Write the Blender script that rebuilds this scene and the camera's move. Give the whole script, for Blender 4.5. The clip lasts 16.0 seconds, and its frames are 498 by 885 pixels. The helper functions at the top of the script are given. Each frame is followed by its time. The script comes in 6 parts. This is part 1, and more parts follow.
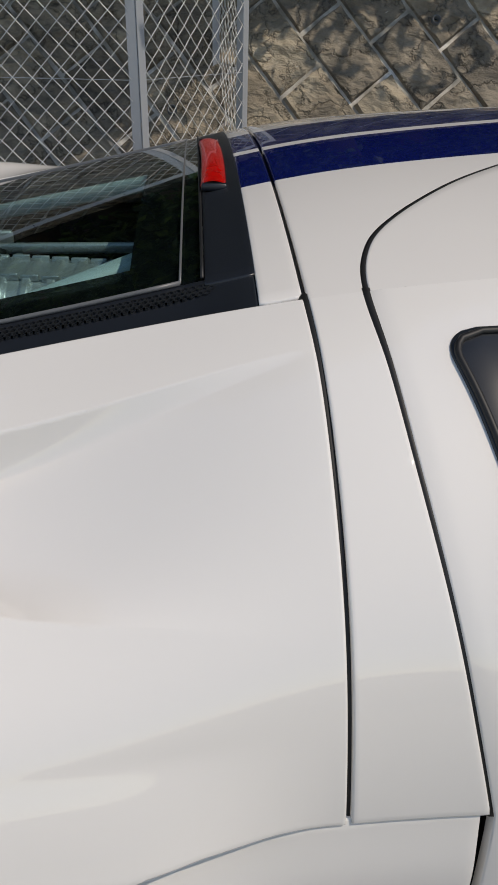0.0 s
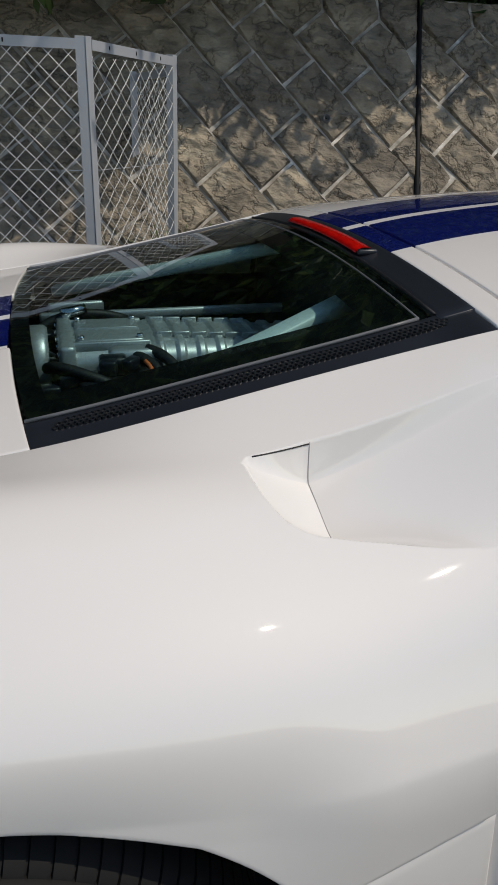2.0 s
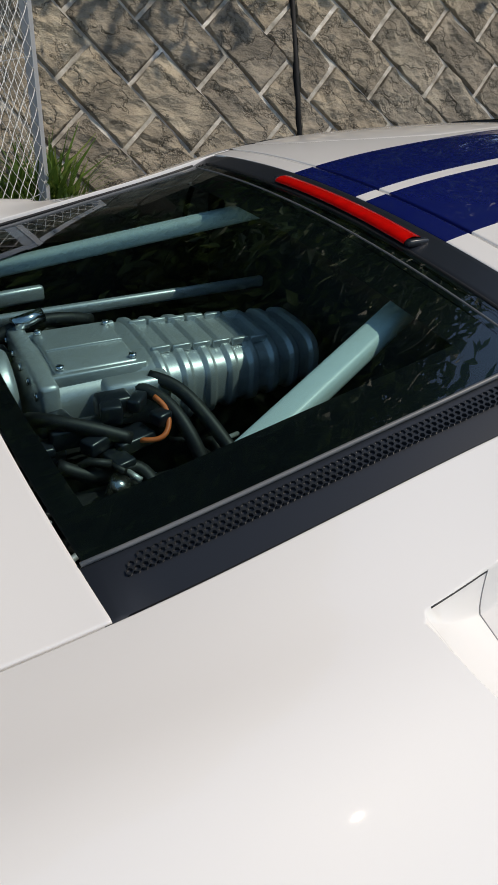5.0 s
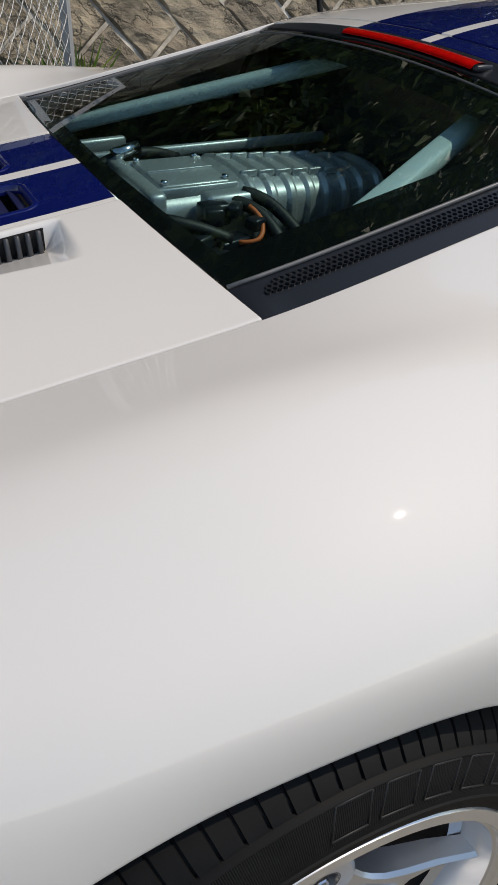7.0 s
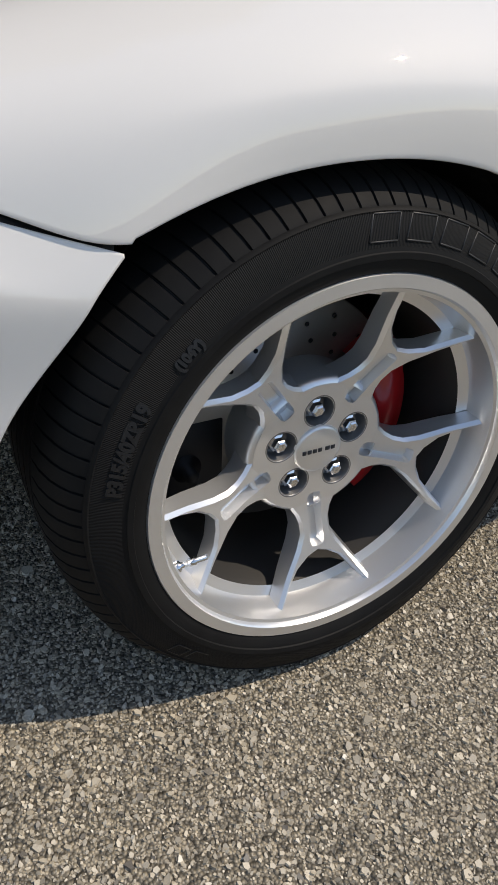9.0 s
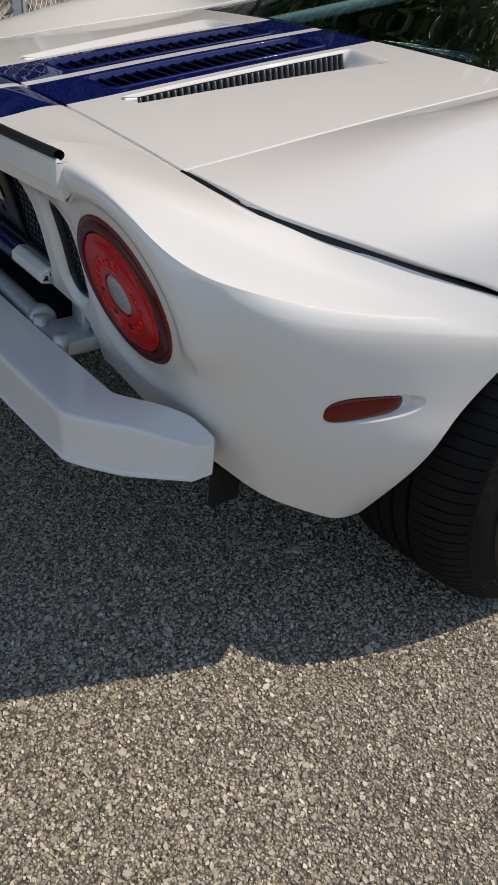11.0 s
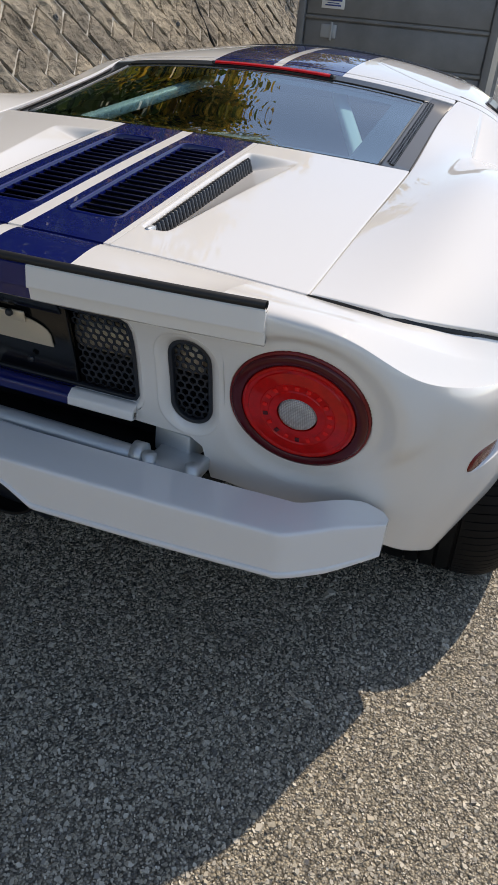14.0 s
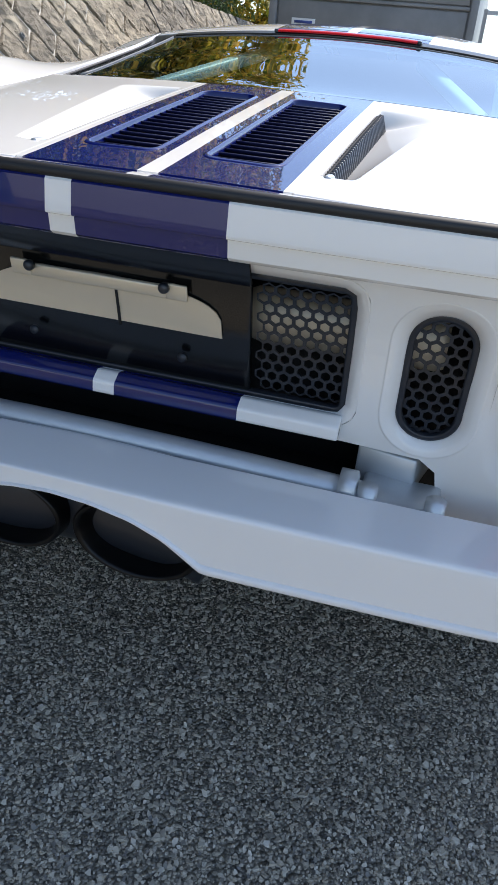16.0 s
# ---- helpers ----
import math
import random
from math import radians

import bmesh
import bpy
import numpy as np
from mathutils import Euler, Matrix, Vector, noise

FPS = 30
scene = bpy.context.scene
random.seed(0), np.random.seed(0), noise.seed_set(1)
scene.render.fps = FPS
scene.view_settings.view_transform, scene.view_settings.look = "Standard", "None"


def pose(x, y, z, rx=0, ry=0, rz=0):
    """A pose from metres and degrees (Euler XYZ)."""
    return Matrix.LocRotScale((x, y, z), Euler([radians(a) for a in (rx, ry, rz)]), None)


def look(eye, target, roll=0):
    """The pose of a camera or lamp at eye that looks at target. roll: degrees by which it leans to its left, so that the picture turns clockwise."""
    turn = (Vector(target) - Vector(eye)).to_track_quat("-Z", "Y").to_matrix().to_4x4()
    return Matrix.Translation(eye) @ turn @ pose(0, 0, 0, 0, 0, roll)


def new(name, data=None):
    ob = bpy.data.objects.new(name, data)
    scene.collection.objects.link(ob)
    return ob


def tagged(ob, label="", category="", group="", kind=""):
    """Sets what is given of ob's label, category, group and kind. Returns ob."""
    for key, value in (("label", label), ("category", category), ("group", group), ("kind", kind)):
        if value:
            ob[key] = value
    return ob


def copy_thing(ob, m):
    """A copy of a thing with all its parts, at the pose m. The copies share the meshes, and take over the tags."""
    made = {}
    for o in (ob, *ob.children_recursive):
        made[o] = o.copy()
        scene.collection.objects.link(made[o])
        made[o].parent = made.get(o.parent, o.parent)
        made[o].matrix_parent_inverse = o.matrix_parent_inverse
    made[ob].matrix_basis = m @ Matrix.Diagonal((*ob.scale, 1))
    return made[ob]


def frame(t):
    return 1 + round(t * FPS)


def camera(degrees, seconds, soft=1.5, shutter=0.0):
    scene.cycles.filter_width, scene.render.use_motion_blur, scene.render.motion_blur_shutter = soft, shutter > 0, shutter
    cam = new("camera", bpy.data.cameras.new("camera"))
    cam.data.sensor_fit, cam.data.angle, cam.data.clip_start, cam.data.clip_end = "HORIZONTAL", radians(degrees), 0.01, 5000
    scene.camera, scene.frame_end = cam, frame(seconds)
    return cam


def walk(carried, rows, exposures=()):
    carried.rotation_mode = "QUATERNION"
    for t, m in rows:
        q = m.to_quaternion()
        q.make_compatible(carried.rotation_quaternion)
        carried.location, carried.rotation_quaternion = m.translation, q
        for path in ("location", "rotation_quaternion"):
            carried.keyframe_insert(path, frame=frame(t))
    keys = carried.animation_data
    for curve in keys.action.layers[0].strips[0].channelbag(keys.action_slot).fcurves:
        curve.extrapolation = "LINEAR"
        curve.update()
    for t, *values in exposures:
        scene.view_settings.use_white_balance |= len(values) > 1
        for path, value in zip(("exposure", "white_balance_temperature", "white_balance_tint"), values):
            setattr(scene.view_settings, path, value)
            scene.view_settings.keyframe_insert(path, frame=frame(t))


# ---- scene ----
cam = camera(37.7, 16.0)
PATH = [
    (0, (0.696, -1.249, 1.259), (0.827, 0.463, 0.232), 1.3),
    (0.5, (0.613, -1.25, 1.294), (0.848, 0.483, 0.324), 1.1),
    (1, (0.48, -1.296, 1.294), (0.796, 0.46, 0.391), 1.6),
    (1.5, (0.325, -1.362, 1.271), (0.742, 0.394, 0.411), 2.0),
    (2, (0.169, -1.4, 1.268), (0.672, 0.346, 0.432), 2.0),
    (2.5, (0.06, -1.387, 1.291), (0.625, 0.347, 0.47), 2.1),
    (3, (-0.007, -1.339, 1.337), (0.602, 0.382, 0.52), 2.0),
    (3.5, (-0.015, -1.269, 1.373), (0.687, 0.417, 0.558), 2.2),
    (3.7, (0.007, -1.227, 1.365), (0.756, 0.43, 0.531), 2.5),
    (5.8, (0.015, -0.951, 1.352), (0.825, 0.448, 0.174), 4.1),
    (6, (-0.018, -0.972, 1.343), (0.787, 0.425, 0.159), 4.0),
    (6.5, (-0.112, -1.063, 1.296), (0.681, 0.336, 0.106), 3.7),
    (7, (-0.217, -1.177, 1.243), (0.564, 0.225, 0.049), 3.3),
    (7.5, (-0.318, -1.264, 1.157), (0.464, 0.126, -0.049), 3.6),
    (8, (-0.344, -1.351, 1.088), (0.439, 0.049, -0.107), 3.7),
    (8.5, (-0.375, -1.484, 1.014), (0.409, -0.076, -0.169), 3.6),
    (9, (-0.458, -1.566, 0.912), (0.324, -0.137, -0.248), 3.8),
    (9.5, (-0.675, -1.609, 0.94), (0.114, -0.192, -0.231), 4.6),
    (10, (-0.819, -1.566, 0.975), (-0.034, -0.162, -0.213), 5.0),
    (10.2, (-0.889, -1.532, 0.993), (-0.074, -0.137, -0.187), 5.3),
    (12.3, (-1.635, -1.258, 1.104), (-0.128, -0.448, 0.069), 5.9),
    (12.5, (-1.674, -1.212, 1.117), (-0.13, -0.465, 0.088), 6.0),
    (13, (-1.76, -1.073, 1.132), (-0.168, -0.426, 0.11), 6.3),
    (13.5, (-1.78, -0.939, 1.132), (-0.145, -0.37, 0.129), 6.5),
    (14, (-1.715, -0.816, 1.118), (-0.041, -0.295, 0.154), 6.4),
    (14.5, (-1.654, -0.728, 1.088), (0.056, -0.231, 0.178), 6.3),
    (15, (-1.609, -0.598, 1.056), (0.115, -0.108, 0.169), 6.1),
    (15.5, (-1.567, -0.476, 1.004), (0.17, -0.01, 0.129), 6.1),
    (16, (-1.521, -0.385, 0.904), (0.226, 0.036, 0.026), 6.0),
]
EXPOSURES = [(0, -0.14, 7550, 12), (3.5, -0.10, 7400, 11), (5.8, 0.16, 7450, 11), (6.5, 0.0, 7450, 11), (7.5, 0.02, 7450, 12), (8.4, 0.12, 7500, 12), (9, 0.22, 7550, 12), (10, 0.20, 7600, 12), (12.5, 0.24, 7650, 13), (14, 0.40, 7500, 13), (15, 0.62, 7200, 13), (16, 1.14, 6850, 12)]
walk(cam, [(t, look(eye, target, roll)) for t, eye, target, roll in PATH], EXPOSURES)

# ---- light ----
SUN = Vector((0.6, -0.3, 1.0)).normalized()
world = bpy.data.worlds.new("sky")
scene.world = world
world.use_nodes = True
wn = world.node_tree.nodes
sky = wn.new("ShaderNodeTexSky")
sky.sky_type = "NISHITA"
sky.sun_disc = False
sky.dust_density = 0.25
sky.altitude = 200
sky.sun_elevation = math.asin(SUN.z)
sky.sun_rotation = math.atan2(SUN.x, SUN.y)
world.node_tree.links.new(sky.outputs[0], wn["Background"].inputs[0])
wn["Background"].inputs[1].default_value = 0.15
sun_data = bpy.data.lights.new("sun", "SUN")
sun_data.energy = 2.65
sun_data.angle = radians(0.53)
sun_data.color = (1.0, 0.955, 0.885)
sun = new("sun", sun_data)
sun.matrix_world = look(SUN * 30, (0, 0, 0))


# ---- materials ----
class Mat:
    """A small helper round one node material."""

    def __init__(self, name, color=(0.8, 0.8, 0.8), rough=0.5, metal=0.0, **more):
        self.m = bpy.data.materials.new(name)
        self.m.use_nodes = True
        self.nt = self.m.node_tree
        self.b = self.nt.nodes["Principled BSDF"]
        self.put("Base Color", (*color, 1))
        self.put("Roughness", rough)
        self.put("Metallic", metal)
        for key, value in more.items():
            self.put(key.replace("_", " "), value)

    def put(self, socket, value):
        self.b.inputs[socket].default_value = value

    def node(self, kind, **props):
        n = self.nt.nodes.new("ShaderNode" + kind)
        for key, value in props.items():
            if key in n.inputs:
                n.inputs[key].default_value = value
            else:
                setattr(n, key, value)
        return n

    def link(self, a, b):
        self.nt.links.new(a, b)
        return self

    def coords(self):
        return self.node("TexCoord").outputs["Object"]

    def noise(self, scale, detail=4.0, rough=0.6, vec=None):
        n = self.node("TexNoise", Scale=scale, Detail=detail, Roughness=rough)
        self.link(vec or self.coords(), n.inputs["Vector"])
        return n.outputs["Fac"]

    def ramp(self, fac, stops):
        r = self.node("ValToRGB")
        el = r.color_ramp.elements
        while len(el) < len(stops):
            el.new(0.5)
        for e, (p, c) in zip(el, stops):
            e.position, e.color = p, (*c, 1) if len(c) == 3 else c
        self.link(fac, r.inputs[0])
        return r.outputs[0]

    def mix(self, fac, a, b, mode="MIX"):
        n = self.node("MixRGB", blend_type=mode)
        for s, v in zip(n.inputs, (fac, a, b)):
            if hasattr(v, "is_output"):
                self.link(v, s)
            else:
                s.default_value = v if not isinstance(v, tuple) else (*v, 1)
        return n.outputs[0]

    def math(self, op, a, b=0.0):
        n = self.node("Math", operation=op)
        for s, v in zip(n.inputs, (a, b)):
            if hasattr(v, "is_output"):
                self.link(v, s)
            else:
                s.default_value = v
        return n.outputs[0]

    def color(self, out):
        return self.link(out, self.b.inputs["Base Color"])

    def rough(self, fac, lo, hi):
        n = self.node("MapRange")
        self.link(fac, n.inputs[0])
        n.inputs[3].default_value, n.inputs[4].default_value = lo, hi
        return self.link(n.outputs[0], self.b.inputs["Roughness"])

    def bump(self, height, strength=0.3, dist=0.01):
        n = self.node("Bump", Strength=strength, Distance=dist)
        self.link(height, n.inputs["Height"])
        return self.link(n.outputs[0], self.b.inputs["Normal"])


WHITE, BLUE = (0.775, 0.752, 0.722), (0.002, 0.0075, 0.094)


def paint(name, striped):
    """Glossy car paint; striped: two blue bands with a white line between, along the car's middle."""
    p = Mat(name, WHITE, 0.45, 0.0, Coat_Weight=1.0, Coat_Roughness=0.015, Coat_IOR=1.6)
    p.put("Specular IOR Level", 0.08)
    if striped:
        xyz = p.node("SeparateXYZ")
        p.link(p.coords(), xyz.inputs[0])
        y = p.math("ABSOLUTE", xyz.outputs[1])
        wide = p.node("MapRange")
        p.link(xyz.outputs[0], wide.inputs[0])
        for i, v in enumerate((0.1, 0.74, 0.177, 0.216)):
            wide.inputs[i + 1].default_value = v
        band = p.math("MULTIPLY", p.math("LESS_THAN", y, wide.outputs[0]), p.math("GREATER_THAN", y, 0.0145))
        base = p.mix(band, WHITE, BLUE)
        p.color(base)
    dust = p.noise(260, 2)
    p.rough(dust, 0.46, 0.56)
    return p.m


M = {
    "white": paint("white_paint", False),
    "stripe": paint("striped_paint", True),
    "blue": Mat("blue_paint", BLUE, 0.45, Coat_Weight=1.0, Coat_Roughness=0.03, Specular_IOR_Level=0.08).m,
    "black": Mat("black_trim", (0.013, 0.016, 0.022), 0.33).m,
    # near-black for joints, and for shade put into holes and cavities
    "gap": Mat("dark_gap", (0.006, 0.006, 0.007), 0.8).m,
    "seal": Mat("rubber_seal", (0.01, 0.01, 0.011), 0.55).m,
    "chrome": Mat("bright_metal", (0.75, 0.76, 0.78), 0.18, 1.0).m,
}
glass = Mat("tinted_glass", (0.5, 0.6, 0.6), 0.0)
clear = glass.node("BsdfTransparent")
clear.inputs[0].default_value = (0.66, 0.83, 0.83, 1)
shine = glass.node("BsdfGlossy", Roughness=0.0)
shine.inputs[0].default_value = (1, 1, 1, 1)
pane = glass.node("MixShader")
facing = glass.node("LayerWeight", Blend=0.5).outputs["Facing"]
glass.link(glass.math("ADD", glass.math("MULTIPLY", glass.math("POWER", facing, 3.2), 0.9), 0.055), pane.inputs[0])
glass.link(clear.outputs[0], pane.inputs[1])
glass.link(shine.outputs[0], pane.inputs[2])
glass.link(pane.outputs[0], glass.nt.nodes["Material Output"].inputs[0])
M["glass"] = glass.m
red = Mat("red_lens", (0.6, 0.004, 0.004), 0.25, Coat_Weight=0.6, Coat_Roughness=0.015, Specular_IOR_Level=0.1)
red.color(red.ramp(red.noise(55, 3), [(0.3, (0.42, 0.003, 0.003)), (0.7, (0.62, 0.004, 0.004))]))
M["red"] = red.m


def alu(name, color, rough, grain, metal=1.0):
    a = Mat(name, color, rough, metal)
    n = a.noise(grain, 4)
    a.rough(n, rough * 0.75, rough * 1.35)
    a.bump(n, 0.06, 0.002)
    return a.m


M["alloy"] = Mat("painted_alloy", (0.83, 0.835, 0.84), 0.33, 0.82, Coat_Weight=0.5, Coat_Roughness=0.05).m
M["cast"] = alu("cast_aluminium", (0.52, 0.54, 0.55), 0.38, 90, 0.55)
M["gloss"] = Mat("gloss_black_plastic", (0.004, 0.0045, 0.005), 0.16).m
M["steel"] = alu("plain_steel", (0.62, 0.60, 0.55), 0.25, 40)
M["galv"] = Mat("galvanised_steel", (0.40, 0.42, 0.45), 0.5, 0.25).m

M["trim"] = Mat("grey_trim", (0.12, 0.125, 0.13), 0.4).m
M["slat"] = Mat("dark_blue_slat", (0.004, 0.007, 0.05), 0.5).m
M["meshm"] = Mat("black_mesh", (0.015, 0.017, 0.02), 0.3).m
M["orange"] = Mat("orange_wire", (0.75, 0.16, 0.04), 0.5).m
M["strut"] = Mat("pale_strut_paint", (0.60, 0.70, 0.69), 0.4).m
M["cap"] = alu("brushed_cap", (0.74, 0.74, 0.73), 0.36, 300, 0.8)
M["disc"] = alu("brake_steel", (0.56, 0.53, 0.49), 0.40, 120)
# darker copy of the alloy, with the wells' shade in its colour
M["well"] = Mat("shaded_alloy_well", (0.22, 0.22, 0.225), 0.4, 0.7).m
# dark tone holds brake dust and the shade behind the spokes
M["dust"] = Mat("brake_dusted_metal", (0.035, 0.033, 0.031), 0.6, 0.2).m
M["warmsteel"] = alu("warm_steel", (0.66, 0.58, 0.45), 0.42, 30, 0.55)
M["pipe"] = Mat("satin_black_pipe", (0.0025, 0.0026, 0.003), 0.35, Specular_IOR_Level=0.25).m
M["gapline"] = Mat("joint_line", (0.34, 0.33, 0.32), 0.6).m
M["fin"] = Mat("dark_grey_plastic_fin", (0.045, 0.047, 0.052), 0.32).m
M["warmwall"] = Mat("beige_wall_coat", (0.42, 0.385, 0.33), 0.9).m

tyre_m = Mat("tyre_rubber", (0.010, 0.010, 0.011), 0.62)
n = tyre_m.noise(35, 5)
tyre_m.color(tyre_m.ramp(n, [(0.3, (0.0042, 0.0042, 0.0046)), (0.75, (0.0085, 0.0084, 0.0083))]))
tyre_m.rough(n, 0.6, 0.8)
tyre_m.put("Specular IOR Level", 0.22)
sep = tyre_m.node("SeparateXYZ")
tyre_m.link(tyre_m.coords(), sep.inputs[0])
rad2 = tyre_m.math("SQRT", tyre_m.math("ADD", tyre_m.math("MULTIPLY", sep.outputs[0], sep.outputs[0]), tyre_m.math("MULTIPLY", sep.outputs[2], sep.outputs[2])))
ribs = tyre_m.math("SINE", tyre_m.math("MULTIPLY", tyre_m.math("ARCTAN2", sep.outputs[2], sep.outputs[0]), 1000.0))
band = tyre_m.math("MULTIPLY", tyre_m.math("GREATER_THAN", rad2, 0.2935), tyre_m.math("LESS_THAN", rad2, 0.3275))
tyre_m.bump(tyre_m.math("MULTIPLY", ribs, band), 0.5, 0.0008)
M["tyre"] = tyre_m.m

asphalt = Mat("asphalt", (0.1, 0.1, 0.1), 0.85)
vec = asphalt.coords()
cells = asphalt.node("TexVoronoi", Scale=200.0, Randomness=1.0)
asphalt.link(vec, cells.inputs["Vector"])
tone = asphalt.ramp(cells.outputs["Color"], [(0.1, (0.12, 0.107, 0.086)), (0.55, (0.36, 0.315, 0.24)), (0.9, (0.60, 0.52, 0.392))])
blot = asphalt.ramp(asphalt.noise(3.0, 4), [(0.3, (0.8, 0.8, 0.8)), (0.7, (1.0, 0.99, 0.96))])
edge = asphalt.ramp(cells.outputs["Distance"], [(0.32, (1, 1, 1)), (0.70, (0.42, 0.42, 0.42))])
asphalt.color(asphalt.mix(1.0, asphalt.mix(1.0, tone, blot, "MULTIPLY"), edge, "MULTIPLY"))
asphalt.bump(asphalt.math("SUBTRACT", 1.0, cells.outputs["Distance"]), 1.0, 0.005)
asphalt.rough(asphalt.noise(300, 2), 0.3, 0.7)
M["asphalt"] = asphalt.m

stone = Mat("weathered_stone", (0.3, 0.27, 0.22), 0.85)
rnd = stone.node("ObjectInfo").outputs["Random"]
shift = stone.node("CombineXYZ")
for i, k in enumerate((37.0, 91.0, 13.0)):
    stone.link(stone.math("MULTIPLY", rnd, k), shift.inputs[i])
moved = stone.node("VectorMath", operation="ADD")
stone.link(stone.coords(), moved.inputs[0])
stone.link(shift.outputs[0], moved.inputs[1])
vec = moved.outputs[0]
big = stone.noise(3.5, 6, 0.65, vec)
tone = stone.ramp(big, [(0.25, (0.12, 0.106, 0.087)), (0.5, (0.35, 0.305, 0.242)), (0.75, (0.60, 0.525, 0.415))])
tint = stone.ramp(rnd, [(0.0, (0.66, 0.66, 0.66)), (0.5, (1.0, 0.97, 0.9)), (1.0, (0.86, 0.87, 0.86))])
turned = stone.node("Mapping")
turned.inputs["Rotation"].default_value = (0, 0, radians(38))
turned.inputs["Scale"].default_value = (3.5, 6.5, 5.0)
stone.link(vec, turned.inputs[0])
cleft = turned.outputs[0]
spread = stone.node("VectorMath", operation="SCALE")
spread.inputs["Scale"].default_value = 5.0
stone.link(vec, spread.inputs[0])
vec_iso = spread.outputs[0]
crack = stone.math("ABSOLUTE", stone.math("SUBTRACT", stone.noise(0.75, 5, 0.58, vec_iso), 0.5))
lines = stone.ramp(crack, [(0.0, (0.5, 0.49, 0.48)), (0.010, (0.8, 0.8, 0.8)), (0.03, (1, 1, 1))])
damp = stone.ramp(stone.noise(0.55, 5, 0.6, stone.node("NewGeometry").outputs["Position"]), [(0.36, (0.78, 0.78, 0.79)), (0.55, (1.0, 1.0, 1.0))])
stone.color(stone.mix(1.0, stone.mix(1.0, stone.mix(1.0, tone, tint, "MULTIPLY"), lines, "MULTIPLY"), damp, "MULTIPLY"))
facets = stone.node("TexVoronoi", Scale=1.6)
stone.link(cleft, facets.inputs["Vector"])
rocky = stone.math("ADD", stone.noise(1.3, 12, 0.60, cleft), stone.math("MULTIPLY", facets.outputs["Distance"], 0.5))
groove = stone.math("MULTIPLY", stone.math("MINIMUM", crack, 0.03), 4.0)
stone.bump(stone.math("ADD", rocky, groove), 1.0, 0.085)
M["stone"] = stone.m
mortar = Mat("pale_mortar", (0.42, 0.40, 0.35), 0.95)
mn = mortar.noise(6, 6)
mortar.color(mortar.ramp(mn, [(0.34, (0.26, 0.243, 0.208)), (0.48, (0.40, 0.376, 0.328)), (0.60, (0.58, 0.55, 0.495)), (0.70, (0.88, 0.86, 0.82))]))
mortar.bump(mortar.noise(60, 4), 0.5, 0.01)
M["mortar"] = mortar.m
chip = Mat("stone_chips", (0.3, 0.29, 0.26), 0.45, Specular_IOR_Level=0.7)
r = chip.node("NewGeometry").outputs["Random Per Island"]
chip.color(chip.ramp(r, [(0.0, (0.14, 0.127, 0.11)), (0.16, (0.31, 0.276, 0.218)), (0.32, (0.44, 0.387, 0.299)), (0.90, (0.56, 0.495, 0.385)), (0.985, (0.60, 0.54, 0.43)), (1.0, (0.76, 0.71, 0.61))]))
chip.bump(chip.noise(700, 3), 0.4, 0.001)
M["chip"] = chip.m
earth = Mat("earth", (0.05, 0.04, 0.03), 0.95)
earth.bump(earth.noise(12, 6), 0.8, 0.05)
M["earth"] = earth.m
M["wire"] = Mat("zinc_wire", (0.66, 0.66, 0.65), 0.45, 0.2).m
pale = Mat("pale_render", (0.62, 0.59, 0.54), 0.9)
pn = pale.noise(1.4, 6)
pale.color(pale.ramp(pn, [(0.3, (0.70, 0.69, 0.67)), (0.7, (0.79, 0.78, 0.76))]))
pale.bump(pale.noise(90, 4), 0.3, 0.01)
M["render"] = pale.m
M["sign"] = Mat("white_enamel", (0.75, 0.76, 0.78), 0.3).m
M["signink"] = Mat("blue_print", (0.03, 0.06, 0.25), 0.5).m
grey = Mat("grey_painted_steel", (0.20, 0.205, 0.215), 0.5)
gn = grey.noise(2.5, 6)
grey.color(grey.ramp(gn, [(0.3, (0.17, 0.175, 0.185)), (0.7, (0.235, 0.24, 0.25))]))
M["grey"] = grey.m


def leafy(name, a, b, c, thin_share=0.2):
    m = Mat(name, a, 0.55)
    r = m.node("NewGeometry").outputs["Random Per Island"]
    m.color(m.ramp(r, [(0.0, a), (0.55, b), (1.0, c)]))
    thin = m.node("BsdfTranslucent")
    m.link(m.b.inputs["Base Color"].links[0].from_socket, thin.inputs[0])
    both = m.node("MixShader", Fac=thin_share)
    m.link(m.b.outputs[0], both.inputs[1])
    m.link(thin.outputs[0], both.inputs[2])
    m.link(both.outputs[0], m.nt.nodes["Material Output"].inputs[0])
    return m.m


M["leaf"] = leafy("green_leaves", (0.016, 0.038, 0.009), (0.036, 0.072, 0.014), (0.085, 0.138, 0.022))
# darker copy of the green leaves, with shade put into the colour
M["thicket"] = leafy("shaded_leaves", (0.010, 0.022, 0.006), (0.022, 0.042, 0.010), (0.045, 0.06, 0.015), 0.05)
M["autumn"] = leafy("autumn_leaves", (0.09, 0.14, 0.02), (0.36, 0.30, 0.04), (0.62, 0.38, 0.05), 0.45)
M["weed"] = leafy("weed_leaves", (0.05, 0.11, 0.015), (0.10, 0.19, 0.03), (0.20, 0.28, 0.06), 0.4)
bark = Mat("bark", (0.09, 0.07, 0.05), 0.9)
bark.bump(bark.noise(14, 6), 0.8, 0.03)
M["bark"] = bark.m


# ---- building helpers ----
def ob_from(name, verts, faces, mat, parent=None, label="", smooth=True):
    me = bpy.data.meshes.new(name)
    me.from_pydata([tuple(v) for v in verts], [], [tuple(f) for f in faces])
    me.materials.append(mat)
    me.update()
    if smooth:
        me.shade_smooth()
    ob = new(name, me)
    if parent:
        ob.parent = parent
    if label:
        ob["label"] = label
    return ob


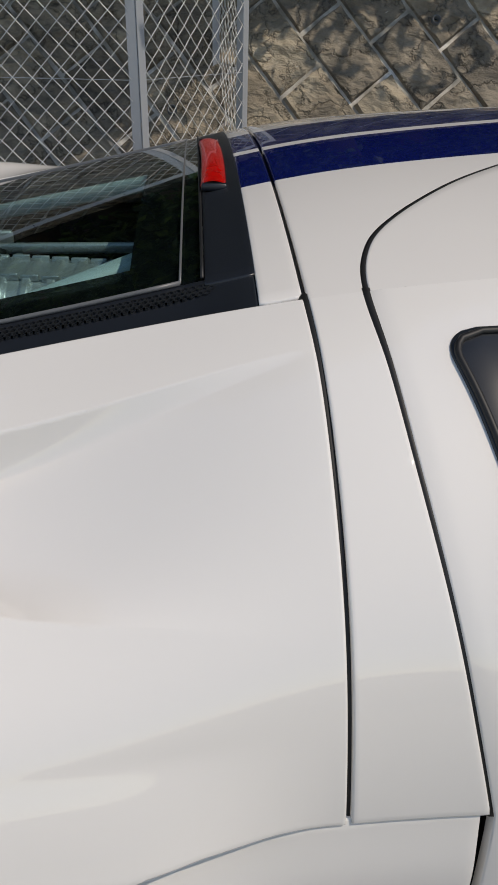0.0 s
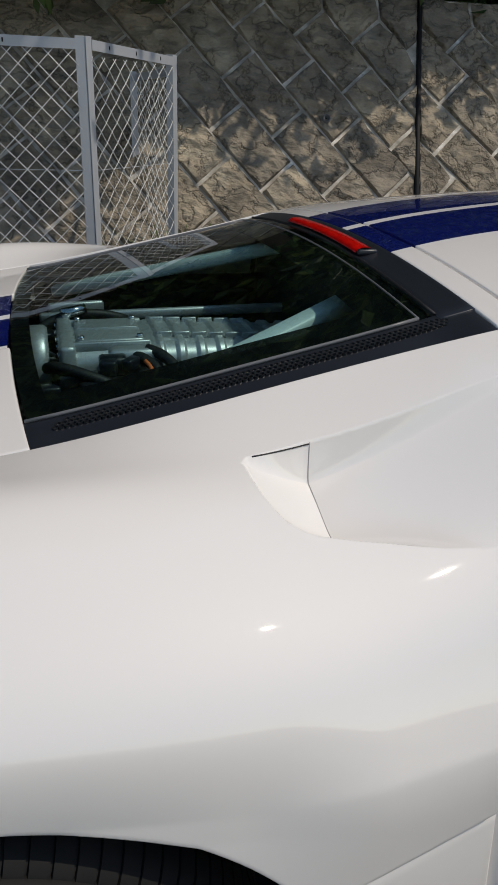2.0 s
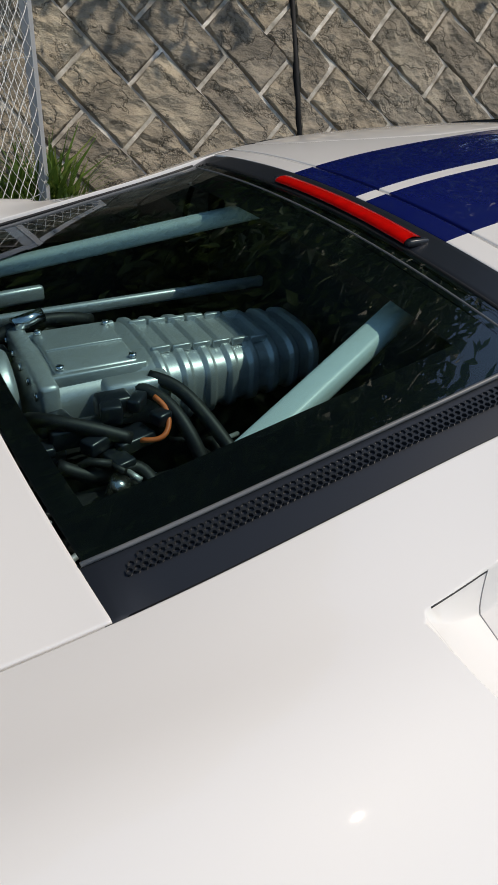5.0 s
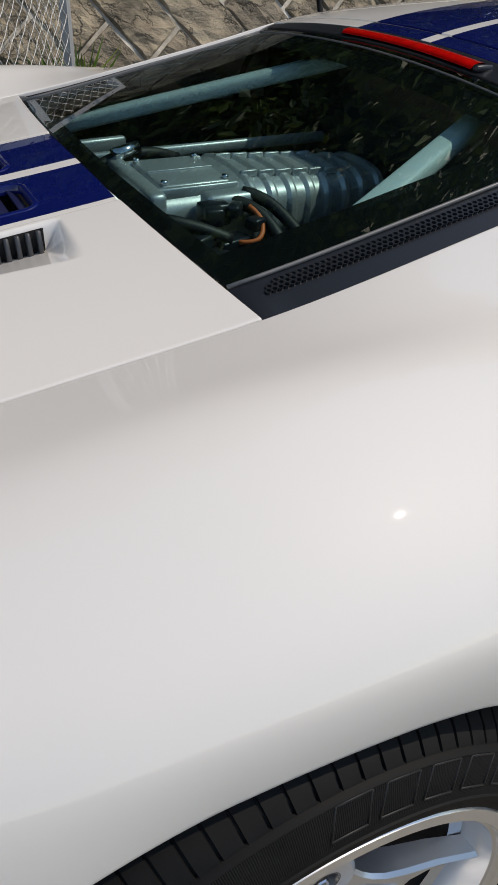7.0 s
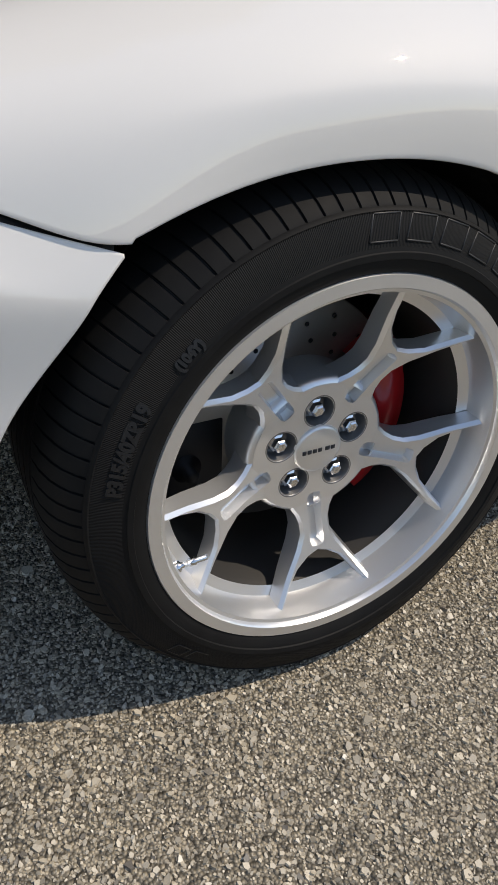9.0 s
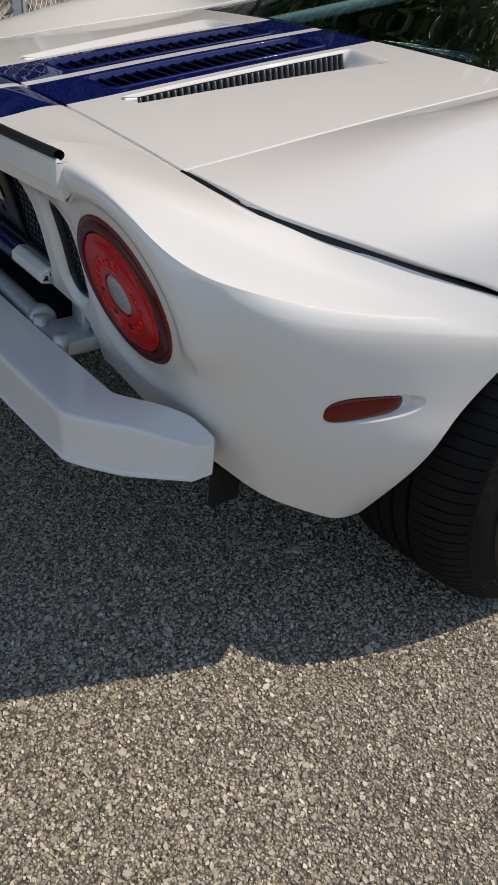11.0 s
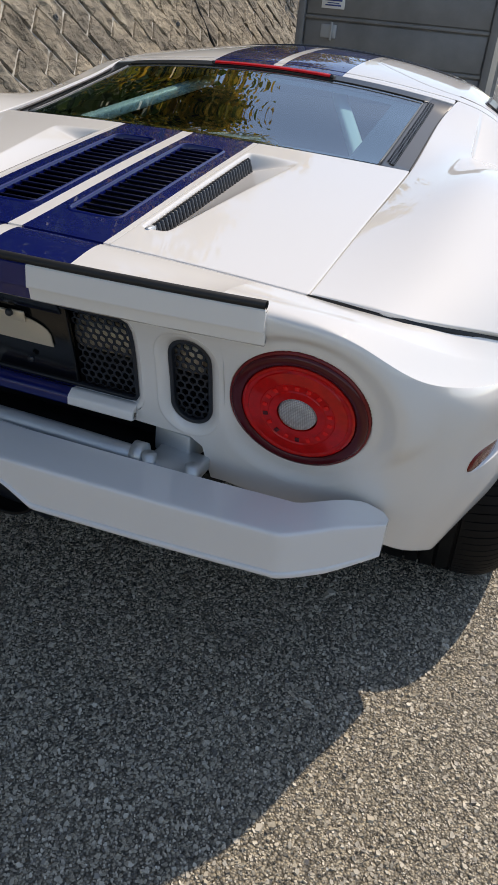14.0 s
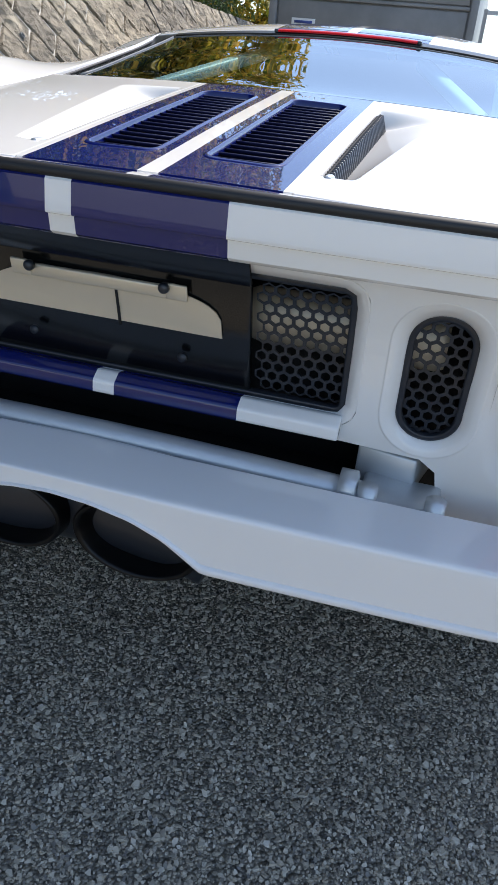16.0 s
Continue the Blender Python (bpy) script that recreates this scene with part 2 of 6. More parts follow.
def part(name, bm, mat, parent=None, label="", smooth=True):
    me = bpy.data.meshes.new(name)
    bm.to_mesh(me)
    bm.free()
    me.materials.append(mat)
    if smooth:
        me.shade_smooth()
    ob = new(name, me)
    if parent:
        ob.parent = parent
    if label:
        ob["label"] = label
    return ob


def empty(name, label, category, at=(0, 0, 0), group="", kind=""):
    ob = new(name)
    ob.location = at
    return tagged(ob, label, category, group, kind)


def spl(xs, ys):
    """A natural cubic spline through a few knots."""
    xs, ys = np.asarray(xs, float), np.asarray(ys, float)
    n, h = len(xs), np.diff(xs)
    a = np.eye(n)
    r = np.zeros(n)
    for i in range(1, n - 1):
        a[i, i - 1 : i + 2] = h[i - 1], 2 * (h[i - 1] + h[i]), h[i]
        r[i] = 6 * ((ys[i + 1] - ys[i]) / h[i] - (ys[i] - ys[i - 1]) / h[i - 1])
    m = np.linalg.solve(a, r)

    def at(x):
        x = np.asarray(x, float)
        i = np.clip(np.searchsorted(xs, x) - 1, 0, n - 2)
        d, e, hh = x - xs[i], xs[i + 1] - x, h[i]
        return (m[i] * e**3 + m[i + 1] * d**3) / (6 * hh) + (ys[i] / hh - m[i] * hh / 6) * e + (ys[i + 1] / hh - m[i + 1] * hh / 6) * d

    return at


def box_bm(sx, sy, sz, at=(0, 0, 0), bevel=0.0, turn=None, seg=2):
    bm = bmesh.new()
    bmesh.ops.create_cube(bm, size=1)
    bmesh.ops.scale(bm, vec=(sx, sy, sz), verts=bm.verts)
    if bevel:
        bmesh.ops.bevel(bm, geom=bm.edges[:], offset=bevel, segments=seg, affect="EDGES", profile=0.5)
    m = Matrix.Translation(at) @ (turn or Matrix())
    bmesh.ops.transform(bm, matrix=m, verts=bm.verts)
    return bm


def join_bm(a, b):
    me = bpy.data.meshes.new("tmp")
    b.to_mesh(me)
    b.free()
    a.from_mesh(me)
    bpy.data.meshes.remove(me)
    return a


def tube(points, radius, seg=10, closed=False):
    """Vertices and faces of a round tube along points; radius may be one number or one per point."""
    pts = [Vector(p) for p in points]
    n = len(pts)
    rad = [radius] * n if isinstance(radius, (int, float)) else list(radius)
    verts, faces = [], []
    up = Vector((0, 0, 1))
    for i, p in enumerate(pts):
        d = (pts[(i + 1) % n] - pts[i - 1]) if closed else (pts[min(i + 1, n - 1)] - pts[max(i - 1, 0)])
        d.normalize()
        a = d.cross(up)
        if a.length < 1e-3:
            a = d.cross(Vector((1, 0, 0)))
        a.normalize()
        b = d.cross(a)
        for k in range(seg):
            w = 2 * math.pi * k / seg
            verts.append(p + (a * math.cos(w) + b * math.sin(w)) * rad[i])
    for i in range(n if closed else n - 1):
        for k in range(seg):
            j, l = (i + 1) % n, (k + 1) % seg
            faces.append((i * seg + k, i * seg + l, j * seg + l, j * seg + k))
    if not closed:
        faces.append(tuple(range(seg))[::-1])
        faces.append(tuple((n - 1) * seg + k for k in range(seg)))
    return verts, faces


def lathe(profile, seg=96, axis="y", closed=False):
    """Turns a profile of (radius, along) round an axis."""
    verts, faces = [], []
    n = len(profile)
    for k in range(seg):
        w = 2 * math.pi * k / seg
        c, s = math.cos(w), math.sin(w)
        for r, d in profile:
            verts.append((r * c, d, r * s) if axis == "y" else (d, r * c, r * s) if axis == "x" else (r * c, r * s, d))
    for k in range(seg):
        l = (k + 1) % seg
        for i in range(n if closed else n - 1):
            j = (i + 1) % n
            faces.append((k * n + i, k * n + j, l * n + j, l * n + i))
    return verts, faces


def panel(name, fn, nu, nv, mat, parent, label="", mirror=False, depth=0.014, edge=0.0022, us=None, vs=None, skip=""):
    """A sheet fn(u, v) -> (x, y, z) over the unit square, with rolled edges that turn inwards by depth."""
    us = np.linspace(0, 1, nu) if us is None else us
    vs = np.linspace(0, 1, nv) if vs is None else vs
    nu, nv = len(us), len(vs)
    uu, vv = np.meshgrid(us, vs, indexing="ij")
    p = np.stack(fn(uu.ravel(), vv.ravel()), -1).reshape(nu, nv, 3)
    du, dv = np.gradient(p, axis=0), np.gradient(p, axis=1)
    nor = np.cross(du, dv)
    nor /= np.linalg.norm(nor, axis=-1, keepdims=True) + 1e-12
    if nor[nu // 2, nv // 2] @ (p[nu // 2, nv // 2] - np.array([p[nu // 2, nv // 2, 0] * 0.5 + 0.2, 0, 0.4])) < 0:
        nor = -nor
        flip = True
    else:
        flip = False
    verts = p.reshape(-1, 3).tolist()
    idx = np.arange(nu * nv).reshape(nu, nv)
    faces = [(idx[i, j], idx[i + 1, j], idx[i + 1, j + 1], idx[i, j + 1]) for i in range(nu - 1) for j in range(nv - 1)]
    if depth:
        ring = [(i, 0) for i in range(nu)] + [(nu - 1, j) for j in range(1, nv)] + [(i, nv - 1) for i in range(nu - 2, -1, -1)] + [(0, j) for j in range(nv - 2, 0, -1)]
        last = [idx[r] for r in ring]
        bare = [("a" in skip and i == 0) or ("b" in skip and i == nu - 1) or ("c" in skip and j == 0) or ("d" in skip and j == nv - 1) for i, j in ring]
        mid = p.mean((0, 1))
        for out, down in ((0.7 * edge, 0.3 * edge), (edge, edge), (edge, depth)):
            cur = []
            for k, (i, j) in enumerate(ring):
                a, b = p[ring[k - 1]], p[ring[(k + 1) % len(ring)]]
                t = (b - a) / (np.linalg.norm(b - a) + 1e-9)
                side = np.cross(t, nor[i, j])
                if flip:
                    side = -side
                verts.append((p[i, j] + side * out - nor[i, j] * down).tolist())
                cur.append(len(verts) - 1)
            for k in range(len(ring)):
                l = (k + 1) % len(ring)
                if not (bare[k] and bare[l]):
                    faces.append((last[k], cur[k], cur[l], last[l]))
            last = cur
    if flip:
        faces = [f[::-1] for f in faces]
    if mirror:
        verts = [(x, -y, z) for x, y, z in verts]
        faces = [f[::-1] for f in faces]
    return ob_from(name, verts, faces, mat, parent, label)


# ---- the car: sizes ----
# Lines along the body from tail to nose: knots in x, then half width and height on each line.
KX = (-0.72, -0.58, -0.42, -0.25, 0.0, 0.15, 0.30, 0.45, 0.62, 0.80, 1.10, 1.60, 2.10, 2.71, 3.20, 3.65)
LY = [
    spl(KX, (0.545, 0.549, 0.552, 0.556, 0.562, 0.564, 0.563, 0.561, 0.562, 0.575, 0.575, 0.560, 0.600, 0.620, 0.58, 0.50)),
    spl(KX, (0.62, 0.630, 0.640, 0.650, 0.656, 0.660, 0.662, 0.664, 0.664, 0.660, 0.655, 0.640, 0.690, 0.720, 0.66, 0.58)),
    spl(KX, (0.70, 0.722, 0.742, 0.757, 0.770, 0.775, 0.777, 0.778, 0.775, 0.765, 0.750, 0.740, 0.780, 0.810, 0.74, 0.64)),
    spl(KX, (0.76, 0.800, 0.838, 0.868, 0.893, 0.899, 0.898, 0.888, 0.866, 0.842, 0.840, 0.840, 0.870, 0.890, 0.81, 0.68)),
    spl(KX, (0.79, 0.840, 0.885, 0.928, 0.957, 0.962, 0.957, 0.940, 0.912, 0.884, 0.890, 0.895, 0.920, 0.930, 0.85, 0.70)),
    spl(KX, (0.80, 0.850, 0.900, 0.952, 0.977, 0.980, 0.975, 0.960, 0.932, 0.904, 0.910, 0.920, 0.940, 0.945, 0.86, 0.70)),
    spl(KX, (0.78, 0.835, 0.890, 0.945, 0.970, 0.972, 0.968, 0.955, 0.930, 0.905, 0.910, 0.920, 0.930, 0.935, 0.85, 0.68)),
]
LZ = [
    spl(KX, (0.762, 0.781, 0.805, 0.830, 0.864, 0.885, 0.913, 0.944, 0.979, 1.016, 1.045, 1.030, 0.90, 0.780, 0.66, 0.50)),
    spl(KX, (0.755, 0.779, 0.812, 0.848, 0.888, 0.900, 0.906, 0.915, 0.948, 0.992, 1.010, 0.985, 0.85, 0.790, 0.65, 0.48)),
    spl(KX, (0.735, 0.762, 0.805, 0.848, 0.897, 0.903, 0.893, 0.879, 0.888, 0.928, 0.935, 0.900, 0.79, 0.775, 0.63, 0.46)),
    spl(KX, (0.68, 0.715, 0.762, 0.803, 0.842, 0.845, 0.833, 0.815, 0.822, 0.850, 0.850, 0.810, 0.72, 0.72, 0.58, 0.42)),
    spl(KX, (0.60, 0.635, 0.680, 0.722, 0.760, 0.762, 0.750, 0.735, 0.742, 0.762, 0.750, 0.710, 0.64, 0.64, 0.50, 0.38)),
    spl(KX, (0.50, 0.530, 0.570, 0.610, 0.650, 0.650, 0.640, 0.625, 0.640, 0.677, 0.650, 0.600, 0.54, 0.54, 0.42, 0.32)),
    spl(KX, (0.25, 0.25, 0.25, 0.25, 0.25, 0.25, 0.25, 0.25, 0.25, 0.25, 0.22, 0.20, 0.20, 0.20, 0.20, 0.20)),
]
NW = len(LY)
WK = np.array([0.0, 0.097, 0.226, 0.333, 0.440, 0.540, 1.0])


def _basis():
    """Natural-spline blending weights for the section through the lines."""
    return [spl(WK, np.eye(NW)[i]) for i in range(NW)]


BASIS = _basis()


def side_at(x, w):
    """The body's right side at x, w of the way from the upper edge (0) to the sill (1)."""
    x, w = np.asarray(x, float), np.asarray(w, float)
    y, z = 0 * x, 0 * x
    for k in range(NW):
        b = BASIS[k](w)
        y, z = y + b * LY[k](x), z + b * LZ[k](x)
    return x, -y, z


def w_of_z(x, z, lo=0.25):
    """The w at which the side at x is at height z, on the falling lower part."""
    x, z = np.asarray(x, float), np.asarray(z, float)
    a, b = np.full_like(x, lo), np.ones_like(x)
    for _ in range(40):
        m = (a + b) / 2
        low = side_at(x, m)[2] > z
        a, b = np.where(low, m, a), np.where(low, b, m)
    return (a + b) / 2


def edge_z(x):
    return LZ[0](x)


def deck_z(x, y):
    """Height of the rear deck, the rear window and the roof over the plan."""
    x, y = np.asarray(x, float), np.abs(np.asarray(y, float))
    crown = np.interp(x, (-0.7, 0.12, 0.75, 1.0, 1.4, 2.0), (0.018, 0.022, 0.044, 0.052, 0.068, 0.09))
    return edge_z(x) + crown * (1 - (y / LY[0](x)) ** 2)


def step(a, b, t):
    t = np.clip((t - a) / (b - a), 0, 1)
    return t * t * (3 - 2 * t)


ARCH_Z, ARCH_R = 0.292, 0.456

car = empty("sports_car", "white mid-engined sports car with two dark blue stripes, parked on asphalt", "car")


# ---- rear quarter panels, with the shoulder scoop let in ----
def scoop_depth(x, y):
    """Depth of the air scoop under the shoulder, which grows towards the tail."""
    y = -y
    up = np.interp(x, (0.366, 0.3724, 0.4465, 0.563, 0.78), (0.692, 0.683, 0.672, 0.664, 0.650))
    low = np.interp(x, (0.366, 0.369, 0.374, 0.381, 0.390, 0.403, 0.42, 0.488, 0.5545, 0.60, 0.80), (0.695, 0.7247, 0.752, 0.772, 0.787, 0.797, 0.804, 0.815, 0.8274, 0.833, 0.852))
    t = (y - up) / (low - up)
    back = np.clip((0.80 - x) / 0.35, 0, 1)
    along = back**1.25 * 0.062
    rear = np.clip((x - 0.372) / 0.080, 0, 1) * 0.88 + 0.12 * step(0.362, 0.376, x)
    edge = 0.05 + 0.10 * back
    wall = 1 - (1 - np.clip((t + 0.012) / edge, 0, 1)) ** 1.45
    floor = 1 - np.clip((t - edge) / (1 - edge), 0, 1) ** (2.0 + 5.0 * back**2)
    return along * rear * wall * floor * (t > -0.012) * (t < 1)


LOWX = (-0.617, -0.600, -0.578, -0.50, -0.43, -0.355, -0.275, -0.252)
LOWZ = (0.7755, 0.7672, 0.7597, 0.7388, 0.7166, 0.6925, 0.6675, 0.6665)


def quarter_bottom(u):
    """Lower edge of the quarter panel: bumper seam, wheel arch, side intake, door seam. x and z over u."""
    px, pz = [], []
    low = np.linspace(-0.617, -0.252, 36)
    px += list(low)
    pz += list(spl(LOWX, LOWZ)(low))
    for a in np.linspace(123.5, 35.5, 46):
        px.append(ARCH_R * math.cos(radians(a)))
        pz.append(ARCH_Z + ARCH_R * math.sin(radians(a)))
    px += [0.382, 0.40, 0.588, 0.594, 0.598, 0.606, 0.622, 0.648, 0.69, 0.75, 0.808]
    pz += [0.551, 0.552, 0.588, 0.600, 0.635, 0.662, 0.680, 0.688, 0.691, 0.689, 0.683]
    px, pz = np.array(px), np.array(pz)
    arch = (px > -0.2525) & (px < 0.375)
    pz = np.where(arch, pz - 0.020 * np.clip((pz - 0.667) / 0.081, 0, 1) ** 0.8, pz)
    s = np.r_[0, np.cumsum(np.hypot(np.diff(px), 0.35 * np.diff(pz)))]
    s /= s[-1]
    return np.interp(u, s, px), np.interp(u, s, pz)


FLARE = spl((-0.40, -0.262, -0.166, 0.0, 0.10, 0.20, 0.30, 0.40, 0.475, 0.60), (0.715, 0.755, 0.776, 0.793, 0.793, 0.785, 0.771, 0.748, 0.720, 0.660))


def flare(x, z):
    """Outward swell of the soft crease that follows the wheel arch."""
    s = z - FLARE(x)
    up, down = 0.085 * np.tanh(np.clip(s, 0, 1) / 0.085), np.clip(-s, 0, 0.11)
    ridge = np.where(s > 0, 1 - (np.sqrt(up**2 + 0.006**2) - 0.006) / 0.079, 1 - (np.sqrt(down**2 + 0.006**2) - 0.006) / 0.1042)
    return 0.0045 * np.clip(ridge, 0, 1) * step(-0.34, -0.14, x) * (1 - step(0.36, 0.56, x))


def tuck(x, z):
    """How far the flank turns in below that crease, towards the arch's lip."""
    s = FLARE(x) - z
    return 0.21 * np.clip(np.sqrt(np.clip(s, 0, 1) ** 2 + 0.006**2) - 0.006, 0, 0.075) * step(-0.30, -0.08, x) * (1 - step(0.06, 0.40, x))


def fill(x, z):
    """Fuller flank ahead of the wheel, under the scoop."""
    s = np.clip(0.772 - z, 0, 1)
    rise = np.interp(x, (0.46, 0.62), (0.22, 0.28)) * (np.sqrt(np.minimum(s, 0.085) ** 2 + 0.012**2) - 0.012)
    return rise * step(0.52, 0.68, z) * step(0.30, 0.46, x) * (1 - step(0.64, 0.805, x))


def quarter(u, v):
    xb, zb = quarter_bottom(u)
    xt = np.where(xb < 0.6, xb, xb - 0.012 * (xb - 0.6) / 0.2)
    wb = np.where(u < 0.004, 0.002, w_of_z(xb, zb, 0.0))
    x = xt + (xb - xt) * v
    w = wb * v
    x, y, z = side_at(x, w)
    d = scoop_depth(x, y)
    k = flare(x, z)
    return x, y + d * 0.22 - 0.8 * k + tuck(x, z) - fill(x, z), z - d * 0.78 + 0.5 * k


_u = np.linspace(0, 1, 4000)
_ua = float(_u[np.argmax(quarter_bottom(_u)[0] > 0.352)])
for flag in (False, True):
    us = np.r_[np.linspace(0, _ua, 120 if flag else 220), np.linspace(_ua, 1, 90 if flag else 330)[1:]]
    vs = np.linspace(0, 1, 90) if flag else np.r_[np.linspace(0, 0.62, 250), np.linspace(0.62, 1, 50)[1:]]
    panel("quarter_panel", quarter, 0, 0, M["white"], car, "white rear wing with an air scoop under its shoulder", flag, us=us, vs=vs)


# ---- pillar strip, door and front body ----
DOOR_CUT = spl((0, 0.043, 0.216, 0.391, 0.53, 0.675, 0.825, 1.0), (0.8584, 0.8582, 0.8628, 0.8720, 0.8839, 0.8991, 0.9155, 0.9355))


def door_line(s):
    """The door's rear cut: from the roof, round its corner, down to the sill; x and w (or -y on the roof)."""
    return DOOR_CUT(s)


PILLAR_W = float(w_of_z(np.array([0.87]), np.array([0.683]), 0.0)[0])


def pillar(u, v):
    wb = w_of_z(0.81 + 0.12 * u, 0.683 + 0 * u, 0.0)
    w = wb * v
    x0 = 0.8040 + 0.0125 * v
    x1 = door_line(v) - 0.0048
    return side_at(x0 + (x1 - x0) * u, w)


def door(u, v):
    wb = w_of_z(0.93 + 1.0 * u, 0.36 + 0 * u, 0.0)
    w = wb * v
    x0 = door_line(np.clip(w / PILLAR_W, 0, 1)) + 0.003
    return side_at(x0 + (1.955 - x0) * u, w)


def front_side(u, v):
    x = 1.962 + (3.60 - 1.962) * u
    arch = np.where(abs(x - 2.71) < 0.40, 0.28 + np.sqrt(np.clip(0.40**2 - (x - 2.71) ** 2, 0, 1)), 0.24)
    return side_at(x, w_of_z(x, arch, 0.0) * v)


CUT_Y = np.r_[np.linspace(0.600, 0.270, 70), 0.250, 0.240, 0.236, 0.235]
CUT_X = np.r_[spl((-0.600, -0.565, -0.531, -0.494, -0.456, -0.423, -0.398, -0.357, -0.3085, -0.270), (0.8584, 0.8598, 0.8641, 0.8737, 0.8901, 0.9132, 0.9345, 0.9747, 1.0306, 1.0882))(-CUT_Y[:70]), 1.125, 1.20, 1.40, 2.00]


def door_top(u, v):
    x = 0.8614 + (1.95 - 0.8614) * u**2.6
    y0 = np.minimum(np.interp(x - 0.0032, CUT_X, CUT_Y) + 0.0005, LY[0](x))
    y = -(y0 + np.maximum(LY[0](x) - y0, 0) * v)
    return x, y, deck_z(x, y)


def roof_fn(u, v):
    x = u
    half = np.where(x < 0.8547, LY[0](x), np.minimum(np.interp(x + 0.004, CUT_X, CUT_Y), LY[0](x)))
    y = (2 * v - 1) * half
    return x, y, deck_z(x, y)


DOORS = []
for flag in (False, True):
    panel("pillar_panel", pillar, 30, 90, M["white"], car, "", flag, skip="c")
    DOORS.append(panel("door", door, 60, 70, M["white"], car, "white door that reaches into the roof", flag, skip="c"))
    panel("door_top", door_top, 110, 16, M["white"], DOORS[-1], "", flag, skip="d")
    panel("front_wing", front_side, 120, 40, M["white"], car, "", flag)


def top(x0, x1, half):
    def fn(u, v):
        x = x0 + (x1 - x0) * u
        y = (2 * v - 1) * (half if half else (LY[0](x) - 0.004))
        return x, y, deck_z(x, y)

    return fn


panel("roof", roof_fn, 0, 0, M["stripe"], car, "white roof with two blue stripes", skip="cd", us=np.r_[np.linspace(0.8035, 0.8546, 16), 0.8546 + (1.95 - 0.8546) * np.linspace(0, 1, 170)[1:] ** 2.4], vs=np.linspace(0, 1, 61))
panel("bonnet", top(1.962, 3.60, 0), 60, 41, M["stripe"], car, "white front lid with two blue stripes")
panel("roof_edge_panel", top(0.757, 0.795, 0.566), 8, 61, M["stripe"], car, "white strip at the roof's rear edge")

# ---- rear deck ----
def deck_side(u, v):
    y = -(0.190 + (LY[0](-0.618 + 0.736 * u) - 0.0050 - 0.190) * v)
    x0, x1 = -0.618, 0.118 + 0.014 * (np.abs(y) / 0.56) ** 2 - 0.02 * (1 - (np.abs(y) / 0.56) ** 2)
    x = x0 + (x1 - x0) * u
    z = deck_z(x, y)
    a, b = -0.525, -0.015
    t = np.clip((x - a) / (b - a), 0, 1)
    outer = 0.248 + 0.076 * t
    s = np.clip((outer - np.abs(y)) / (outer - 0.208), 0, 1)
    d = 0.036 * s * (x > a) * step(b + 0.03, b, x) * step(0.198, 0.208, np.abs(y)) * step(0, 0.06, t)
    return x, y, z - d


for flag in (False, True):
    panel("deck_panel", deck_side, 260, 130, M["white"], car, "", flag)


def filled(name, outline, holes, zfn, mat, parent, label="", thick=0.012, cuts=()):
    """A sheet with openings: plan outlines (x, y) lifted to zfn, with inward rims."""
    bm = bmesh.new()
    loops = []
    for loop in [outline, *holes]:
        vs = [bm.verts.new((x, y, 0)) for x, y in loop]
        es = [bm.edges.new((vs[i], vs[(i + 1) % len(vs)])) for i in range(len(vs))]
        loops.append(vs)
    bmesh.ops.triangle_fill(bm, use_beauty=True, use_dissolve=False, edges=bm.edges[:])
    for at, way in cuts:
        bmesh.ops.bisect_plane(bm, geom=bm.verts[:] + bm.edges[:] + bm.faces[:], dist=1e-5, plane_co=at, plane_no=way)
    bmesh.ops.recalc_face_normals(bm, faces=bm.faces[:])
    if sum(f.normal.z for f in bm.faces) < 0:
        bmesh.ops.reverse_faces(bm, faces=bm.faces[:])
    for loop in loops:
        low = [bm.verts.new((v.co.x, v.co.y, -thick)) for v in loop]
        n = len(loop)
        for i in range(n):
            j = (i + 1) % n
            try:
                bm.faces.new((loop[i], low[i], low[j], loop[j]))
            except ValueError:
                pass
    for v in bm.verts:
        p = zfn(v.co.x, v.co.y, v.co.z)
        v.co = p
    ob = part(name, bm, mat, parent, label, smooth=False)
    return ob


def ring(x0, x1, y0, y1, r, n=6, d=0.05):
    """A rounded rectangle in plan, with points along its sides."""
    pts = []
    for cx, cy, a0 in ((x1 - r, y1 - r, 0), (x0 + r, y1 - r, 90), (x0 + r, y0 + r, 180), (x1 - r, y0 + r, 270)):
        for k in range(n + 1):
            a = radians(a0 + 90 * k / n)
            pts.append((cx + r * math.cos(a), cy + r * math.sin(a)))
    out = []
    for i, p in enumerate(pts):
        q = pts[(i + 1) % len(pts)]
        m = max(1, int(math.hypot(q[0] - p[0], q[1] - p[1]) / d))
        out += [(p[0] + (q[0] - p[0]) * k / m, p[1] + (q[1] - p[1]) * k / m) for k in range(m)]
    return out


def on_deck(x, y, h):
    return Vector((x, y, float(deck_z(x, y)) + h))


LOUV = [(-0.512, -0.004, 0.038, 0.142), (-0.512, -0.004, -0.142, -0.038)]
filled("deck_centre", ring(-0.618, 0.100, -0.189, 0.189, 0.004, 2, 0.04), [ring(a, b, c, d, 0.018) for a, b, c, d in LOUV], on_deck, M["stripe"], car, "blue striped engine cover between the vents", cuts=[((k, 0, 0), (1, 0, 0)) for k in np.linspace(-0.58, 0.06, 12)] + [((0, k, 0), (0, 1, 0)) for k in (-0.16, -0.09, 0, 0.09, 0.16)])

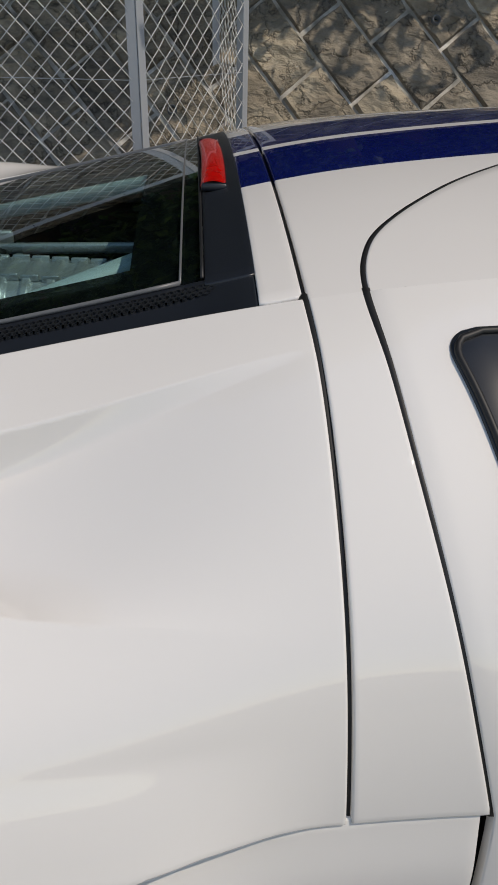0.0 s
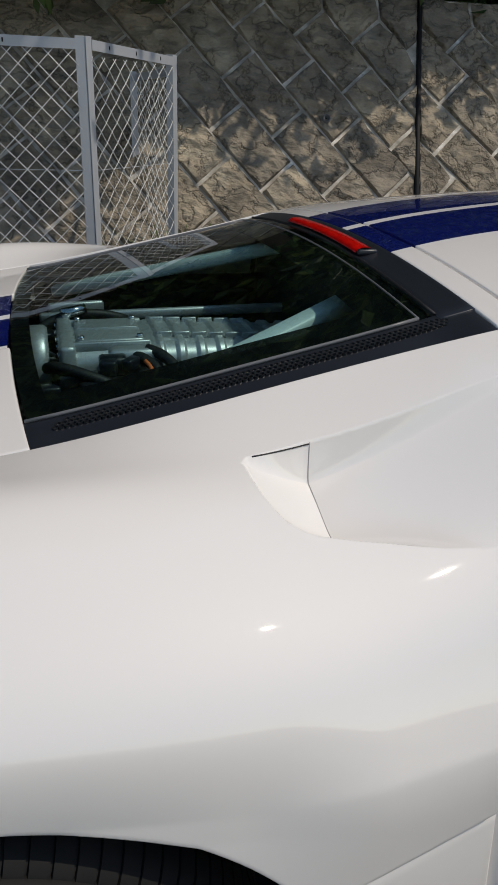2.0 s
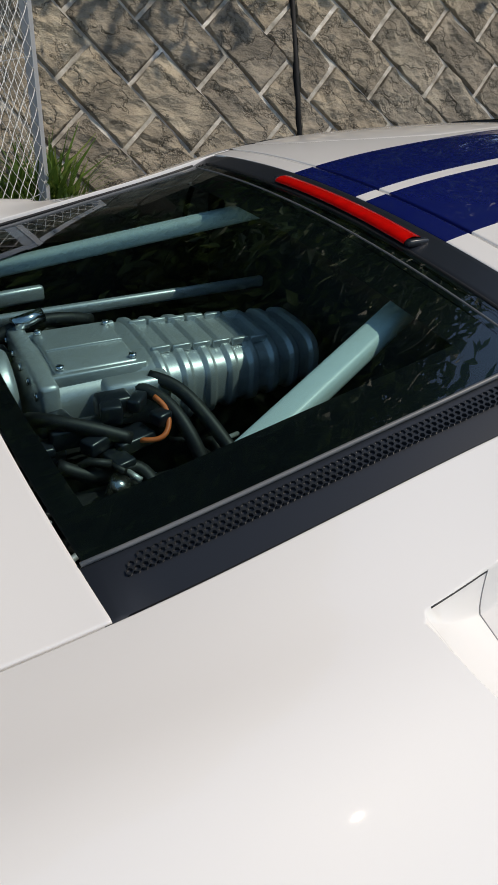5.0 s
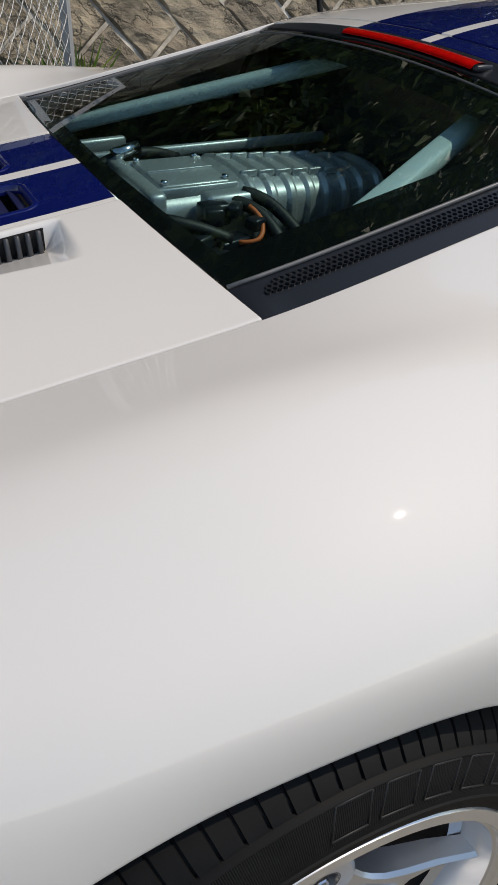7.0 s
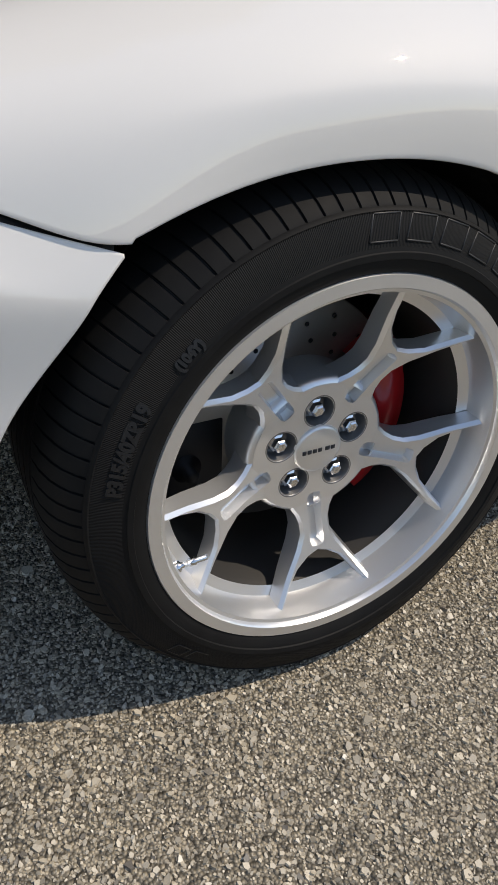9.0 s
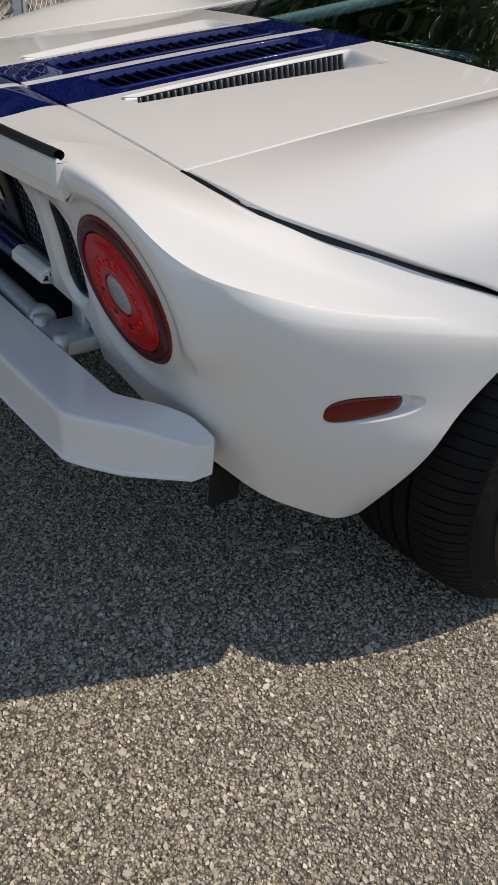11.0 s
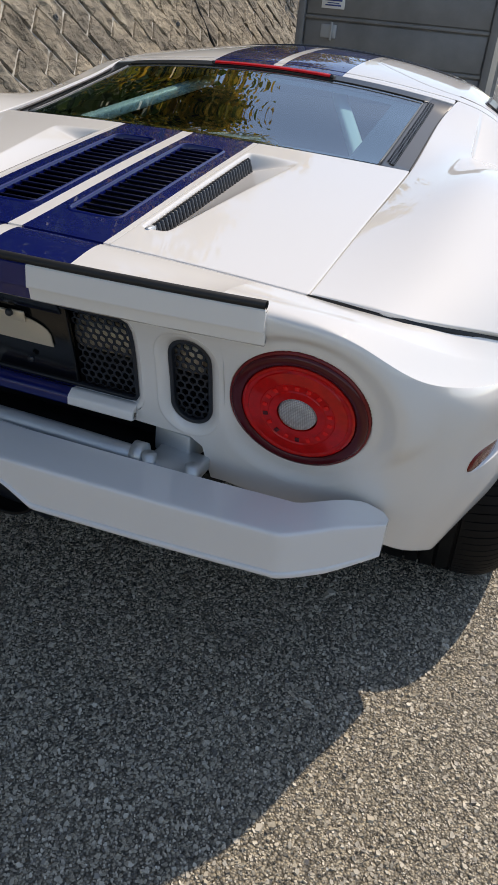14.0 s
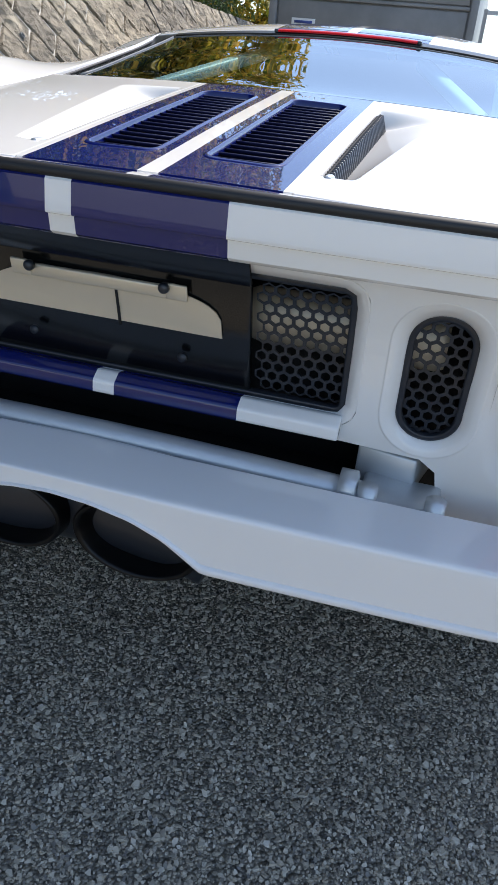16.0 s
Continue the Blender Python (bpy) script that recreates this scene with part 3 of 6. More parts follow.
# ---- rear window ----
def window_fn(half0, half1, x0, x1, lift):
    def fn(u, v):
        x = x0 + (x1 - x0) * u
        s = 2 * v - 1
        y = s * (half0 + (half1 - half0) * u)
        bow = 0.030 * (1 - s * s)
        x = x - bow * (1 - u)
        return x, y, deck_z(x, y) + lift

    return fn


panel("rear_window", window_fn(0.484, 0.486, 0.132, 0.70, 0.0), 120, 121, M["glass"], car, "dark tinted rear window", depth=0.0)


def vent_panel(u, v):
    x = 0.128 + (0.752 - 0.128) * u
    y = -(0.488 + (LY[0](x) - 0.004 - 0.488) * v)
    return x, y, deck_z(x, y) - 0.002 - 0.013 * v * step(0.0, 0.08, u) * (1 - step(0.86, 1.0, u))


for flag in (False, True):
    panel("window_side_panel", vent_panel, 40, 12, M["black"], car, "black mesh-vented strip beside the rear window", flag)
panel("window_top_panel", top(0.704, 0.754, 0.50), 8, 41, M["black"], car, "black strip above the rear window")


# ---- tail ----
FU = (0.0, 0.14, 0.30, 0.45, 0.58, 0.70, 0.86, 1.0)
ROWS_T = [
    ((-0.6245, -0.6235, -0.6145, -0.590, -0.552, -0.500, -0.392, -0.260), (0.4625, 0.545, 0.660, 0.755, 0.820, 0.868, 0.918, 0.956), (0.780, 0.7745, 0.770, 0.760, 0.748, 0.735, 0.700, 0.655)),
    ((-0.801, -0.791, -0.760, -0.700, -0.606, -0.528, -0.399, -0.266), (0.4625, 0.535, 0.655, 0.750, 0.822, 0.872, 0.922, 0.953), (0.797, 0.793, 0.779, 0.753, 0.726, 0.704, 0.668, 0.628)),
    ((-0.760, -0.757, -0.748, -0.715, -0.650, -0.562, -0.430, -0.318), (0.4625, 0.535, 0.668, 0.770, 0.834, 0.872, 0.913, 0.940), (0.70, 0.702, 0.700, 0.688, 0.668, 0.645, 0.612, 0.580)),
    ((-0.731, -0.730, -0.724, -0.695, -0.637, -0.560, -0.456, -0.374), (0.4625, 0.535, 0.662, 0.762, 0.826, 0.863, 0.902, 0.926), (0.60, 0.600, 0.597, 0.585, 0.570, 0.552, 0.525, 0.505)),
    ((-0.702, -0.700, -0.692, -0.662, -0.612, -0.548, -0.478, -0.417), (0.4625, 0.535, 0.650, 0.744, 0.808, 0.848, 0.883, 0.904), (0.48, 0.480, 0.475, 0.462, 0.447, 0.430, 0.415, 0.405)),
    ((-0.690, -0.688, -0.672, -0.635, -0.590, -0.530, -0.482, -0.444), (0.4625, 0.535, 0.640, 0.720, 0.775, 0.812, 0.832, 0.842), (0.44, 0.430, 0.405, 0.370, 0.335, 0.305, 0.286, 0.288)),
]
RV = (0.0, 0.24, 0.46, 0.64, 0.86, 1.0)
TB = [spl(RV, np.eye(6)[i]) for i in range(6)]
_x = np.array(ROWS_T[0][0][2:])
_qx, _qz = quarter_bottom(np.linspace(0, 0.6, 400))
_z = np.interp(_x + 0.003, _qx, _qz)
_y = side_at(_x, w_of_z(_x, _z, 0.0))[1]
ROWS_T[0] = (ROWS_T[0][0], (*ROWS_T[0][1][:2], *(-_y - 0.001)), (*ROWS_T[0][2][:2], *(_z - np.array([0.0075, 0.009, 0.0115, 0.0125, 0.0125, 0.0120]))))
# below the seam the corner runs straight towards the wheel
_mid = (0.0, 0.0, 0.0, 0.45, 0.9, 1.0, 1.0, 1.0)
ROWS_T[1] = tuple(tuple(b + ((a + c) / 2 + d - b) * k for a, b, c, k in zip(ROWS_T[0][i], ROWS_T[1][i], ROWS_T[2][i], _mid)) for i, d in ((0, -0.002), (1, 0.005), (2, 0.002)))
TC = [[spl(FU, c) for c in row] for row in ROWS_T]


MARK_X, MARK_Z, MARK_L, MARK_H, MARK_TILT = -0.513, 0.5315, 0.0720, 0.0200, 0.04


def fascia(u, v):
    """The tail corner with the side marker's pocket let in."""
    x, y, z = fascia_plain(u, v)
    a = (x - MARK_X) / MARK_L
    h = MARK_H - 0.0045 * a
    b = (z - MARK_Z - MARK_TILT * (x - MARK_X)) / h
    r = (np.abs(a) ** 3.2 + np.abs(b) ** 2.4) ** (1 / 2.8)
    d = 0.0165 * np.clip((a + 1) / 2, 0.06, 1) * (1 - step(0.90, 1.06, r)) * (v > 0.3)
    return x, y + d, z


def fascia_plain(u, v):
    out = [0 * u, 0 * u, 0 * u]
    for k in range(6):
        b = TB[k](v)
        for a in range(3):
            out[a] = out[a] + b * TC[k][a](u)
    p = np.stack([out[0], out[1], out[2]], -1)
    # flat seat for the lamp, and the crest that sweeps round it
    d = p - LAMP_AT
    h = d @ LAMP_N
    side = np.cross(LAMP_N, (0, 0, 1.0))
    side /= np.linalg.norm(side)
    up = np.cross(side, LAMP_N)
    a, b = np.abs(d @ side) * np.sign(d[..., 1]), d @ up
    r, ang = np.hypot(a, b), np.degrees(np.arctan2(a, b))
    turn = step(-40, -5, ang) * (1 - step(95, 135, ang))
    rc = 0.157 + 0.012 * np.clip(ang / 90, 0, 1.2) * turn
    seat = np.where(r < 0.114, -0.040 * (1 - step(0.107, 0.114, r)) - 0.003, -0.003 + 0.005 * turn * step(0.130, 0.155, r))
    edge = step(0.4625, 0.485, p[..., 1])
    out = r - rc
    out = 0.5 * (out + np.sqrt(out**2 + 0.012**2))
    cap = seat - 1.1 * out - 6.0 * out**2
    near = 1 - step(0.126, 0.150, r)
    both = 0.5 * (h + cap + np.sqrt((h - cap) ** 2 + 0.010**2))
    swept = cap * near + both * (1 - near)
    flat = 1 - step(0.128, 0.158, r)
    plain = h + (seat - h) * flat
    new_h = h + (plain + (swept - plain) * turn - h) * edge * step(0.17, 0.25, v)
    p = p + (new_h - h)[..., None] * LAMP_N
    return p[..., 0], -p[..., 1], p[..., 2]


LAMP_AT = np.array([-0.7405, 0.585, 0.628])
LAMP_N = np.array([-1.0, 0.012, -0.32])
LAMP_N /= np.linalg.norm(LAMP_N)
for flag in (False, True):
    panel("tail_corner", fascia, 150 if flag else 330, 130 if flag else 270, M["white"], car, "", flag, skip="a")




# ---- tail panel with its openings ----
_tx, _ty, _tz = fascia_plain(np.zeros(240), np.linspace(0.24, 1, 240))


def tail_x(z):
    """The tail's profile, in line with the corners beside it."""
    return np.interp(z, _tz[::-1], _tx[::-1])


def on_tail(y, z, h):
    return Vector((float(tail_x(z)) - h, y, z))


OPEN_MID = ring(-0.302, 0.302, 0.560, 0.722, 0.014, 5, 0.03)
OVALS = [ring(-0.4365, -0.3615, 0.546, 0.708, 0.037, 10, 0.03), ring(0.3615, 0.4365, 0.546, 0.708, 0.037, 10, 0.03)]
OPEN_WIDE = ring(-0.318, 0.318, 0.546, 0.737, 0.030, 8, 0.03)
OVALS_WIDE = [ring(s * 0.399 - 0.0565, s * 0.399 + 0.0565, 0.526, 0.728, 0.0555, 12, 0.03) for s in (-1, 1)]
OUT_TAIL = [(-0.4627, 0.775), (-0.4627, 0.70), (-0.4627, 0.60), (-0.4627, 0.50), (-0.4627, 0.44), (-0.434, 0.44), (-0.421, 0.508), (-0.40, 0.523), (-0.20, 0.531), (0.0, 0.534), (0.20, 0.531), (0.40, 0.523), (0.421, 0.508), (0.434, 0.44), (0.4627, 0.44), (0.4627, 0.50), (0.4627, 0.60), (0.4627, 0.70), (0.4627, 0.775), (0.2, 0.775), (0, 0.775), (-0.2, 0.775)]
filled("tail_panel", OUT_TAIL, [OPEN_WIDE, *OVALS_WIDE], on_tail, M["stripe"], car, "white tail panel with mesh openings", thick=0.03, cuts=[((0, k, 0), (0, 1, 0)) for k in np.linspace(0.46, 0.765, 17)])


def collar(name, loop, fn, width, rise, mat, parent, label="", inset=0.0):
    """A soft raised frame round a closed plan loop."""
    pts = [Vector(p) for p in loop]
    n = len(pts)
    prof = [(0.0, -0.012), (0.0, 0.3 * rise), (0.2 * width, 0.85 * rise), (0.45 * width, rise), (0.75 * width, 0.55 * rise), (width, 0.0), (width, -0.004)]
    verts, faces = [], []
    for i, p in enumerate(pts):
        t = (pts[(i + 1) % n] - pts[i - 1]).normalized()
        out = Vector((t.y, -t.x))
        for d, h in prof:
            q = p + out * (d + inset)
            verts.append(fn(q.x, q.y, h))
    m = len(prof)
    for i in range(n):
        j = (i + 1) % n
        for k in range(m - 1):
            faces.append((i * m + k, j * m + k, j * m + k + 1, i * m + k + 1))
    return ob_from(name, verts, faces, mat, parent, label)


def funnel(name, outer, inner, depth, mat, parent, label=""):
    """A soft bevel that leads from a wide loop on the tail's face down to a narrow one."""
    n = 96

    def even(loop):
        pts = np.array(loop + loop[:1])
        d = np.r_[0, np.cumsum(np.hypot(*np.diff(pts, axis=0).T))]
        start = d[int(np.argmax(pts[:-1, 0]))]
        q = (np.linspace(0, d[-1], n, endpoint=False) + start) % d[-1]
        return np.stack([np.interp(q, d, pts[:, 0]), np.interp(q, d, pts[:, 1])], -1)

    a, b = even(outer), even(inner)
    rows = ((-0.04, -0.004), (0.0, 0.0003), (0.12, -0.0006), (0.35, -0.12 * depth), (0.6, -0.38 * depth), (0.85, -0.75 * depth), (1.0, -depth), (1.0, -depth - 0.02))
    verts = [on_tail(*(a[i] + (b[i] - a[i]) * t), h) for t, h in rows for i in range(n)]
    faces = [(r * n + i, r * n + (i + 1) % n, (r + 1) * n + (i + 1) % n, (r + 1) * n + i) for r in range(len(rows) - 1) for i in range(n)]
    return ob_from(name, verts, faces, mat, parent, label)


DEEP = 0.013


def on_seat(y, z, h):
    return on_tail(y, z, h - DEEP)


for wide, loop in zip(OVALS_WIDE, OVALS):
    funnel("oval_surround", wide, loop, DEEP, M["white"], car)
    collar("oval_frame", loop, on_seat, 0.008, 0.002, M["black"], car, "black rubber edging", inset=-0.007)
funnel("grille_surround", OPEN_WIDE, OPEN_MID, DEEP, M["stripe"], car)
collar("grille_frame", OPEN_MID, on_seat, 0.008, 0.002, M["black"], car, "black rubber edging", inset=-0.007)


def honeycomb(name, inside, fn, pitch, bar_w, mat, parent, label="", thick=0.003):
    """A sheet of six-sided holes within a plan region."""
    verts, faces = [], []
    ys = np.arange(-60, 61)
    for r in ys:
        for c in ys:
            cy, cz = inside[0] + (c + 0.5 * (r % 2)) * pitch, inside[1] + r * pitch * 0.866
            if not inside[2](cy, cz):
                continue
            base = len(verts)
            for h in (0.0, -thick):
                for rad in (pitch * 0.5774, pitch * 0.5774 - bar_w):
                    for k in range(6):
                        a = radians(60 * k + 30)
                        verts.append(fn(cy + rad * math.cos(a), cz + rad * math.sin(a), h))
            for k in range(6):
                l = (k + 1) % 6
                faces.append((base + k, base + l, base + 6 + l, base + 6 + k))
                faces.append((base + 6 + k, base + 6 + l, base + 18 + l, base + 18 + k))
    return ob_from(name, verts, faces, mat, parent, label, smooth=False)


def tail_in(y, z, h):
    return Vector((float(tail_x(z)) + 0.020 - h, y, z))


for s in (-1, 1):
    honeycomb("mesh_grille", (s * 0.238, 0.641, lambda a, b, s=s: 0.188 < a * s < 0.300 and 0.566 < b < 0.716), tail_in, 0.0145, 0.0022, M["black"], car, "black honeycomb grille")
    honeycomb("oval_grille", (s * 0.399, 0.627, lambda a, b, s=s: math.hypot(a - s * 0.399, max(0, abs(b - 0.627) - 0.043)) < 0.038), tail_in, 0.0145, 0.0022, M["black"], car, "black honeycomb grille")
# number plate recess: black plate, bare steel bracket with two screws
part("plate_hood", box_bm(0.006, 0.378, 0.056, (-0.782, 0, 0.7335), 0.002, Matrix.Rotation(radians(-34), 4, "Y")), M["gloss"], car)
part("plate_recess", box_bm(0.012, 0.366, 0.178, (float(tail_x(0.646)) + 0.015, 0, 0.646), 0.004, Matrix.Rotation(radians(-16), 4, "Y")), M["gloss"], car, "black plastic recess")


def bracket_pts():
    arc = [(0.150 * math.cos(radians(a)), 0.634 + 0.058 * max(0.0, math.sin(radians(a))) ** 0.5) for a in range(0, 181, 9)]
    return arc


bm = bmesh.new()
vs = [bm.verts.new((float(tail_x(z)) + 0.006, y, z)) for y, z in bracket_pts()]
bm.faces.new(vs)
g = bmesh.ops.extrude_face_region(bm, geom=bm.faces[:])
bmesh.ops.translate(bm, vec=(-0.002, 0, 0), verts=[v for v in g["geom"] if isinstance(v, bmesh.types.BMVert)])
bmesh.ops.recalc_face_normals(bm, faces=bm.faces[:])
brk = part("plate_bracket", bm, M["warmsteel"], car, "bare steel number plate bracket", smooth=False)
lean = Matrix.Rotation(radians(-16), 4, "Y")
part("bracket_flange", box_bm(0.006, 0.185, 0.016, (float(tail_x(0.680)) - 0.001, 0, 0.684), 0.002, lean), M["warmsteel"], brk, "pale steel flange")
for y in (-0.085, 0.085):
    part("bracket_tab", box_bm(0.004, 0.026, 0.020, (float(tail_x(0.686)) - 0.002, y * 1.16, 0.686), 0.0015, lean), M["warmsteel"], brk)
    v, f = lathe([(0.0, 0.0), (0.0065, 0.0), (0.0065, -0.005), (0.004, -0.008), (0.0, -0.008)], 16, "x")
    o = ob_from("screw", v, f, M["black"], brk)
    o.location = (float(tail_x(0.690)) - 0.003, y, 0.690)
    # flat black disc in place of the shade in the tab's hole
    v, f = lathe([(0.0, 0.0), (0.004, 0.0)], 12, "x")
    ob_from("tab_hole", v, f, M["gap"], brk, smooth=False).location = (float(tail_x(0.680)) - 0.0045, y * 1.22, 0.684)
for y in (-0.10, 0.10):
    v, f = lathe([(0.0, 0.0), (0.006, 0.0), (0.006, -0.004), (0.0, -0.005)], 12, "x")
    o = ob_from("bolt", v, f, M["black"], car)
    o.location = (float(tail_x(0.60)) + 0.004, y, 0.60)
part("bracket_seam", box_bm(0.003, 0.003, 0.052, (float(tail_x(0.655)) + 0.003, -0.02, 0.654), 0, Matrix.Rotation(radians(-16), 4, "Y")), M["gap"], brk)


# spoiler blade, its black strip and the lower lip
def blade(u, v):
    y = (2 * u - 1) * 0.534
    bow = 0.048 * (1 - (np.abs(y) / 0.534) ** 2.2)
    zz = np.interp(v, (0, 0.04, 0.60, 0.64, 0.68, 0.92, 1.0), (0.8005, 0.798, 0.7675, 0.7655, 0.764, 0.746, 0.742))
    xx = np.interp(v, (0, 0.04, 0.60, 0.64, 0.68, 0.92, 1.0), (-0.803, -0.805, -0.806, -0.805, -0.800, -0.796, -0.790))
    return xx - bow * 0.75, y, zz + 0.004 * (1 - (y / 0.534) ** 2)


panel("spoiler_blade", blade, 80, 26, M["stripe"], car, "white and blue spoiler blade", depth=0.02).data.set_sharp_from_angle(angle=radians(30))


def strip(u, v):
    y = (2 * u - 1) * 0.5345
    bow = 0.048 * (1 - (np.abs(y) / 0.534) ** 2.2) * 0.75
    w = v * 2 * math.pi
    return -0.799 - bow + 0.0075 * np.cos(w), y, 0.8055 + 0.004 * (1 - (y / 0.534) ** 2) + 0.0065 * np.sin(w)


panel("spoiler_strip", strip, 80, 13, M["seal"], car, "black rubber lip strip", depth=0.0)


def tail_top(u, v):
    y = (2 * u - 1) * 0.462
    bow = 0.048 * (1 - (np.abs(y) / 0.534) ** 2.2) * 0.75
    x = -0.6245 + (-0.793 - bow + 0.6245) * v
    z = deck_z(-0.62 + 0 * x, y) - 0.001 + 0.015 * v - 0.030 * (1 - (np.abs(y) / 0.462) ** 4) * step(0, 0.75, v) * (1 - step(0.86, 1, v))
    return x, y, z + (0.8055 - 0.7995 + 0.004 * (1 - (y / 0.534) ** 2)) * 0.2 * v


panel("tail_top_panel", tail_top, 70, 36, M["stripe"], car, "", skip="ab")


def lip(u, v):
    y = (2 * u - 1) * 0.300
    prof = (np.interp(v, (0, 0.15, 0.5, 0.85, 1), (0.560, 0.562, 0.552, 0.536, 0.532)), np.interp(v, (0, 0.15, 0.5, 0.85, 1), (-0.712, -0.724, -0.738, -0.738, -0.722)))
    return prof[1], y, prof[0]


panel("tail_lip", lip, 40, 14, M["stripe"], car, "white lower lip with blue stripes")


# tail lamps: ringed red lens round a clear middle
def tail_lamp(sy):
    n = Vector((LAMP_N[0], LAMP_N[1] * sy, LAMP_N[2]))
    at = Vector((LAMP_AT[0], LAMP_AT[1] * sy, LAMP_AT[2]))
    m = Matrix.Translation(at) @ n.to_track_quat("Z", "Y").to_matrix().to_4x4()
    dish = ob_from("lamp_dish", *lathe([(0.0, -0.028), (0.06, -0.026), (0.098, -0.014), (0.112, -0.005), (0.1165, -0.0015), (0.1195, -0.0025), (0.118, -0.03)], 72, "z"), M["lampdish"], car, "dark red lamp housing")
    ob_from("outer_lens", *lathe([(0.1165, -0.006), (0.1160, -0.001), (0.1140, 0.0022), (0.1100, 0.0038), (0.1045, 0.0036), (0.0985, 0.0028), (0.0970, 0.0010), (0.0965, -0.006)], 72, "z"), M["darkred"], dish, "dark red outer ring")
    lens = ob_from("red_lens", *lathe([(0.0962, -0.006), (0.0955, 0.0012), (0.0915, 0.0030), (0.0885, 0.0014), (0.0850, 0.0014), (0.0835, 0.0034), (0.0760, 0.0042), (0.0640, 0.0050), (0.0625, 0.0036), (0.0490, 0.0036), (0.0475, 0.0052), (0.0360, 0.0056), (0.0345, 0.0056), (0.0345, -0.004)], 72, "z"), M["red"], dish, "bright red ringed lens")
    lens.data.set_sharp_from_angle(angle=radians(35))
    ob_from("clear_lens", *lathe([(0.0, 0.0082), (0.012, 0.0078), (0.024, 0.0068), (0.031, 0.0056), (0.033, 0.0)], 48, "z"), M["clear"], dish, "clear faceted reversing lens")
    for k in range(18):
        a = radians(20 * k + 12)
        bm = box_bm(0.0085, 0.0075, 0.004, (0.0555 * math.cos(a), 0.0555 * math.sin(a), 0.0036), 0.0012, Matrix.Rotation(a, 4, "Z"))
        part("bulb_window", bm, M["darkred"] if 8 < k < 15 and k % 2 else M["redlit"], lens)
    dish.matrix_basis = m @ Matrix.Scale(0.942, 4)


M["darkred"] = Mat("dark_red_plastic", (0.075, 0.002, 0.006), 0.22, Coat_Weight=0.25, Coat_Roughness=0.05, Specular_IOR_Level=0.3).m
M["lampdish"] = Mat("red_reflector", (0.18, 0.006, 0.008), 0.3).m
M["redlit"] = Mat("red_reflector_bright", (0.80, 0.012, 0.010), 0.15, Specular_IOR_Level=0.3).m
facet = Mat("clear_plastic", (0.62, 0.60, 0.60), 0.12, Coat_Weight=1.0, Coat_Roughness=0.03)
fv = facet.node("TexVoronoi", Scale=330.0, Randomness=0.0)
facet.link(facet.coords(), fv.inputs["Vector"])
facet.bump(fv.outputs["Distance"], 1.0, 0.004)
facet.color(facet.ramp(fv.outputs["Distance"], [(0.2, (0.75, 0.72, 0.72)), (0.7, (0.35, 0.33, 0.33))]))
M["clear"] = facet.m
for sy in (-1, 1):
    tail_lamp(sy)


# ---- side marker lamps, each in a pocket that deepens towards the wheel ----
def marker(sy):
    gu, gv = np.meshgrid(np.linspace(0.3, 1, 200), np.linspace(0.4, 0.95, 160))
    fx, fy, fz = fascia_plain(gu.ravel(), gv.ravel())

    def surf(x, z):
        near = np.argsort((fx - x) ** 2 + (fz - z) ** 2)[:6]
        return -fy[near].mean()

    n = 44
    verts, faces = [], []
    for sc, out in ((1.0, -0.006), (0.985, 0.0005), (0.94, 0.003), (0.8, 0.0045), (0.4, 0.0055)):
        for k in range(n):
            a = 2 * math.pi * k / n
            t = np.sign(math.cos(a)) * abs(math.cos(a)) ** 0.5 * sc
            x = MARK_X - 0.008 + 0.0590 * t
            z = MARK_Z + MARK_TILT * (x - MARK_X) + (MARK_H - 0.0015 - 0.0035 * t) * np.sign(math.sin(a)) * abs(math.sin(a)) ** 0.75 * sc
            dep = 0.0150 * np.clip((x - MARK_X + MARK_L) / (2 * MARK_L), 0, 1)
            verts.append((x, sy * (float(surf(x, z)) + out - dep), z))
    for r in range(4):
        for k in range(n):
            l = (k + 1) % n
            faces.append((r * n + k, r * n + l, (r + 1) * n + l, (r + 1) * n + k))
    faces.append(tuple(4 * n + k for k in range(n)))
    ob_from("side_marker", verts, faces, M["marker"], car, "ribbed red side marker lens sunk in a pocket")


mk = Mat("ribbed_red_lens", (0.17, 0.007, 0.006), 0.14, Coat_Weight=0.5, Coat_Roughness=0.03, Specular_IOR_Level=0.2)
wv = mk.node("TexWave", Scale=130.0)
mk.link(mk.coords(), wv.inputs["Vector"])
mk.bump(wv.outputs["Fac"], 0.15, 0.001)
mk.color(mk.ramp(wv.outputs["Fac"], [(0.2, (0.10, 0.002, 0.002)), (0.8, (0.20, 0.005, 0.004))]))
M["marker"] = mk.m
for sy in (-1, 1):
    marker(sy)


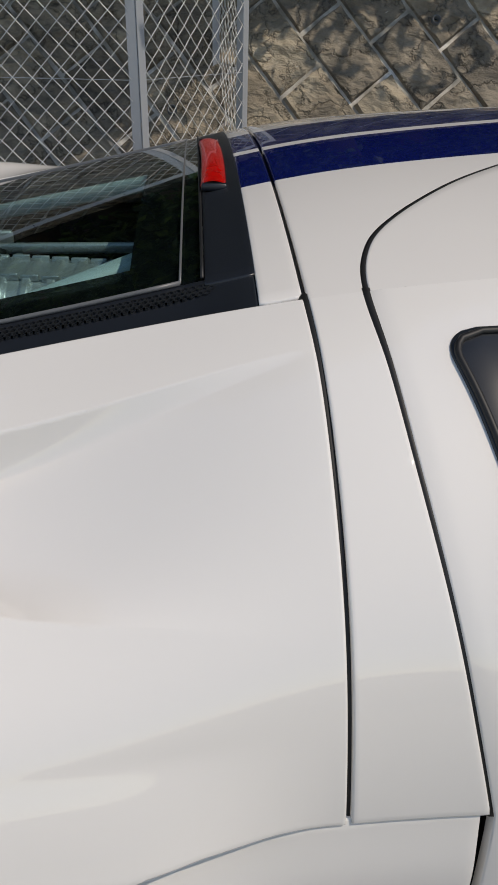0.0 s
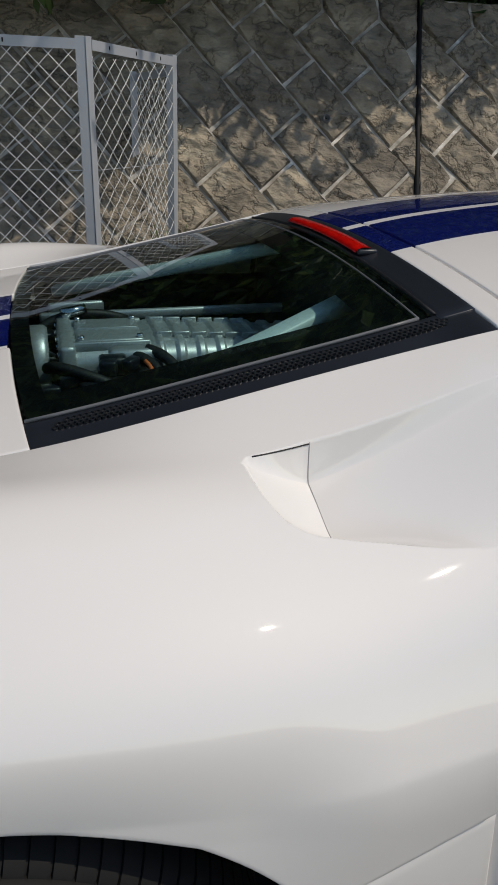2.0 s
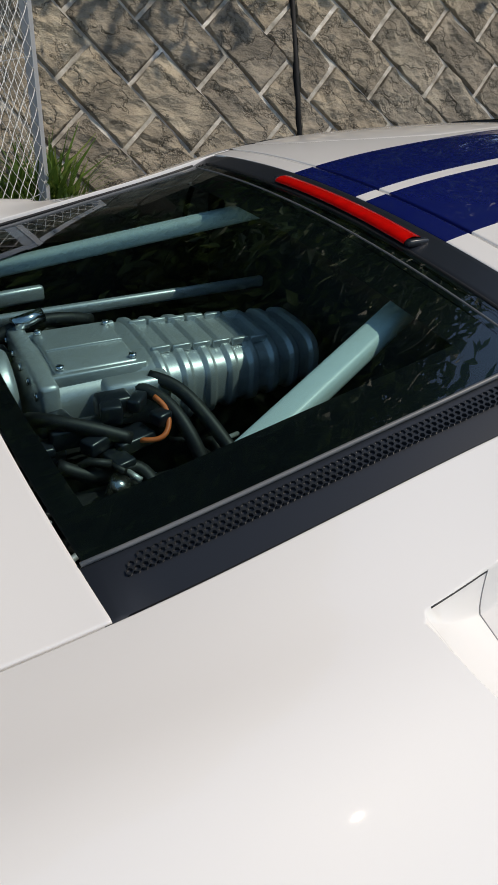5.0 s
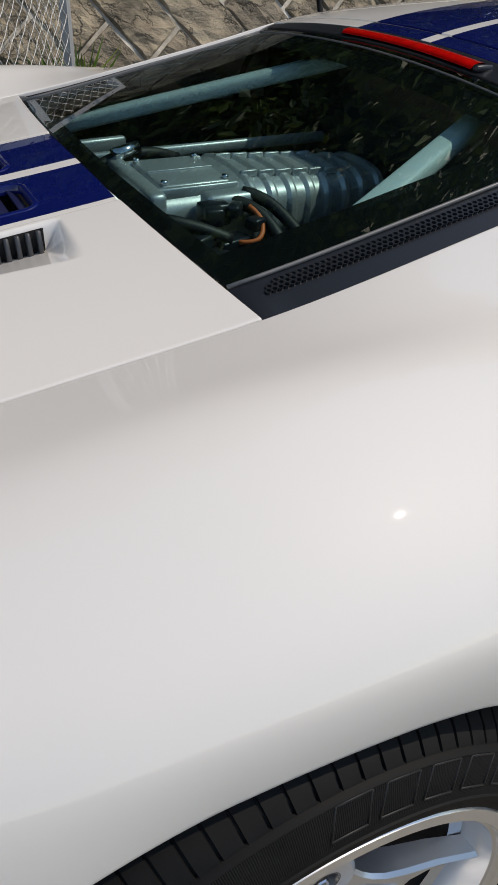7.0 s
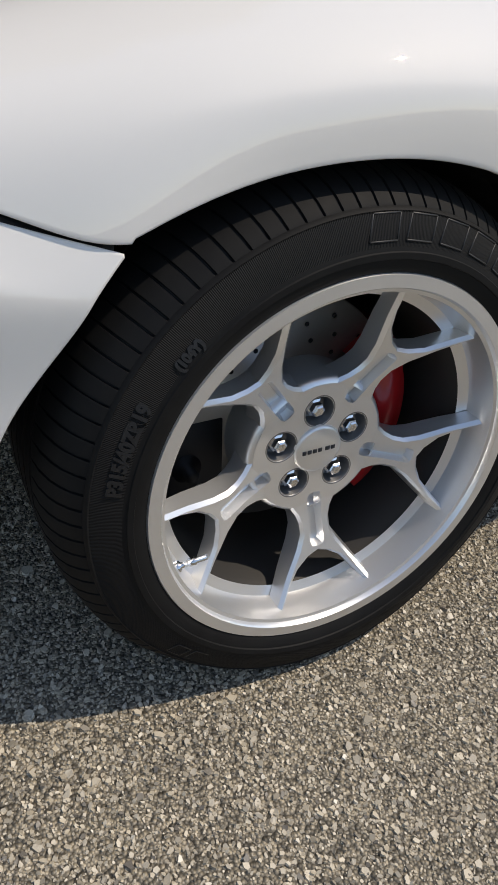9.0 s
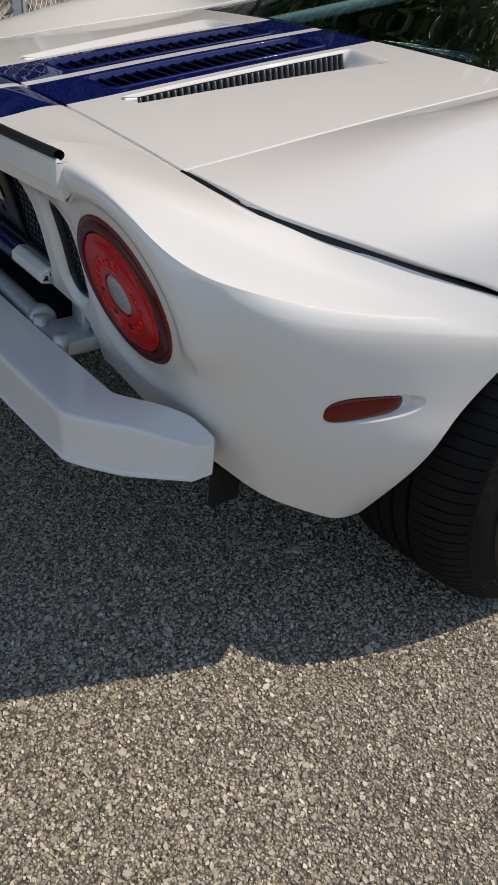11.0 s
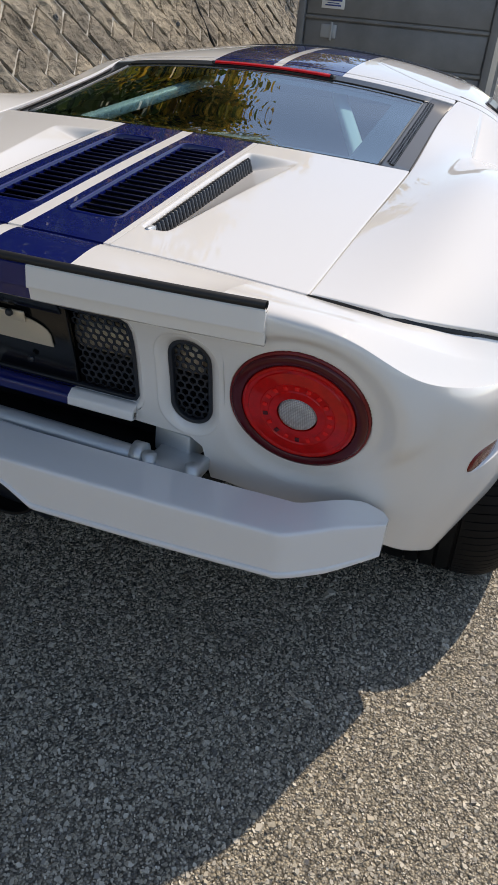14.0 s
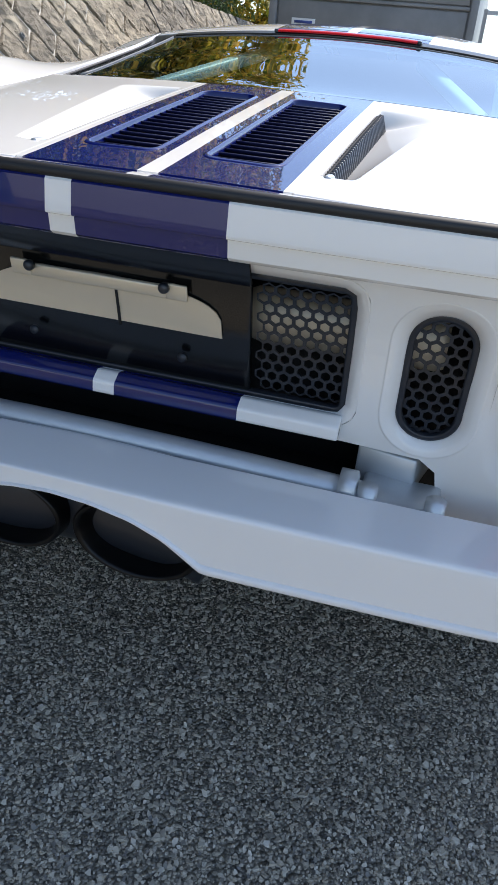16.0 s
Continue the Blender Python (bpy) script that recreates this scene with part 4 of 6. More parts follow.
# ---- rear bumper bar, crash beam, exhausts ----
def bar(u, v):
    y = (2 * u - 1) * 0.750
    a = np.abs(y)
    fx = -0.872 + 0.020 * (a / 0.6) ** 2 + 0.122 * np.clip((a - 0.61) / 0.14, 0, 1) ** 1.2
    bottom = np.interp(a, (0, 0.05, 0.10, 0.14, 0.172, 0.188, 0.6, 0.68, 0.750), (0.4627, 0.459, 0.449, 0.433, 0.412, 0.4015, 0.401, 0.394, 0.400))
    ztop = np.interp(a, (0, 0.60, 0.68, 0.750), (0.484, 0.480, 0.478, 0.462))
    back = np.interp(a, (0, 0.55, 0.64, 0.70, 0.738, 0.750), (0.098, 0.088, 0.085, 0.080, 0.058, 0.034))
    rise = np.interp(a, (0, 0.60, 0.66, 0.71, 0.750), (0.010, 0.012, 0.013, 0.006, -0.010))
    k = np.array([0.0, 0.10, 0.13, 0.165, 0.185, 0.20, 0.25, 0.345, 0.365, 0.385, 0.60, 0.64, 0.68, 0.90, 1.0])
    ox = np.array([0.5, 0.10, -0.03, -0.045, -0.045, 0.0, 0.0, 0.0, 0.012, 0.05, 0.93, 1.0, 1.0, 1.0, 0.5])
    oz = np.array([0.0, 0.0, 0.0, 0.03, 0.10, 0.13, 0.4, 0.93, 0.985, 1.01, 1.0, 0.9, 0.6, 0.0, 0.0])
    px, pz = np.interp(v, k, ox), np.interp(v, k, oz)
    return fx + px * back, y, bottom + (ztop - bottom) * pz + rise * np.clip(px, 0, 1) * (pz > 0.7)


bumper = panel("rear_bumper", bar, 150, 101, M["white"], car, "white rear bumper bar", depth=0.0)
bm = bmesh.new()
bm.from_mesh(bumper.data)
bmesh.ops.remove_doubles(bm, verts=bm.verts, dist=0.0002)
bmesh.ops.holes_fill(bm, edges=[e for e in bm.edges if e.is_boundary], sides=0)
bm.to_mesh(bumper.data)
bm.free()
bumper.data.set_sharp_from_angle(angle=radians(38))
v, f = tube([(-0.752, y, 0.486 - 0.006 * (y / 0.33) ** 2) for y in np.linspace(-0.34, 0.34, 12)], 0.018, 16)
beam = ob_from("crash_beam", v, f, M["cast"], car, "bare aluminium crash beam")
for s in (-1, 1):
    v, f = tube([(-0.752, s * 0.315, 0.486), (-0.752, s * 0.335, 0.486), (-0.752, s * 0.337, 0.486)], (0.023, 0.023, 0.019), 16)
    ob_from("beam_collar", v, f, M["cast"], beam)
    part("beam_bracket", box_bm(0.075, 0.095, 0.026, (-0.735, s * 0.387, 0.474), 0.005), M["cast"], beam)
    part("beam_mount", box_bm(0.10, 0.075, 0.05, (-0.655, s * 0.372, 0.495), 0.004, Matrix.Rotation(radians(12 * s), 4, "Z")), M["cast"], beam)
    for yy in (0.350, 0.428):
        v, f = tube([(-0.765, s * yy, 0.462), (-0.765, s * yy, 0.502)], 0.012, 12)
        ob_from("bracket_post", v, f, M["cast"], beam)
# near-black sheets stand for the shade in the cavity behind the tail
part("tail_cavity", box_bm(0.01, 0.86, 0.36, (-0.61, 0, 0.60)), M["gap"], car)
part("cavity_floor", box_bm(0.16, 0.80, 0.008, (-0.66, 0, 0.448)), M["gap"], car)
for s in (-1, 1):
    v, f = lathe([(0.0, -0.12), (0.07, -0.12), (0.08, -0.11), (0.08, 0.11), (0.07, 0.12), (0.0, 0.12)], 32, "y")
    o = ob_from("silencer", v, f, M["warmsteel"], car, "steel silencer behind the grille")
    o.location = (-0.672, s * 0.285, 0.655)
    o.scale = (0.30, 1, 0.42)
# exhausts in a black apron
apron = ob_from("exhaust_apron", *tube([(-0.80, y, 0.395 - 0.03 * (y / 0.2) ** 2) for y in np.linspace(-0.175, 0.175, 12)], 0.055, 20), M["black"], car, "black apron round the exhausts")
apron.scale = (0.6, 1, 1)
apron.location = (-0.30, 0, 0)
for s in (-1, 1):
    v, f = lathe([(0.0, 0.16), (0.060, 0.155), (0.066, 0.03), (0.074, 0.004), (0.079, -0.002), (0.083, 0.002), (0.084, 0.03), (0.080, 0.20)], 56, "x")
    v = [(x - 0.10 * z, y, z * 0.70) for x, y, z in v]
    o = ob_from("exhaust_pipe", v, f, M["pipe"], car, "black exhaust outlet")
    o.location = (-0.838, s * 0.091, 0.395)
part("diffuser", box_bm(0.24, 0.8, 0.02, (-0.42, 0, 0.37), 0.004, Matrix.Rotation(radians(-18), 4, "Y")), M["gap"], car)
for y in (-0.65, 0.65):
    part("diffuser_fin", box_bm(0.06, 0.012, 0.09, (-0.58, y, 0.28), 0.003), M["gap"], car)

# ---- louvres in the deck ----
for a, b, c, d in LOUV:
    collar("louvre_frame", ring(a, b, c, d, 0.018), on_deck, 0.009, 0.0022, M["blue"], car, "raised blue louvre frame", inset=-0.001)
    n = 19
    for k in range(n):
        x = a + 0.012 + (b - a - 0.024) * k / (n - 1)
        z = float(deck_z(x, (c + d) / 2)) - 0.011
        bm = box_bm(0.019, d - c + 0.004, 0.0026, (x, (c + d) / 2, z), 0.001, Matrix.Rotation(radians(26), 4, "Y"), 1)
        part("louvre_slat", bm, M["slat"], car)
# near-black tray stands for the shade under the slats
part("louvre_tray", box_bm(0.54, 0.32, 0.01, (-0.26, 0, 0.755), 0, Matrix.Rotation(radians(-9.2), 4, "Y")), M["gap"], car)

# ---- finned side vents in the deck ----
for s in (-1, 1):
    n = 34
    for k in range(n):
        x = -0.495 + 0.475 * k / (n - 1)
        t = (x + 0.525) / 0.51
        zt = float(deck_z(x, 0.205))
        h = 0.036
        bm = box_bm(0.0066, 0.016, h, (x, s * (0.206 + 0.006), zt - h / 2 - (0.0045 if s < 0 else 0.011)), 0.0016, Matrix.Rotation(radians(18 * s), 4, "X"), 1)
        part("vent_fin", bm, M["fin"], car)
    pts = [(x, s * 0.2035, float(deck_z(x, 0.2035)) - 0.0008) for x in np.linspace(-0.525, -0.010, 14)]
    # black strip stands for the shade behind the fins
    vb, fb = [], []
    for x in np.linspace(-0.515, -0.012, 16):
        zt = float(deck_z(x, 0.205)) - 0.004
        vb += [(x, s * 0.2082, zt), (x, s * 0.2092, zt - 0.036), (x, s * 0.2072, zt - 0.036), (x, s * 0.2062, zt)]
    fb = [(4 * i + k, 4 * i + (k + 1) % 4, 4 * i + 4 + (k + 1) % 4, 4 * i + 4 + k) for i in range(15) for k in range(4)]
    ob_from("vent_backing", vb, fb, M["gap"], car, "black opening behind the fins", smooth=False)
    part("vent_end", box_bm(0.030, 0.012, 0.026, (-0.516, s * 0.213, float(deck_z(-0.516, 0.21)) - 0.012), 0.004), M["cast"], car, "silver vent end cap")

# ---- rear window surround and brake lamp ----
frit_m = Mat("black_glass_edge", (0.006, 0.007, 0.008), 0.12)
M["frit"] = frit_m.m


def frit(u0, u1, v0, v1):
    base = window_fn(0.484, 0.486, 0.132, 0.70, -0.0055)
    return lambda u, v: base(u0 + (u1 - u0) * u, v0 + (v1 - v0) * v)


panel("window_edge", frit(0, 1, 0, 0.080), 30, 3, M["frit"], car, depth=0)
panel("window_edge", frit(0, 1, 0.920, 1), 30, 3, M["frit"], car, depth=0)
panel("window_edge", frit(0, 0.055, 0.080, 0.920), 6, 31, M["frit"], car, depth=0)
panel("window_edge", frit(0.855, 1, 0.080, 0.920), 6, 31, M["frit"], car, depth=0)
for s in (-1, 1):
    pts = [(x, s * 0.4865, float(deck_z(x, 0.4865)) + 0.0005) for x in np.linspace(0.128, 0.676, 14)]
    v, f = tube(pts, 0.0028, 8)
    ob_from("window_trim", v, f, M["trim"], car, "thin grey window trim")
pts = [(0.700 + 0 * y, y, float(deck_z(0.702, y)) + 0.0005) for y in np.linspace(-0.487, 0.487, 24)]
v, f = tube(pts, 0.002, 8)
ob_from("window_seal", v, f, M["seal"], car)
v, f = tube([(0.676, y, float(deck_z(0.676, y)) + 0.0005) for y in np.linspace(-0.487, 0.487, 24)], 0.0014, 8)
ob_from("window_trim", v, f, M["trim"], car, "thin grey window trim")


def lamp_top(u, v):
    y = (2 * u - 1) * 0.190
    w = v * math.pi
    return 0.722 + 0.0185 * np.cos(w) - 0.010 * (y / 0.19) ** 2 * 0.3, y, deck_z(0.722 + 0 * y, y) + 0.001 + 0.009 * np.sin(w)


bl = panel("brake_lamp", lamp_top, 40, 15, M["red"], car, "long red high-level brake lamp", depth=0)
for s in (-1, 1):
    part("lamp_end", box_bm(0.036, 0.012, 0.010, (0.720, s * 0.1955, float(deck_z(0.72, 0.195)) + 0.004), 0.003), M["black"], bl)

# mesh strip sunk in each side panel
for s in (-1, 1):
    honeycomb("side_mesh", (0.42, 0.507, lambda a, b: 0.165 < a < 0.712 and 0.4975 + max(0, 0.02 - (a - 0.165) * 0.4) * 0.2 < b < 0.519), lambda a, b, h, s=s: Vector((a, s * b, float(deck_z(a, b)) - 0.0015 - 0.09 * (b - 0.4975) + h)), 0.0078, 0.0012, M["meshm"], car, "black honeycomb vent mesh", thick=0.004)
    pts = [(x, s * (LY[0](x) - 0.006), float(deck_z(x, LY[0](x) - 0.006)) - 0.010) for x in np.linspace(0.150, 0.70, 14)]
    v, f = tube(pts, 0.0035, 8)
    ob_from("panel_bead", v, f, M["seal"], car)


# windscreen and its black edge
def screen(grow, lift):
    def fn(u, v):
        x = 1.40 - grow + (1.93 + grow - 1.40 + grow) * u
        y = (2 * v - 1) * (0.50 + grow + 0.05 * u)
        return x, y, deck_z(x, y) + lift

    return fn


panel("windscreen_edge", screen(0.012, 0.004), 20, 31, M["black"], car, depth=0.004)
panel("windscreen", screen(-0.012, 0.006), 20, 31, M["frit"], car, "dark windscreen", depth=0.002)


# ---- seams and side window ----
def seam(name, pts, r, mat=None):
    v, f = tube(pts, r, 8)
    return ob_from(name, v, f, mat or M["seal"], car)


for s in (-1, 1):
    def on_side(x, w, inset):
        px, py, pz = side_at(np.array([x]), np.array([w]))
        return (float(px[0]), -s * (float(py[0]) + inset) if s > 0 else float(py[0]) + inset, float(pz[0]) - inset * 0.4)

    wb = float(w_of_z(np.array([0.81]), np.array([0.683]), 0.0)[0])
    seam("wing_seam", [on_side(0.800 + 0.0125 * k / 24, wb * k / 24, 0.012) for k in range(25)], 0.0075)
    wd = float(w_of_z(np.array([0.93]), np.array([0.40]), 0.0)[0])
    seam("door_seal", [on_side(float(door_line(k / 40)), wb * k / 40, 0.0065) for k in range(41)], 0.0055)
    seam("door_seal", [(float(x), s * float(y), float(deck_z(x, y)) - 0.0058) for x, y in zip(CUT_X[4:], CUT_Y[4:])], 0.0055)
    seam("roof_seam", [(0.7992, s * y, float(deck_z(0.7992, y)) - 0.012) for y in np.linspace(0, 0.57, 12)], 0.006)
    seam("deck_seam", [(-0.6212, s * y, float(deck_z(-0.62, y)) - 0.012) for y in np.linspace(0, 0.555, 12)], 0.007)
    qb = [quarter_bottom(np.array([u])) for u in np.linspace(0.0, 0.285, 16)]
    seam("tail_seam", [on_side(float(x[0]) - 0.004, float(w_of_z(x, z, 0.0)[0]) + 0.006, 0.018) for x, z in qb if x[0] < -0.255], 0.009)
    pts = [on_side(0.612 + (0.80 - 0.612) * k / 10, float(w_of_z(np.array([0.612 + 0.188 * k / 10]), np.array([0.684 - 0.005]), 0.0)[0]), 0.014) for k in range(11)]
    seam("intake_seam", pts, 0.004)

    # side window: a black surround and dark glass let into the door
    def win(x0, grow, lift):
        def fn(u, v):
            top_w, low_w = 0.101 - grow * 0.7, 0.314 + grow * 0.7
            w = top_w + (low_w - top_w) * v
            xa = x0 - grow * 0.35 + 0.055 * v + 0.034 * (1 - np.sqrt(np.clip(1 - np.clip(1 - v / 0.15, 0, 1) ** 2, 0, 1)))
            x = xa + (1.75 - xa) * u
            px, py, pz = side_at(x, w)
            return px, py - lift, pz + lift * 0.6

        return fn

    panel("window_frame", win(0.922, 0.03, 0.003), 30, 60, M["black"], DOORS[0 if s < 0 else 1], "black window surround", s > 0, depth=0.006)
    panel("side_window", win(0.955, -0.03, 0.006), 30, 50, M["frit"], DOORS[0 if s < 0 else 1], "dark side window", s > 0, depth=0.003)
    round_it = [(u, 0.0) for u in np.linspace(0.9, 0.0, 16)] + [(0.0, v) for v in np.linspace(0.0, 1.0, 30)[1:]] + [(u, 1.0) for u in np.linspace(0.0, 0.9, 16)[1:]]
    for fn, thick, mat in ((win(0.955, -0.03, 0.007), 0.0022, M["trim"]), (win(0.922, 0.022, 0.004), 0.0035, M["seal"])):
        pts = [fn(np.array([u]), np.array([v])) for u, v in round_it]
        vt, ft = tube([(float(x[0]), -s * float(y[0]), float(z[0])) for x, y, z in pts], thick, 8)
        ob_from("window_bead", vt, ft, mat, DOORS[0 if s < 0 else 1])

    # sill and the recessed flank of the side intake
    def sill(u, v):
        x = 0.40 + 1.55 * u
        zt = np.where(x < 0.60, 0.548 + 0.036 * (x - 0.40) / 0.20, 0.40)
        z = zt + (0.17 - zt) * v
        xx = np.maximum(x, np.where(z < 0.745, np.sqrt(np.clip(ARCH_R**2 - (z - ARCH_Z) ** 2, 0, 1)) + 0.012, x))
        px, py, pz = side_at(xx, w_of_z(xx, z, 0.0))
        return px, py, pz

    panel("sill", sill, 120, 24, M["white"], car, "white sill under the doors", s > 0)

    def intake(u, v):
        x = 0.602 + 0.322 * u
        z = 0.6835 - 0.3375 * v
        px, py, pz = side_at(x, w_of_z(x, z, 0.0))
        inset = 0.007 + 0.032 * np.clip((0.64 - x) / 0.05, 0, 1) - 0.014 * step(0.0, 0.22, v)
        return px, py + inset * (1 - 0.6 * step(0.66, 0.78, x)), pz

    panel("intake_flank", intake, 40, 30, M["white"], car, "", s > 0)

    # scoop insert joint
    def at_scoop(x, t):
        up = np.interp(x, (0.366, 0.3724, 0.4465, 0.563, 0.78), (0.692, 0.683, 0.672, 0.664, 0.650))
        low = np.interp(x, (0.366, 0.369, 0.374, 0.381, 0.390, 0.403, 0.42, 0.488, 0.5545, 0.60, 0.80), (0.695, 0.7247, 0.752, 0.772, 0.787, 0.797, 0.804, 0.815, 0.8274, 0.833, 0.852))
        y = up + (low - up) * t
        a, b = 0.0, 0.6
        for _ in range(30):
            m = (a + b) / 2
            if -float(side_at(np.array([x]), np.array([m]))[1][0]) < y:
                a = m
            else:
                b = m
        px, py, pz = side_at(np.array([x]), np.array([a]))
        d = scoop_depth(px, py)
        return (float(px[0]), float((py + d * 0.22)[0]) * (1 if s < 0 else -1), float((pz - d * 0.78)[0]))

    seam("scoop_joint", [at_scoop(0.4535 - 0.003 * t, t) for t in np.linspace(-0.008, 0.93, 34)], 0.0007, M["gapline"])
    seam("scoop_joint", [at_scoop(0.380 + 0.073 * t, -0.004) for t in np.linspace(0, 1, 12)], 0.0010, M["seal"])

# inner shells that close the body, near-black in place of the shade inside
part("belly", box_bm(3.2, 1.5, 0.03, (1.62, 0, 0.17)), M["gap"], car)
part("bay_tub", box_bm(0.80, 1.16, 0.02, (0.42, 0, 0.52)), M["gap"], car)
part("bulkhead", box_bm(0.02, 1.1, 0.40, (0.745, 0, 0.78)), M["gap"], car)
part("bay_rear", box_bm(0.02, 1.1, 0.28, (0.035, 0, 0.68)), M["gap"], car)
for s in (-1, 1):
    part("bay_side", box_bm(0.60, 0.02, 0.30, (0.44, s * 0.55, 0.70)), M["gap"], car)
    v, f = [], []
    for i in range(25):
        a = radians(172 - 192 * i / 24)
        for y in (0.835, 0.58):
            v.append((0.452 * math.cos(a), s * y, ARCH_Z + 0.452 * math.sin(a)))
    f = [(2 * i, 2 * i + 1, 2 * i + 3, 2 * i + 2) for i in range(24)]
    f.append(tuple(2 * i + 1 for i in range(25)))
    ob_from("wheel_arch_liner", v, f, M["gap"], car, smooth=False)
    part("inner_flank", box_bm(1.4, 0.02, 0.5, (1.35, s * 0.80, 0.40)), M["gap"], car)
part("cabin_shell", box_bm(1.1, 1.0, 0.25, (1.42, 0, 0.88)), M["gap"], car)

# ---- engine under the rear window ----
engine = empty("engine", "silver supercharged engine seen under the rear window", "engine", (0.03, 0, 0.004))
sc = engine


def housing(u, v):
    """Supercharger body: a ribbed barrel with a flat top."""
    x = 0.17 + 0.46 * u
    w = v * 2 * math.pi
    r = np.interp(x, (0.17, 0.30, 0.33, 0.63), (0.085, 0.088, 0.098, 0.070))
    rib = 0.006 * (np.sin((x - 0.33) * 2 * math.pi / 0.040) > 0.25) * (x > 0.335)
    c, s = np.cos(w), np.sin(w)
    p = 0.62
    return x, 0.015 + (r * 1.15 + rib) * np.sign(c) * np.abs(c) ** p, 0.80 + (r * 0.62 + rib) * np.sign(s) * np.abs(s) ** p


o = panel("blower", housing, 150, 49, M["cast"], sc, "ribbed cast aluminium supercharger", depth=0)
part("blower_plate", box_bm(0.030, 0.225, 0.13, (0.168, 0.015, 0.795), 0.008), M["cast"], sc)
part("blower_top", box_bm(0.125, 0.15, 0.014, (0.250, 0.015, 0.853), 0.006), M["cast"], sc)
part("blower_side", box_bm(0.10, 0.04, 0.045, (0.290, -0.105, 0.835), 0.010), M["cast"], sc)
for y in np.linspace(-0.085, 0.115, 5):
    v, f = lathe([(0.0, -0.004), (0.006, -0.004), (0.006, 0.0), (0.0, 0.0)], 6, "x")
    ob_from("plate_bolt", v, f, M["chrome"], sc).location = (0.1525, y, 0.842)
for y, z in ((-0.090, 0.745), (0.120, 0.745), (-0.090, 0.80), (0.120, 0.80)):
    v, f = lathe([(0.0, -0.005), (0.007, -0.005), (0.0075, 0.0), (0.0, 0.0)], 6, "x")
    ob_from("plate_bolt", v, f, M["chrome"], sc).location = (0.1525, y, z)
for x, y in ((0.195, -0.05), (0.195, 0.08), (0.305, -0.05), (0.305, 0.08)):
    v, f = lathe([(0.0, 0.006), (0.006, 0.006), (0.007, 0.0), (0.0, 0.0)], 6, "z")
    ob_from("top_bolt", v, f, M["chrome"], sc).location = (x, y, 0.860)
for y in (-0.062, 0.092):
    part("blower_rail", box_bm(0.145, 0.012, 0.020, (0.250, y, 0.848), 0.003), M["cast"], sc)
part("blower_spine", box_bm(0.12, 0.004, 0.004, (0.250, 0.015, 0.861), 0.001), M["cast"], sc)
for y0 in (-0.045, 0.060):
    for k in range(6):
        part("rib_web", box_bm(0.03, 0.008, 0.012, (0.352 + 0.034 * k, y0, 0.862 - 0.002 * k), 0.002), M["cast"], sc)
v, f = lathe([(0.0, -0.02), (0.068, -0.02), (0.074, -0.012), (0.074, 0.012), (0.068, 0.02), (0.0, 0.02)], 40, "x")
o = ob_from("throttle_body", v, f, M["cast"], sc)
o.location = (0.115, 0.02, 0.795)
part("connector_block", box_bm(0.075, 0.030, 0.030, (0.185, -0.155, 0.815), 0.004), M["black"], sc, "black plug")
part("coil_pack", box_bm(0.05, 0.035, 0.035, (0.245, -0.135, 0.835), 0.006), M["black"], sc)
part("fuse_box", box_bm(0.06, 0.04, 0.02, (0.255, -0.175, 0.80), 0.004, Matrix.Rotation(0.3, 4, "Z")), M["black"], sc)
hoses = (
    ((0.145, -0.20, 0.80), (0.20, -0.21, 0.775), (0.25, -0.20, 0.77), (0.27, -0.23, 0.75)),
    ((0.285, -0.115, 0.845), (0.315, -0.15, 0.835), (0.335, -0.20, 0.80), (0.35, -0.24, 0.74)),
    ((0.310, -0.105, 0.852), (0.345, -0.14, 0.84), (0.375, -0.20, 0.80), (0.40, -0.26, 0.75)),
    ((0.13, -0.12, 0.83), (0.15, -0.15, 0.84), (0.20, -0.175, 0.83), (0.25, -0.19, 0.81)),
    ((0.10, 0.10, 0.82), (0.15, 0.125, 0.85), (0.23, 0.13, 0.86), (0.30, 0.15, 0.84)),
)
for pts in hoses:
    t = np.linspace(0, 1, 4)
    cs = [spl(t, [p[k] for p in pts]) for k in range(3)]
    v, f = tube([tuple(float(c(q)) for c in cs) for q in np.linspace(0, 1, 16)], 0.0105, 10)
    ob_from("hose", v, f, M["seal"], sc, "black rubber hose")
cs = [spl((0, 0.33, 0.66, 1), q) for q in ((0.262, 0.295, 0.31, 0.30), (-0.19, -0.20, -0.175, -0.15), (0.805, 0.81, 0.83, 0.845))]
v, f = tube([tuple(float(c(q)) for c in cs) for q in np.linspace(0, 1, 14)], 0.004, 8)
ob_from("orange_wire", v, f, M["orange"], sc, "orange wire")
v, f = tube([(0.205, -0.245, 0.76), (0.215, -0.25, 0.79)], 0.014, 12)
ob_from("filler_cap", v, f, M["steel"], sc)
v, f = tube([(0.165, 0.115, 0.865), (0.215, 0.125, 0.872)], 0.012, 12)
ob_from("pipe_union", v, f, M["chrome"], sc)
